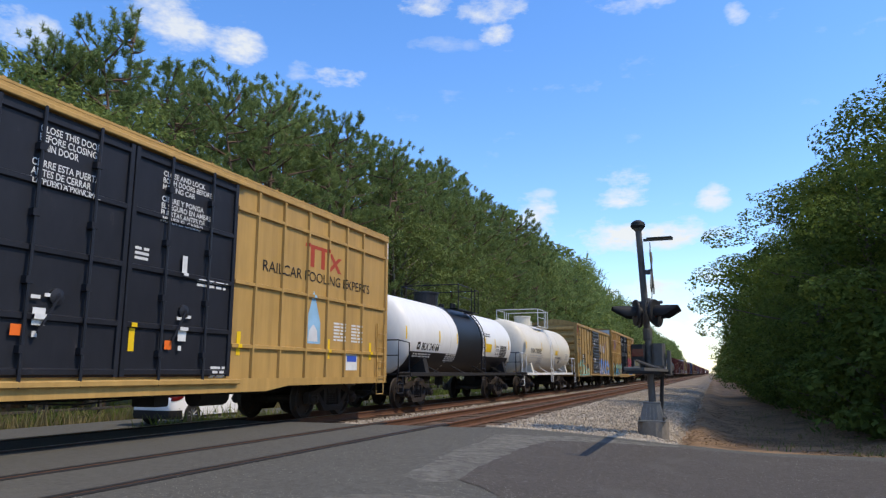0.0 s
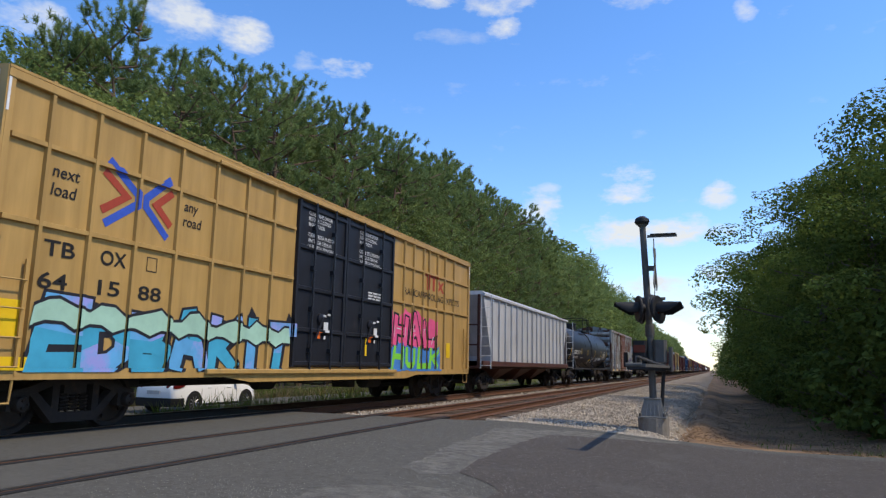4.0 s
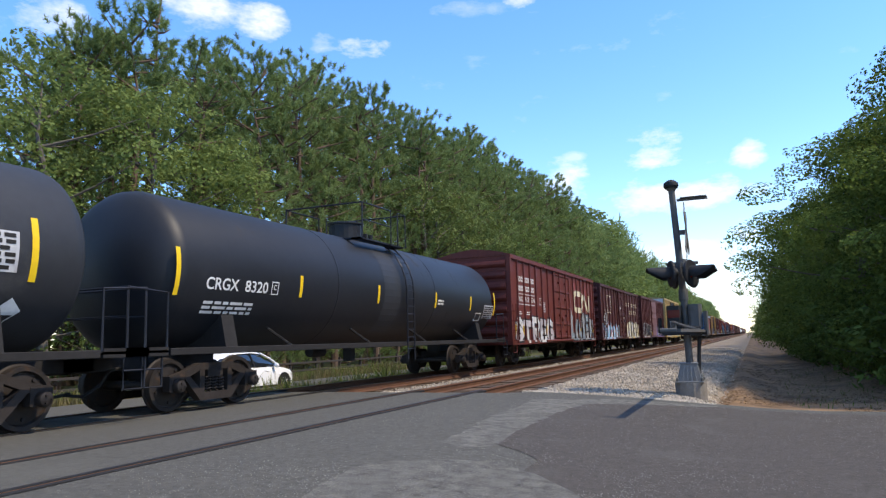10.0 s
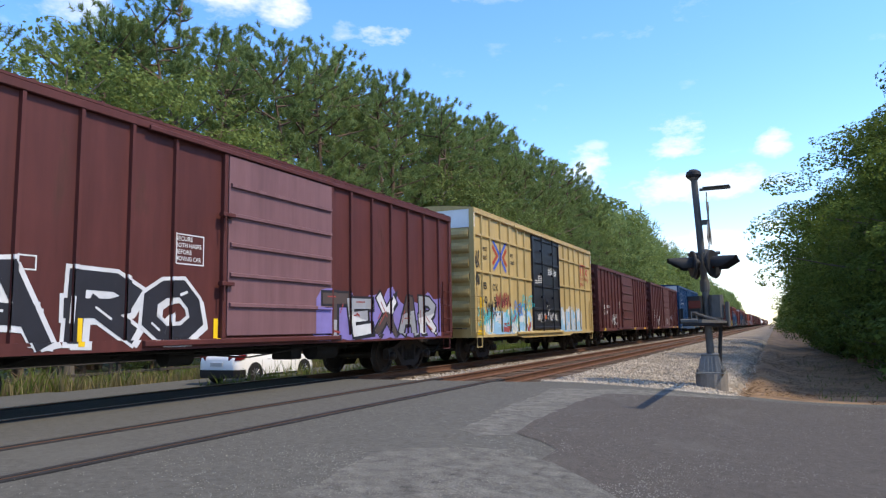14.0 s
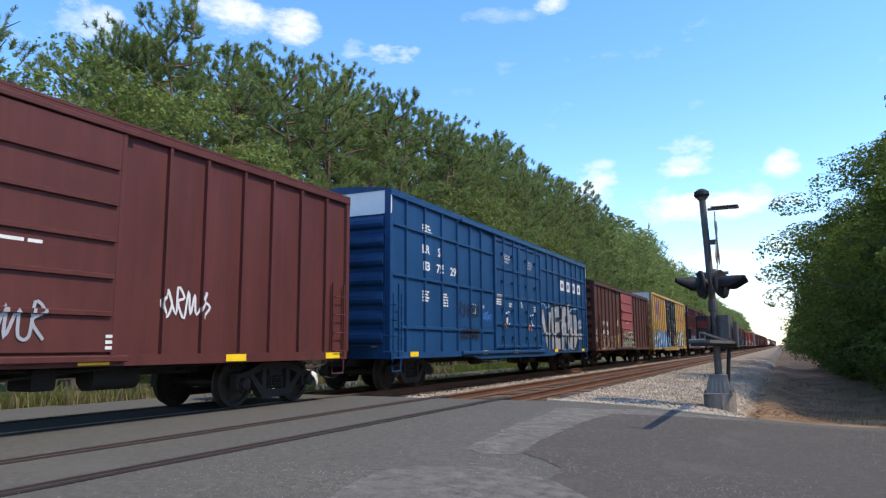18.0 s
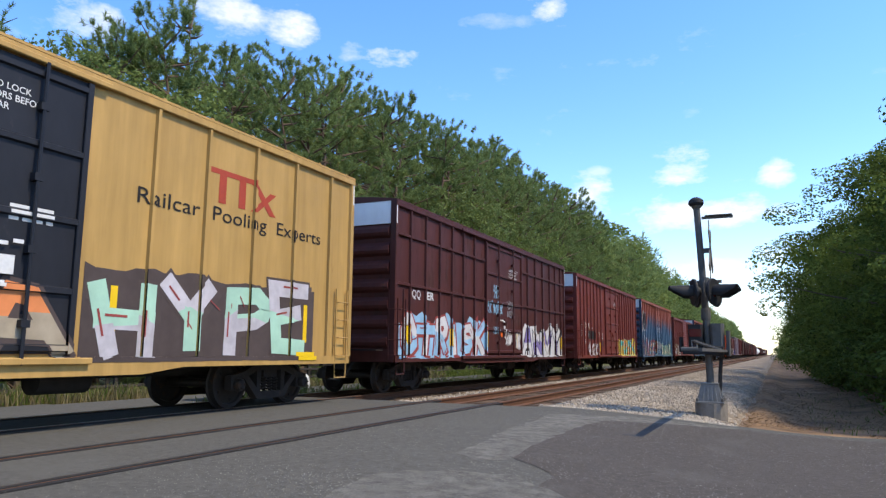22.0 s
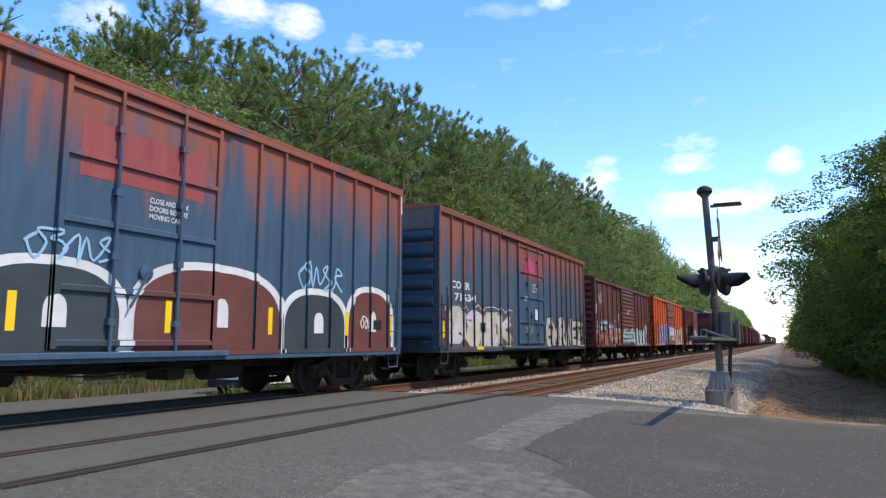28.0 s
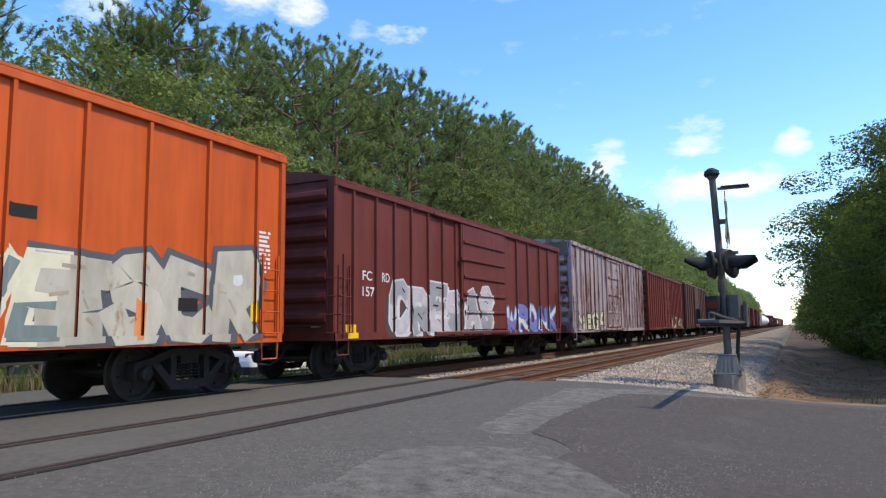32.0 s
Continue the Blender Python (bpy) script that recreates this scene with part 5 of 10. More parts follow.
    # manway, platform and its railing, ladders
    yd = dome_at
    s = Shape()
    dome = band[2] if band else paint
    s.lathe([(zc + r - 0.1, 0.46), (zc + r + 0.40, 0.46), (zc + r + 0.405, 0.50), (zc + r + 0.45, 0.50), (zc + r + 0.47, 0.44), (zc + r + 0.49, 0.05)], (0, yd - (1.6 if band else 0.1), 0), 'z', 22)
    part("manway", s, dome, car)
    for k in range(4):
        s = Shape(); s.lathe([(zc + r - 0.05, 0.07), (zc + r + 0.24, 0.07), (zc + r + 0.25, 0.01)], (0.25 * (-1) ** k, yd + 0.55 + 0.3 * (k // 2), 0), 'z', 8)
        part("top_valve", s, dome, car)
    s = Shape()
    for a in (-1, 1):
        s.box(a * 1.0 - 0.14, a * 1.0 + 0.14, yd - 1.25, yd + 1.25, zc + r * 0.88, zc + r * 0.88 + 0.04)
    for y in (yd - 1.25, yd + 1.0):
        s.box(-1.14, 1.14, y, y + 0.16, zc + r * 0.88, zc + r * 0.88 + 0.04)
    part("top_platform", s, rail_paint, car)
    s = Shape()
    zt = zc + r * 0.88
    for a in (-1, 1):
        x = a * 1.18
        s.tube([(x, yd - 1.22, zt), (x, yd - 1.22, zt + 0.95), (x, yd - 0.55, zt + 0.95), (x, yd + 0.35, zt + 0.95), (x, yd + 0.35, zt)], 0.022, 6)
        s.tube([(x, yd + 0.75, zt), (x, yd + 0.75, zt + 0.95), (x, yd + 1.22, zt + 0.95), (x, yd + 1.22, zt)], 0.022, 6)
        s.tube([(x, yd - 1.22, zt + 0.5), (x, yd + 0.35, zt + 0.5)], 0.016, 6)
    s.tube([(-1.18, yd - 1.22, zt + 0.95), (1.18, yd - 1.22, zt + 0.95)], 0.022, 6)
    s.tube([(-1.18, yd + 1.22, zt + 0.95), (1.18, yd + 1.22, zt + 0.95)], 0.022, 6)
    part("platform_railing", s, rail_paint, car)
    yl = ladder_at if ladder_at is not None else yd + 0.55
    s = Shape()
    pts = []
    for k in range(9):
        a = radians(62 - 62 * k / 5) if k <= 5 else None
        pts.append(((r + 0.12) * math.cos(a), zc + (r + 0.12) * math.sin(a)) if a is not None else (r + 0.12, zc - (k - 5) * 0.42))
    pts.append((r + 0.12, 0.60))
    for dy in (-0.21, 0.21):
        s.tube([(x, yl + dy, z) for x, z in pts], 0.022, 5)
    fine = []
    for (x0, z0), (x1, z1) in zip(pts, pts[1:]):
        for q in (0.0, 0.5):
            fine.append((x0 + (x1 - x0) * q, z0 + (z1 - z0) * q))
    for x, z in fine[1:]:
        s.tube([(x, yl - 0.21, z), (x, yl + 0.21, z)], 0.014, 5)
    part("ladder", s, rail_paint, car)
    s = Shape()
    s.lathe([(-0.32, 0.02), (-0.30, 0.13), (0.30, 0.13), (0.32, 0.02)], (-0.2, L * 0.42, 0.90), 'y', 12)
    part("air_reservoir", s, "under", car, smooth=True)
    s = Shape(); s.box(-0.13, 0.13, L * 0.5 - 0.13, L * 0.5 + 0.13, 0.62, zc - r + 0.05, 0.03)
    part("outlet_valve", s, "under", car)
    add_ends(car, L)
    add_truck(car, 1.75, U)
    add_truck(car, L - 1.75, U)
    TRAIN.append((car, U))
    return car, side


def hopper_car(U, L, label):
    car = thing("covered_hopper", label, "freight car", "freight cars of the train")
    zt, zb = 3.95, 1.30
    w = 1.50
    s = Shape()
    s.prism([(-w, zb), (w, zb), (w, zt), (w * 0.7, zt + 0.28), (-w * 0.7, zt + 0.28), (-w, zt)], 1, 1.3, L - 1.3)
    part("body", s, "grey", car, "pale grey ribbed hopper body")
    for a in (0, 1):
        y0, y1 = (0.2, 1.3) if not a else (L - 0.2, L - 1.3)
        s = Shape(); s.prism([(y1, zb + 0.2), (y1, zt), (y0, zt)][::(1 if a else -1)], 0, -w, w)
        part("slope_sheet", s, "grey", car)
    n = 15
    for k in range(n + 1):
        y = 1.35 + (L - 2.7) * k / n
        s = Shape(); s.box(w - 0.01, w + 0.07, y - 0.035, y + 0.035, zb, zt)
        part("side_post", s, "grey", car)
    s = Shape(); s.box(w - 0.02, w + 0.09, 0.1, L - 0.1, zt - 0.06, zt + 0.06, 0.015); s.box(-w - 0.09, -w + 0.02, 0.1, L - 0.1, zt - 0.06, zt + 0.06, 0.015)
    part("top_chord", s, "grey", car)
    s = Shape(); s.box(w - 0.05, w + 0.06, 0.1, L - 0.1, zb - 0.22, zb, 0.015); s.box(-w - 0.06, -w + 0.05, 0.1, L - 0.1, zb - 0.22, zb, 0.015)
    part("side_sill", s, "brown", car)
    for k in range(3):
        yc = L * (0.29 + 0.21 * k)
        s = Shape(); s.face_set([(-w, yc - 1.55, zb), (w, yc - 1.55, zb), (w, yc + 1.55, zb), (-w, yc + 1.55, zb), (-0.4, yc - 0.35, 0.45), (0.4, yc - 0.35, 0.45), (0.4, yc + 0.35, 0.45), (-0.4, yc + 0.35, 0.45)],
                                [(0, 1, 5, 4), (1, 2, 6, 5), (2, 3, 7, 6), (3, 0, 4, 7), (4, 5, 6, 7), (3, 2, 1, 0)])
        part("discharge_bay", s, "brown", car)
        s = Shape(); s.lathe([(zt + 0.26, 0.38), (zt + 0.40, 0.38), (zt + 0.43, 0.2)], (0, yc, 0), 'z', 14)
        part("roof_hatch", s, "grey", car)
    for y in (0.1, L - 0.1):
        s = Shape()
        for x in (-1.35, -0.6, 0.6, 1.35):
            s.box(x - 0.05, x + 0.05, y - 0.05, y + 0.05, 1.0, zt)
        for z in (1.9, 2.7):
            s.box(-1.35, 1.35, y - 0.03, y + 0.03, z, z + 0.06)
        part("end_frame", s, "brown", car)
        o = part("end_ladder", ladder_mesh(2.9), "ink_white", car); o.matrix_local = pose(1.45, y, 1.0, 0, 0, -90)
    s = Shape(); s.box(-1.4, 1.4, 0.0, L, 1.0, 1.1)
    part("floor_frame", s, "brown", car)
    add_ends(car, L)
    add_truck(car, 1.75, U); add_truck(car, L - 1.75, U)
    TRAIN.append((car, U))
    return car, Side(w)


def plug(y0, y1, paint, seam=None, **k):
    return dict(kind="plug", y0=y0, y1=y1, paint=paint, seam=seam, **k)


def ribbed(y0, y1, paint, **k):
    return dict(kind="ribbed", y0=y0, y1=y1, paint=paint, **k)


def spread(a, b, n):
    return [a + (b - a) * k / (n - 1) for k in range(n)]


P60 = spread(0.82, 6.1, 7) + spread(12.95, 18.15, 7)
P50 = spread(0.95, 5.4, 6) + spread(10.6, 14.85, 6)
PN = spread(0.85, 5.55, 7) + spread(10.35, 14.9, 7)
CAR = {}
CAR["y1"] = boxcar(-0.88, 18.9, 4.93, 0.82, "yellow", spread(0.85, 5.9, 7) + [12.74, 13.69, 14.7, 15.62, 16.51, 17.42], plug(6.9, 12.02, "black", 9.33, track="yellow"),
                   "yellow boxcar with a pair of black plug doors", beams=(4.3, 2.84, 1.6), deep=0.10, band=True)
CAR["rb"] = boxcar(47.73, 15.8, 4.42, 0.86, "old_yellow", [0.95, 1.98, 3.06, 4.14, 5.3, 10.42, 11.51, 12.64, 13.83], dict(kind="corrugated", y0=6.29, y1=9.48, paint="black", n=14, track="old_yellow"),
                   "weathered yellow boxcar with a black corrugated door and graffiti", ladder_full=False, round_roof=True)
CAR["F"] = boxcar(64.97, 18.85, 4.93, 0.80, "yellow", [0.72, 1.55, 2.44, 3.35, 4.30, 5.24, 6.18, 12.9, 13.61, 14.4, 14.86, 15.6, 16.3, 17.2], plug(7.05, 12.1, "black", 9.3, track="yellow"),
                  "yellow boxcar with black plug doors and bright graffiti", beams=(4.03, 2.92), deep=0.10, band=True)
CAR["H"] = boxcar(122.57, 15.9, 4.46, 0.86, "rusty", [0.85, 1.69, 2.51, 3.45, 4.41, 5.31, 10.45, 11.43, 12.39, 13.44, 14.42], dict(kind="corrugated", y0=6.41, y1=9.7, paint="rust_door", n=18, track="rust_door"),
                  "white boxcar flaked to rust with a corrugated rusty door", round_roof=True, trim="rusty")
CAR["CN"] = boxcar(173.14, 15.75, 4.42, 0.86, "cn_red", [0.95, 1.85, 2.71, 3.59, 4.58, 5.58, 10.61, 11.43, 12.34, 13.18, 14.09, 14.92], plug(6.5, 9.6, "cn_red"),
                   "oxide red boxcar with white lettering and silver graffiti", round_roof=True)
CAR["WC"] = boxcar(190.9, 15.8, 4.38, 0.86, "maroon", [0.95, 1.9, 2.9, 3.9, 4.9, 5.8, 10.41, 11.56, 12.79, 13.98, 14.91], plug(6.36, 9.35, "maroon"),
                   "maroon boxcar with cream lettering and pale graffiti", round_roof=True)
CAR["r13"] = boxcar(208.4, 15.85, 4.42, 0.86, "dark_red", [0.95, 1.82, 2.69, 3.55, 4.42, 5.27, 10.45, 11.38, 12.29, 13.2, 14.1, 15.04], ribbed(6.43, 9.62, "pink_door", track="dark_red"),
                    "dark red boxcar with a faded mauve door and black graffiti", round_roof=True)
CAR["E"] = boxcar(226.04, 15.75, 4.99, 0.82, "pale", [0.69, 1.45, 2.44, 3.32, 4.22, 5.06, 10.62, 11.52, 12.43, 13.38, 14.41], plug(5.93, 9.73, "black", track="pale"),
                  "pale yellow boxcar with a black plug door and graffiti scrawls", beams=(4.16, 2.96), deep=0.08, band=True)
CAR["rA"] = boxcar(243.3, 15.8, 4.42, 0.86, "dark_red", P50, ribbed(6.45, 9.65, "dark_red"), "plain dark red boxcar with a ribbed sliding door", round_roof=True)
CAR["rB"] = boxcar(261.1, 15.75, 4.42, 0.86, "dark_red", [1.12, 1.97, 2.81, 3.65, 4.49, 5.35, 10.65, 11.46, 12.37, 13.16, 14.04, 14.9], ribbed(6.51, 9.71, "dark_red"),
                   "dark red boxcar with white numbers and a ribbed door", round_roof=True)
CAR["L"] = boxcar(278.67, 19.0, 5.02, 0.82, "blue", [0.85, 1.9, 2.95, 4.0, 4.95, 5.83, 12.79, 13.64, 14.57, 15.55, 16.53, 17.31, 18.19], plug(6.9, 11.87, "blue", 9.31),
                  "blue high-cube boxcar with silver graffiti", beams=(4.17, 2.9, 1.6), deep=0.10, band=True)
CAR["W"] = boxcar(299.29, 15.65, 4.38, 0.86, "brown", [0.87, 1.65, 2.53, 3.39, 4.28, 5.19, 10.39, 11.27, 12.22, 13.17, 14.06, 14.9], ribbed(6.4, 9.56, "red_door", track="brown"),
                  "brown boxcar with a faded red door and worn graffiti", round_roof=True)
CAR["A"] = boxcar(316.61, 18.9, 5.0, 0.82, "yellow", [0.66, 1.53, 2.41, 3.3, 4.19, 5.09, 5.99, 13.23, 14.35, 15.58, 16.78, 18.01], plug(7.02, 12.04, "black", 9.54, track="yellow"),
                  "yellow boxcar with black doors and blue and white graffiti", deep=0.10, band=True, ribs=6)
CAR["M"] = boxcar(337.51, 15.75, 4.95, 0.82, "maroon", [0.85, 1.75, 2.65, 3.5, 4.35, 5.22, 10.53, 11.47, 12.47, 13.46, 14.28, 15.09], plug(6.13, 9.79, "maroon"),
                  "maroon high-cube boxcar covered low down in graffiti", beams=(4.09, 2.81), deep=0.08, band=True)
CAR["N"] = boxcar(355.4, 15.9, 4.90, 0.82, "bright_red", [0.80, 1.52, 2.20, 2.95, 3.69, 4.44, 5.20, 10.45, 11.15, 11.91, 12.56, 13.25, 13.99, 14.78], plug(6.26, 9.93, "bright_red"),
                  "brick red high-cube boxcar with faint graffiti", band=True)
CAR["B"] = boxcar(373.52, 15.7, 4.93, 0.82, "blue_rust", [0.8, 1.55, 2.36, 3.09, 3.82, 4.61, 5.38, 5.97, 10.22, 11.0, 11.84, 12.74, 13.46, 14.49], plug(6.42, 9.32, "blue_rust"),
                  "blue boxcar rubbed to red primer with many-coloured graffiti", band=True, end_paint="dull_blue")
CAR["R"] = boxcar(390.95, 16.2, 4.42, 0.86, "bright_red", spread(0.9, 5.6, 7) + spread(10.5, 15.2, 7), dict(kind="corrugated", y0=6.5, y1=9.7, paint="bright_red", n=14), "brick red boxcar with a corrugated door", round_roof=True)
CAR["K1"] = boxcar(408.9, 15.7, 4.93, 0.82, "dark_blue_rust", [0.8, 1.6, 2.4, 3.2, 4.0, 4.8, 5.6, 10.37, 11.1, 11.9, 12.7, 13.57, 14.3, 15.08], plug(6.39, 9.37, "dark_blue_rust"),
                   "dark blue and red boxcar with tall white-edged graffiti", band=True, end_paint="dull_blue")
CAR["K2"] = boxcar(426.74, 15.7, 4.93, 0.82, "dark_blue_rust", [0.85, 1.7, 2.49, 3.17, 3.91, 4.71, 5.46, 10.35, 11.21, 11.96, 12.68, 13.37, 14.21, 14.93], plug(6.44, 9.46, "dark_blue_rust"),
                   "blue boxcar rubbed to red primer with white graffiti", band="roof_metal", end_paint="dull_blue", trim="post_rust")
CAR["C"] = boxcar(444.48, 15.75, 4.38, 0.86, "russet", [0.69, 1.83, 2.95, 4.14, 5.27, 10.53, 11.58, 12.75, 13.82, 14.75], dict(kind="corrugated", y0=6.35, y1=9.59, paint="russet", n=14),
                  "brown boxcar with sky blue and red graffiti", round_roof=True, ribs=10)
CAR["D"] = boxcar(461.97, 15.8, 4.43, 0.88, "orange", [0.92, 2.01, 3.14, 4.31, 5.45, 10.55, 11.58, 12.65, 13.86, 15.05], ribbed(6.5, 9.75, "mauve_door", track="mauve_door"),
                  "orange boxcar with a maroon door and purple graffiti", ribs=9, end_paint="orange_grime")
CAR["FC"] = boxcar(479.38, 15.9, 4.32, 0.86, "cn_red", [0.76, 1.7, 2.53, 3.38, 4.3, 5.15, 5.98, 10.93, 12.1, 13.39, 14.43], ribbed(6.37, 9.69, "cn_red"), "dusty red boxcar with grey and blue graffiti", round_roof=True)
CAR["gr"] = boxcar(497.04, 16.0, 4.85, 0.84, "grey_white", PN, plug(6.4, 9.6, "grey_white"), "chalky grey and rust boxcar", band="roof_metal")
CAR["r29"] = boxcar(514.8, 16.0, 4.75, 0.84, "bright_red", PN, plug(6.4, 9.6, "bright_red"), "brick red boxcar far back in the train")
CAR["t1"] = tank_car(19.75, 12.75, 1.34, 2.30, "white", "white tank car with a black band and black lower half", 6.6, band=(4.95, 8.0, "tank_black"), bottom=("tank_black", 0.75, 12.0), ladder_at=7.6)
CAR["t2"] = tank_car(34.2, 12.3, 1.42, 2.38, "cream", "cream white tank car with white railings", 5.2, rail_paint="white", ladder_at=5.75)
CAR["g"] = tank_car(104.7, 16.6, 1.43, 2.46, "tank_black", "glossy black tank car with yellow side markers", 6.95, ladder_at=7.2)
CAR["ti"] = tank_car(140.3, 14.2, 1.43, 2.46, "tank_grey", "faded black tank car with yellow side markers", 6.4, ladder_at=6.25)
CAR["cr"] = tank_car(155.45, 16.35, 1.45, 2.48, "tank_black", "dull black tank car with yellow side markers", 8.15, ladder_at=8.85)
CAR["hop"] = hopper_car(85.6, 17.4, "pale grey covered hopper with brown running gear")


def far_boxcar(U, L, zt, paint, label, door=None):
    car = thing("boxcar", label, "freight car", "freight cars of the train")
    zb = 0.86
    s = Shape(); s.box(-1.53, 1.53, 0.05, L - 0.05, zb, zt); part("body", s, paint, car)
    s = Shape(); s.prism([(-1.6, zt - 0.1), (-1.6, zt), (0, zt + 0.22), (1.6, zt), (1.6, zt - 0.1)], 1, 0, L); part("roof", s, "roof_metal", car)
    for k in range(12):
        y = 0.3 + (L - 0.6) * k / 11
        s = Shape(); s.box(1.52, 1.595, y - 0.045, y + 0.045, zb, zt - 0.1); part("side_post", s, paint, car)
    s = Shape(); s.box(1.52, 1.61, L * 0.40, L * 0.60, zb + 0.1, zt - 0.15); part("door", s, door or paint, car)
    s = Shape(); s.box(-0.25, 0.25, 0, L, 0.7, 1.0); part("centre_sill", s, "under", car)
    add_ends(car, L, True); add_truck(car, 1.75, U, True); add_truck(car, L - 1.75, U, True)
    TRAIN.append((car, U))


def far_tank(U, L, paint, label):
    car = thing("tank_car", label, "freight car", "freight cars of the train")
    s = Shape(); s.lathe([(0, 0.1), (0.15, 0.9), (0.6, 1.42), (L - 0.6, 1.42), (L - 0.15, 0.9), (L, 0.1)], (0, 0, 2.5), 'y', 24); part("shell", s, paint, car, smooth=True)
    s = Shape(); s.lathe([(3.8, 0.45), (4.3, 0.45), (4.35, 0.2)], (0, L / 2, 0), 'z', 12); part("manway", s, paint, car)
    s = Shape(); s.box(-0.25, 0.25, -0.6, L + 0.6, 0.72, 1.1); part("centre_sill", s, "under", car)
    add_ends(car, L, True); add_truck(car, 1.75, U, True); add_truck(car, L - 1.75, U, True)
    TRAIN.append((car, U))


rng = random.Random(5)
place = 532.6
far_paints = ["brown", "dark_red", "brown", "cn_red", "maroon", "brown", "bright_red", "dark_red", "grey_white", "cn_red", "old_yellow", "brown", "maroon", "dark_red", "cn_red"]
k = 0
while place < 1080:
    if k in (9, 10, 11, 12, 20, 21):
        far_tank(place, 15.5, "white", "white tank car far back in the train")
        place += 17.2
    else:
        p = far_paints[k % len(far_paints)]
        far_boxcar(place, 16.0, rng.choice((4.35, 4.4, 4.9)), p, {"grey_white": "chalky grey", "old_yellow": "weathered yellow", "bright_red": "brick red", "cn_red": "oxide red"}.get(p, p.replace("_", " ")) + " boxcar far back in the train")
        place += 17.7
    k += 1

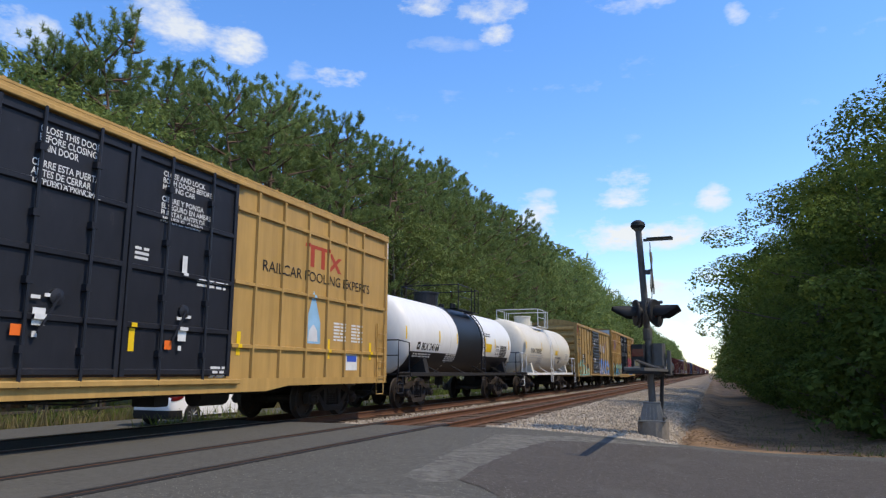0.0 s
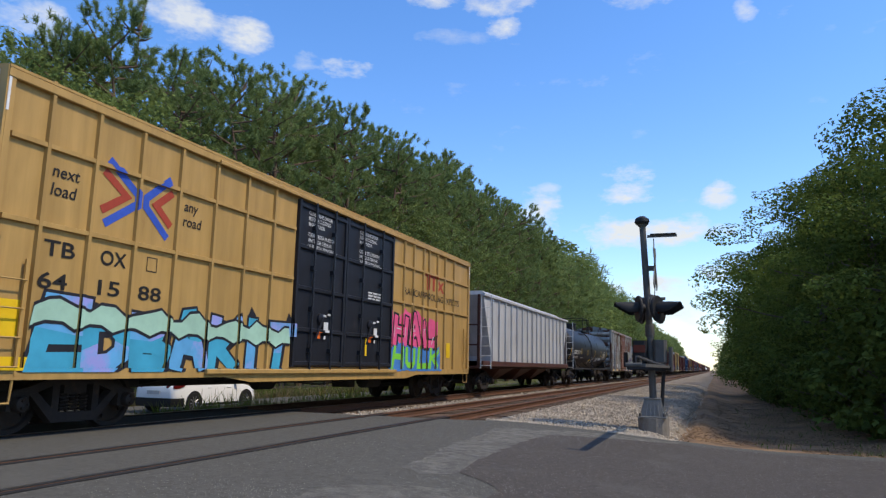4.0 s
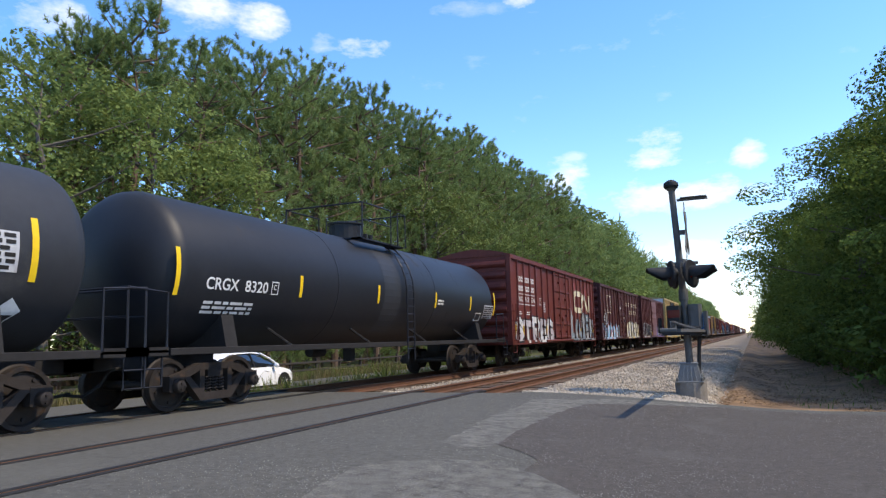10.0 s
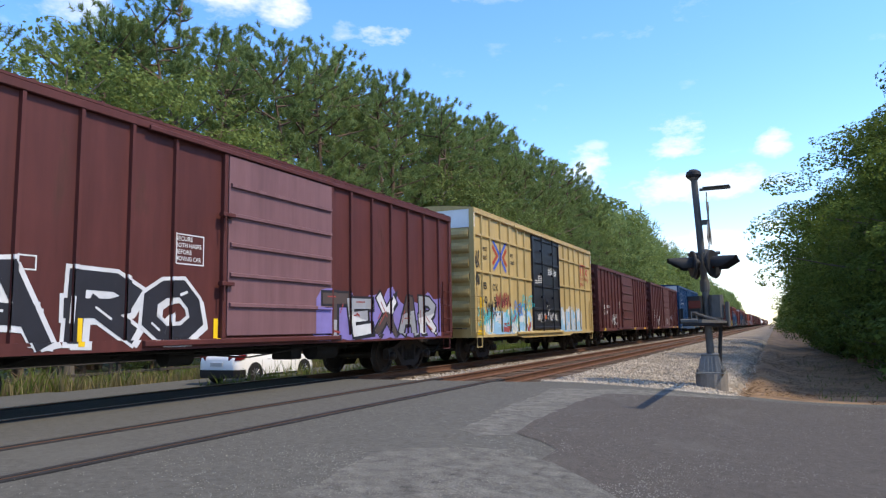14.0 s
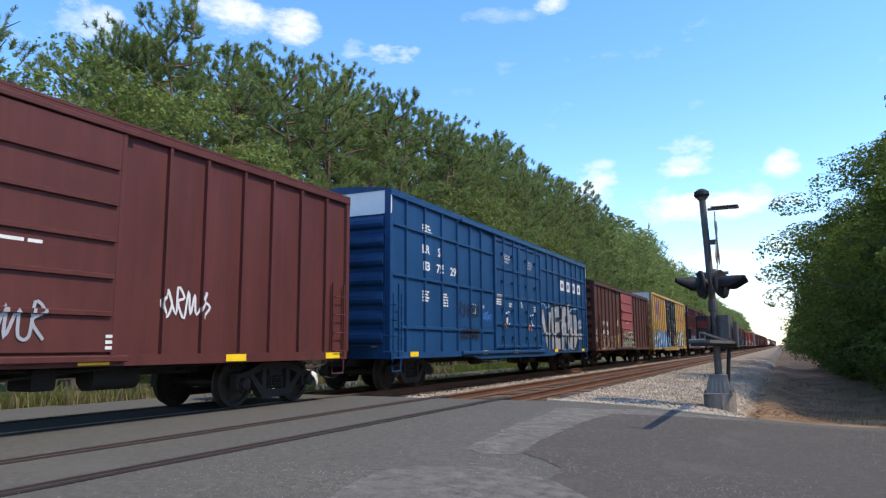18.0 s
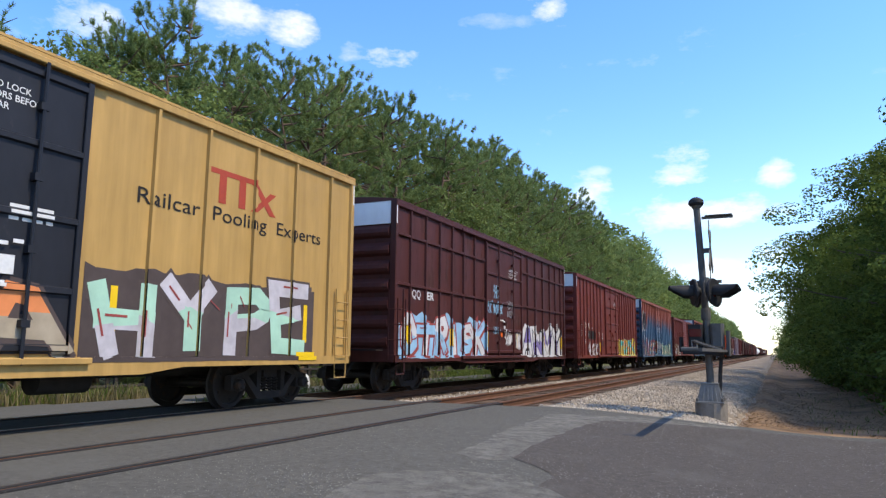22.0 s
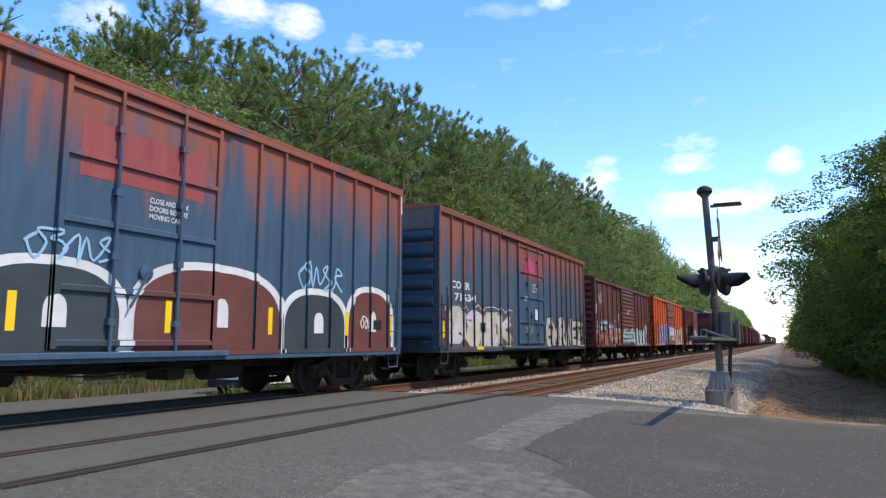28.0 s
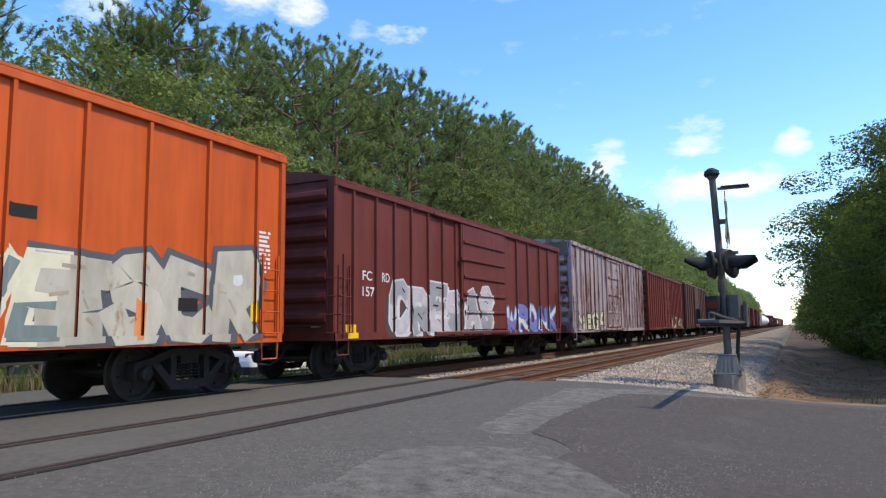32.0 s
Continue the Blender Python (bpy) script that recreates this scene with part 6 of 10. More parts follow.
# ---- woods ----
def crown_mesh(name, kind, height, radius, seed, leaves, size, base=0.35):
    """A crown of many small leaves. pine: brushes of needles on limbs that turn up at their ends; broad: leaves on the outside of uneven, flattened clumps."""
    r = random.Random(seed)
    vs, fs, clumps = [], [], []
    if kind == "pine":
        limbs = max(26, int(46 * (1 - base) + 16))
        tufts = []
        tilt = r.uniform(0, 6.283)
        for k in range(limbs):
            q = min(0.985, max(0.0, (k + r.uniform(-0.8, 0.8)) / limbs))
            a = k * 2.4 + r.uniform(-0.6, 0.6)
            full = math.sqrt(max(0.0, 1 - (max(0.0, q - 0.40) / 0.62) ** 2)) * (0.55 + 0.45 * min(1, q / 0.35))
            reach = radius * full * r.uniform(0.62, 1.0) * (1 + 0.18 * math.cos(a - tilt)) + 0.30
            rise = reach * (0.05 + 0.80 * q)
            root = Vector((0, 0, (base + (1 - base) * q) * height - rise * 0.75 - 0.15))
            tip = Vector((reach * math.cos(a), reach * math.sin(a), root.z + rise))
            clumps.append((tip, reach * 0.3))
            across, out = Vector((-math.sin(a), math.cos(a), 0)), Vector((math.cos(a), math.sin(a), 0))
            for i in range(max(3, int(2 + reach * 1.9))):
                f = 1.0 - 0.58 * r.random() ** 1.7
                spread_ = r.uniform(-1, 1)
                c = root.lerp(tip, f) + across * spread_ * (0.16 + 0.30 * reach * f) + Vector((0, 0, (f * f - f) * rise * 0.5 + r.uniform(-0.08, 0.42)))
                tufts.append((c, (out * 0.5 + across * spread_ * 0.5 + Vector((0, 0, r.uniform(0.6, 1.2)))).normalized(), r.uniform(0.75, 1.25)))
        for k in range(9):
            tufts.append((Vector((r.gauss(0, 0.14 + 0.08 * k), r.gauss(0, 0.14 + 0.08 * k), height * (1.0 - 0.012 * k))), Vector((0, 0, 1)), r.uniform(0.7, 1.0)))
        per = leaves / sum(t[2] for t in tufts)
        for c, shoot, big in tufts:
            for _ in range(int(per * big)):
                d = (Vector((r.gauss(0, 1), r.gauss(0, 1), r.gauss(0, 1))).normalized() + shoot * 0.75).normalized()
                side_ = d.orthogonal().normalized()
                side_.rotate(Matrix.Rotation(r.uniform(0, 6.283), 3, d))
                L_, w_ = size * big * r.uniform(1.1, 1.9), size * r.uniform(0.10, 0.17)
                n = len(vs)
                p = c + shoot * size * big * r.uniform(-1.3, 1.2) + d * size * 0.15
                vs += [tuple(p - side_ * w_), tuple(p + d * L_), tuple(p + side_ * w_)]
                fs.append((n, n + 1, n + 2))
    else:
        count = 40 if leaves > 2000 else 26
        for k in range(count):
            q = (k + r.random()) / count
            h = base + (1 - base) * q ** 0.9
            taper = math.sin(math.pi * min(0.95, 0.25 + q * 0.70)) ** 0.65
            a = k * 2.4 + r.uniform(-0.7, 0.7)
            d = radius * taper * (r.uniform(0.58, 1.02) if r.random() < 0.8 else r.uniform(0.1, 0.6))
            cr = r.uniform(0.55, 1.15) * radius * 0.31
            clumps.append((Vector((d * math.cos(a), d * math.sin(a), h * height - cr * 0.4)), cr))
        weight = leaves / sum(c[1] ** 2 for c in clumps)
        for c, cr in clumps:
            flat = r.uniform(0.40, 0.62)
            lobes = [(Vector((r.gauss(0, 1), r.gauss(0, 1), r.gauss(0.2, 0.6))).normalized(), r.uniform(0.10, 0.35)) for _ in range(5)]
            for _ in range(int(weight * cr * cr)):
                v = Vector((r.gauss(0, 1), r.gauss(0, 1), r.gauss(0.25, 1))).normalized()
                bulge = 1 + sum(w * max(0.0, v.dot(u)) ** 6 for u, w in lobes)
                p = c + Vector((v.x, v.y, v.z * flat)) * cr * bulge * (1 - 0.34 * r.random() ** 2.4)
                out = (Vector((v.x, v.y, v.z / flat)).normalized() * 0.9 + Vector((0, 0, 0.25)) + Vector((r.gauss(0, .38), r.gauss(0, .38), r.gauss(0, .38)))).normalized()
                side_ = out.orthogonal().normalized()
                side_.rotate(Matrix.Rotation(r.uniform(0, 6.283), 3, out))
                up_ = out.cross(side_)
                sz = size * r.uniform(0.6, 1.3)
                n = len(vs)
                vs += [tuple(p - side_ * sz * 0.5), tuple(p - up_ * sz * 0.36 + out * sz * 0.08), tuple(p + side_ * sz * 0.5), tuple(p + up_ * sz * 0.36 + out * sz * 0.08)]
                fs.append((n, n + 1, n + 2, n + 3))
    me = bpy.data.meshes.new(name)
    me.from_pydata(vs, [], fs)
    return me, clumps


def make_tree(name, kind, height, radius, seed, leaves, size, mat_name, bark, base, label):
    t = thing(name, label, "tree", "the woods beside the tracks")
    me, clumps = crown_mesh("crown", kind, height, radius, seed, leaves, size, base)
    me.materials.append(MAT[mat_name])
    part("crown", me, None, t)
    r = random.Random(seed + 1)
    s = Shape()
    lean = [(0, 0, -0.3)]
    for k in range(1, 6):
        lean.append((r.uniform(-0.12, 0.12) * k, r.uniform(-0.12, 0.12) * k, height * 0.9 * k / 5))
    r0 = height * 0.0105 + 0.05
    s.tube(lean, [r0 * 1.3, r0, r0 * 0.85, r0 * 0.65, r0 * 0.4, 0.03], 8)
    part("trunk", s, bark, t, smooth=True)
    s = Shape()
    for c, cr in clumps[::2]:
        z0 = max(height * base * 0.7, c.z - cr * 1.3)
        f = z0 / (height * 0.9) * 5
        i = min(4, int(f))
        a, b = Vector(lean[i]), Vector(lean[i + 1])
        p0 = a.lerp(b, min(1, f - i))
        s.tube([p0, p0.lerp(c, 0.5) + Vector((0, 0, -0.1)), c], [r0 * 0.35, r0 * 0.2, 0.015], 5)
    part("branchwork", s, bark, t, kind="stuff")
    return t


PINES = [make_tree("pine_tree", "pine", 20.0, (3.3, 2.8, 3.8, 1.25, 3.0, 4.2)[k], 20 + k, (15500, 13500, 16500, 7000, 13500, 16500)[k], 0.175, "needles", "bark_pine", (0.42, 0.52, 0.38, 0.50, 0.60, 0.50)[k],
                   "slender pine with a thin spiky crown" if k == 3 else "tall pine with a bare trunk and dark green needles") for k in range(6)]
BROADS = [make_tree("broadleaf_tree", "broad", 13.0, 4.2, 40 + k, 8500, 0.175, ("leaves", "light_leaves", "leaves")[k], "bark_oak", 0.10, "leafy broadleaf tree at the wood's edge") for k in range(3)]
OAKS = [make_tree("oak_tree", "broad", 12.0, 4.9, 60 + k, 22000, 0.15, "oak_leaves", "bark_oak", 0.08, "dense dark green oak beside the dirt path") for k in range(3)]
FAR = [make_tree("pine_tree", "pine", 20.0, 4.6, 80 + k, 2000, 0.70, "needles", "bark_pine", 0.30, "distant pine of the long wood") for k in range(2)] + \
      [make_tree("broadleaf_tree", "broad", 16.0, 4.8, 90 + k, 1700, 0.46, "light_leaves" if k else "leaves", "bark_oak", 0.05, "distant broadleaf tree of the long wood") for k in range(2)]
YOUNG = [make_tree("pine_tree", "pine", 13.0, 3.0, 130 + k, 11500, 0.175, "needles", "bark_pine", 0.06, "bushy young pine at the wood's edge") for k in range(3)]
BUSHES = [make_tree("bush", "broad", 3.0, 1.7, 110 + k, 2100, 0.19, "oak_leaves", "bark_oak", 0.02, "dense dark green bush at the foot of the oaks") for k in range(2)]
USED = set()


def plant(src, x, y, h):
    base_h = {"pine_tree": 20.0, "broadleaf_tree": 13.0, "oak_tree": 12.0, "bush": 3.0}[src.name.split(".")[0]]
    if src in YOUNG:
        base_h = 13.0
    if src in FAR[2:]:
        base_h = 16.0
    k = h / base_h
    m = pose(x, y, ground_height(x, y), 0, 0, tr_rng.uniform(0, 360))
    if src not in USED:
        USED.add(src)
        src.matrix_world = m
        o = src
    else:
        o = copy_thing(src, m)
    o.scale = (k * tr_rng.uniform(0.9, 1.15), k * tr_rng.uniform(0.9, 1.15), k)
    return o


tr_rng = random.Random(77)
# left wood: a leafy edge in front, pines behind; the tops climb towards the middle distance
def top_line(y):
    return float(np.interp(y, [10, 17, 19.7, 22.3, 24.3, 29, 34, 41, 51, 67, 90, 124, 200, 350, 1100], [15.0, 15.0, 15.0, 16.6, 18.2, 20.0, 20.7, 21.7, 22.8, 24.2, 26.2, 26.0, 24.6, 23.5, 21.0]))


def sil(x, y):
    """Height of the wood's outline at a spot, so that every row ends on the same line."""
    return (-x / 28.0) * top_line(y * 28.0 / -x)


TALL = [PINES[k] for k in (0, 1, 2, 4, 5)]
y = 11.0
while y < 128:
    x = -26.8 + tr_rng.uniform(-1.2, 1.0)
    plant(tr_rng.choice(BROADS + YOUNG + YOUNG + YOUNG), x, y, sil(x, y) * tr_rng.uniform(0.48, 0.78))
    x -= tr_rng.uniform(1.2, 3.0)
    plant(tr_rng.choice(TALL), x, y + tr_rng.uniform(0.8, 2.6), sil(x, y + 1.5) * tr_rng.uniform(0.82, 1.02))
    y += tr_rng.uniform(2.6, 4.0)
y = 15.0
while y < 125:
    x = -34 + tr_rng.uniform(-2, 2)
    plant(tr_rng.choice(TALL), x, y, sil(x, y) * tr_rng.uniform(0.86, 1.02))
    if tr_rng.random() < 0.6:
        plant(tr_rng.choice(YOUNG), x - 2, y + 2, sil(x, y) * tr_rng.uniform(0.45, 0.65))
    if y > 24:
        x = -41 + tr_rng.uniform(-3, 3)
        plant(tr_rng.choice(TALL), x, y + 1, sil(x, y + 1) * tr_rng.uniform(0.74, 0.96))
    y += tr_rng.uniform(3.4, 5.2)
# undergrowth that closes the foot of the wood
y = 4.0
while y < 75:
    plant(tr_rng.choice(BROADS), -28.5 + tr_rng.uniform(-2.5, 1.5), y, tr_rng.uniform(4.0, 6.5))
    y += tr_rng.uniform(2.0, 3.2)
for x, y in ((-27.5, 5.0), (-30, 7.5), (-33, 9.5), (-27, 8.5), (-35, 12.5)):
    plant(tr_rng.choice(TALL + YOUNG), x, y, sil(x, 15) * tr_rng.uniform(0.8, 1.0))
# yellow-green broadleaf trees in front of the near end of the wood
for x, y, h in ((-25.8, 19.4, 14.6), (-26.2, 24.4, 14.8), (-26.8, 29.5, 13.0)):
    plant(BROADS[1], x, y, h)
# slender pines that stand over the near end of the wood
for y, h in ((24.0, 1.02), (25.6, 0.96), (28.2, 1.08), (22.6, 0.96), (26.6, 0.93)):
    plant(PINES[3], -30.0, y, sil(-30.0, y) * h)
y = 126.0
while y < 620:
    for x in (-27.5, -33):
        plant(tr_rng.choice(FAR), x + tr_rng.uniform(-1.0, 1.0), y + tr_rng.uniform(-2, 2), sil(x, y) * tr_rng.uniform(0.80, 1.0))
    y += tr_rng.uniform(4.0, 5.5) * (1 + (y - 126) / 400)
# right wood: oaks that lean over the dirt path, bushes down to the ground, taller trees behind
for x, y, h, w in ((9.0, 17.8, 8.6, 0.9), (7.4, 21.5, 9.2, 1.0), (11.6, 20.5, 12.6, 1.0), (6.4, 25.5, 9.4, 1.0), (10.6, 27, 14.2, 1.0), (5.4, 29.5, 9.6, 1.05), (14.2, 25, 15.6, 0.9), (4.4, 34.5, 10.6, 1.1), (9.5, 35, 15.6, 1.0),
                   (5.0, 40.5, 9.4, 1.0), (4.4, 47, 10.2, 1.05), (8.7, 45, 15.4, 1.0), (4.0, 54, 10.4, 1.05), (3.4, 61, 10.6, 1.05), (8, 60, 15, 1.0), (13, 33, 17, 0.9), (13.5, 41, 18, 0.9)):
    o = plant(tr_rng.choice(OAKS), x + 0.15, y, h * (1.0 if x < 8 else 0.95))
    o.scale = (o.scale[0] * w, o.scale[1] * w, o.scale[2])
y = 17.6
while y < 66:
    plant(tr_rng.choice(BUSHES), 4.7 + tr_rng.uniform(-0.5, 0.5) + max(0, (22 - y) * 0.55) - max(0, y - 30) * 0.03, y, tr_rng.uniform(2.4, 3.6))
    plant(tr_rng.choice(BUSHES), 6.9 + tr_rng.uniform(-0.5, 0.5) + max(0, (22 - y) * 0.55), y + 0.8, tr_rng.uniform(3.0, 4.6))
    y += tr_rng.uniform(1.4, 2.2)
for x, y, h in ((16.5, 25.5, 14.5), (15.2, 30.0, 17.5)):
    plant(PINES[0], x, y, h)
y = 67.0
while y < 600:
    plant(tr_rng.choice(FAR[2:] if tr_rng.random() < 0.8 else FAR), 3.8 + tr_rng.uniform(-0.8, 1.0), y, tr_rng.uniform(7.5, 11))
    plant(tr_rng.choice(FAR), 8.5 + tr_rng.uniform(-1, 2), y + 2, tr_rng.uniform(12, 16))
    y += tr_rng.uniform(4.5, 6.5) * (1 + (y - 67) / 400)


# ---- lettering and graffiti on the cars ----
def put(key, flat, material, lift=0.004, name="lettering", label=""):
    car, side = CAR[key]
    if name == "small_print" and flat.v:
        return tagged(flat.lay(side, lift, name, material, car, label), label=label, kind="stuff")
    if name.startswith("graffiti"):
        flat.v = [(min(max(y, 0.03), 18.7), max(z, 0.90)) for y, z in flat.v]
    return flat.lay(side, lift, name, material, car, label)


def words(key, rows, y, z, h, material, gap=1.45, width=None, bold=0.012, slant=0.0, name="lettering", lift=0.009):
    for i, row in enumerate(rows):
        put(key, Flat().text(row, y, z - h - i * h * gap, h, width[i] if isinstance(width, (list, tuple)) else width, bold, slant), material, lift, name)


def blocks(key, y, z, sizes, h, material, gap=0.12):
    """A company's name as plain frames and bars, one for each letter."""
    for w in sizes:
        if w > 0.15:
            put(key, Flat().border(y, z, y + w, z + h, min(w, h) * 0.30), material, 0.005, "company_mark")
        elif w > 0:
            put(key, Flat().rect(y, z, y + w, z + h), material, 0.005, "company_mark")
        y += abs(w) + gap


def reflectors(key, ys, z, h=0.46, w=0.10, material="stripe"):
    for y in ys:
        put(key, Flat().rect(y, z, y + w, z + h), material, 0.012, "reflector", "yellow reflective marker")


def notices(key, spots, material="ink_white"):
    fl = Flat()
    for y, z, w, rows in spots:
        fl.bars(y, z, w, rows, 0.045, 0.035)
    put(key, fl, material, 0.005, "small_print")


O_BAR = [(0.3, 0), (0, 0.3), (0, 0.7), (0.3, 1), (0.7, 1), (1, 0.7), (1, 0.3), (0.7, 0), (0.3, 0)]
P_BAR = [(0, 0), (0, 1), (0.7, 1), (1, 0.82), (0.95, 0.6), (0.7, 0.45), (0, 0.45)]
# the strokes of painted capitals in a unit square
BARS = {
    "A": [[(0, 0), (0.40, 1), (0.60, 1), (1, 0)], [(0.2, 0.34), (0.8, 0.34)]],
    "B": [[(0, 0), (0, 1), (0.75, 1), (0.95, 0.8), (0.7, 0.54), (0, 0.54)], [(0.6, 0.54), (1, 0.3), (0.8, 0), (0, 0)]],
    "C": [[(1, 0.85), (0.7, 1), (0.2, 1), (0, 0.75), (0, 0.25), (0.2, 0), (0.7, 0), (1, 0.15)]],
    "D": [[(0, 0), (0, 1), (0.65, 1), (1, 0.7), (1, 0.3), (0.65, 0), (0, 0)]],
    "E": [[(1, 1), (0, 1), (0, 0), (1, 0)], [(0, 0.5), (0.8, 0.5)]],
    "F": [[(1, 1), (0, 1), (0, 0)], [(0, 0.5), (0.75, 0.5)]],
    "G": [[(1, 0.85), (0.7, 1), (0.2, 1), (0, 0.75), (0, 0.25), (0.2, 0), (0.8, 0), (1, 0.2), (1, 0.45), (0.55, 0.45)]],
    "H": [[(0, 0), (0, 1)], [(1, 0), (1, 1)], [(0, 0.5), (1, 0.5)]],
    "I": [[(0.5, 0), (0.5, 1)]],
    "J": [[(1, 1), (1, 0.25), (0.7, 0), (0.2, 0), (0, 0.25)]],
    "K": [[(0, 0), (0, 1)], [(1, 1), (0.15, 0.5), (1, 0)]],
    "L": [[(0, 1), (0, 0), (1, 0)]],
    "M": [[(0, 0), (0.05, 1), (0.5, 0.35), (0.95, 1), (1, 0)]],
    "N": [[(0, 0), (0, 1), (1, 0), (1, 1)]],
    "O": [O_BAR], "0": [O_BAR], "Q": [O_BAR, [(0.6, 0.3), (1, -0.05)]],
    "P": [P_BAR], "R": [P_BAR, [(0.4, 0.45), (1, 0)]],
    "S": [[(1, 0.85), (0.7, 1), (0.2, 1), (0, 0.8), (0.1, 0.58), (0.85, 0.45), (1, 0.25), (0.8, 0), (0.2, 0), (0, 0.15)]],
    "T": [[(-0.1, 1), (1.1, 1)], [(0.5, 1), (0.5, 0)]],
    "U": [[(0, 1), (0, 0.25), (0.25, 0), (0.75, 0), (1, 0.25), (1, 1)]],
    "V": [[(0, 1), (0.5, 0), (1, 1)]],
    "W": [[(0, 1), (0.2, 0), (0.5, 0.65), (0.8, 0), (1, 1)]],
    "X": [[(0, 0), (1, 1)], [(0, 1), (1, 0)]],
    "Y": [[(0, 1), (0.5, 0.5), (1, 1)], [(0.5, 0.5), (0.5, 0)]],
    "Z": [[(0, 1), (1, 1), (0, 0), (1, 0)]],
    "2": [[(0, 0.8), (0.3, 1), (0.8, 1), (1, 0.75), (0, 0), (1, 0)]],
    "4": [[(0.75, 0), (0.75, 1), (0, 0.35), (1, 0.35)]],
}


def piece(key, word, y0, y1, z0, z1, fill, line, back=None, seed=1, rough=0.16, second=None, bold=0.085, edge=0.085):
    """One graffito: a ragged ground, fat outlines and filled letters, each letter leaning its own way."""
    r = random.Random(seed * 7 + len(word))
    n = len(word)
    if back:
        fl = Flat()
        m = max(10, int((y1 - y0) / 0.16))
        tops, lows = [], []
        ph = r.uniform(0, 6)
        for k in range(m + 1):
            q = k / m
            y = y0 - 0.15 + (y1 - y0 + 0.3) * q
            top = z1 + rough * (0.6 * math.sin(q * n * 3.1 + ph) + 0.5 * math.sin(q * n * 7.7 + 2 * ph) + r.uniform(-0.35, 0.35)) + 0.06
            low = z0 - 0.05 + rough * 0.25 * r.uniform(-1, 1)
            tops.append((y, top))
            lows.append((y, low))
        fl.v = [p for pair in zip(lows, tops) for p in pair]
        fl.f = [(2 * k, 2 * k + 2, 2 * k + 3, 2 * k + 1) for k in range(m)]
        put(key, fl, back, 0.0032 + 0.0006 * (seed % 4), "graffiti_ground")
    pitch = (y1 - y0) / n
    fills = fill if isinstance(fill, (list, tuple)) else [fill]
    th = min(pitch * 0.30, (z1 - z0) * 0.26) * (0.75 + bold * 3.0)
    rim = 0.03 + edge * 0.35
    gleam = Flat()
    for i, ch in enumerate(word):
        if ch not in BARS:
            continue
        h = (z1 - z0) * r.uniform(0.90, 1.16)
        w = pitch * (0.62 if ch != "I" else 0.3) * r.uniform(0.95, 1.1)
        yb = y0 + pitch * (i + 0.5) - w / 2
        zb = z0 + (z1 - z0) * r.uniform(0.0, 0.06) + th / 2
        slant, squeeze, bow = r.uniform(-0.10, 0.16), r.uniform(-0.16, 0.16), r.uniform(-0.05, 0.09)
        lines = []
        for line_ in BARS[ch]:
            jig = [(u + r.uniform(-0.05, 0.05), v + r.uniform(-0.045, 0.045)) for u, v in line_]
            if len(line_) > 3 and line_[0] == line_[-1]:
                jig[-1] = jig[0]
            pts = []
            for u, v in jig:
                u = 0.5 + (u - 0.5) * (1 + squeeze * (v - 0.5) * 2)
                pts.append((yb + u * w + slant * v * h, zb + v * (h - th) + bow * math.sin(u * 3.14) * h))
            lines.append(pts)
        k = 0.0024 * (i % 2)
        under, top = Flat(), Flat()
        for q, pts in enumerate(lines):
            under.bar([(y + th * 0.30, z - th * 0.22) for y, z in pts], th + rim, q * 0.0004)
            under.bar(pts, th + 2 * rim, 0.0014 + q * 0.0004)
            top.bar(pts, th, q * 0.0004)
            a_, b_ = pts[0], pts[1]
            gleam.bar([(a_[0] + (b_[0] - a_[0]) * f - th * 0.24, a_[1] + (b_[1] - a_[1]) * f + th * 0.16) for f in (0.15, 0.6)], th * 0.12)
        put(key, under, line, 0.006 + k, "graffiti_outline")
        put(key, top, fills[i % len(fills)], 0.0115 + k, "graffiti_fill")
        if len(fills) > 1:
            ph, lv = r.uniform(0, 6), zb + h * r.uniform(0.30, 0.48)
            low = top.below(lambda y: lv + 0.10 * h * math.sin(y * 5.0 + ph))
            if low.f:
                put(key, low, fills[(i + 1) % len(fills)], 0.0135 + k, "graffiti_shade")
        if r.random() < 0.7 and h > 0.6:      # an arrow-like spur off the letter's head or foot
            a_ = r.choice((1, 1, -1))
            yy, zz = lines[0][-1]
            zz += a_ * th * 0.4
            put(key, Flat().poly([(yy - th * 0.7, zz), (yy + th * 0.7, zz - a_ * 0.03), (yy + th * r.uniform(-0.5, 1.2), zz + a_ * th * 0.9)]), line, 0.0092 + k, "graffiti_spike")
    if second and gleam.f:
        tagged(put(key, gleam, second, 0.0175, "graffiti_gleam"), kind="stuff")
    if second:                       # gleams, drips and inner marks
        fl = Flat()
        for i in range(n):
            y = y0 + (y1 - y0) * r.random()
            z = z0 + (z1 - z0) * r.uniform(0.1, 0.95)
            a = r.uniform(0, 3.1)
            L_, w_ = r.uniform(0.08, 0.3), r.uniform(0.015, 0.05)
            ca, sa = math.cos(a), math.sin(a)
            fl.poly([(y - ca * L_ / 2 + sa * w_ / 2, z - sa * L_ / 2 - ca * w_ / 2), (y + ca * L_ / 2 + sa * w_ / 2, z + sa * L_ / 2 - ca * w_ / 2),
                     (y + ca * L_ / 2 - sa * w_ / 2, z + sa * L_ / 2 + ca * w_ / 2), (y - ca * L_ / 2 - sa * w_ / 2, z - sa * L_ / 2 + ca * w_ / 2)])
        tagged(put(key, fl, second, 0.019, "graffiti_mark"), kind="stuff")


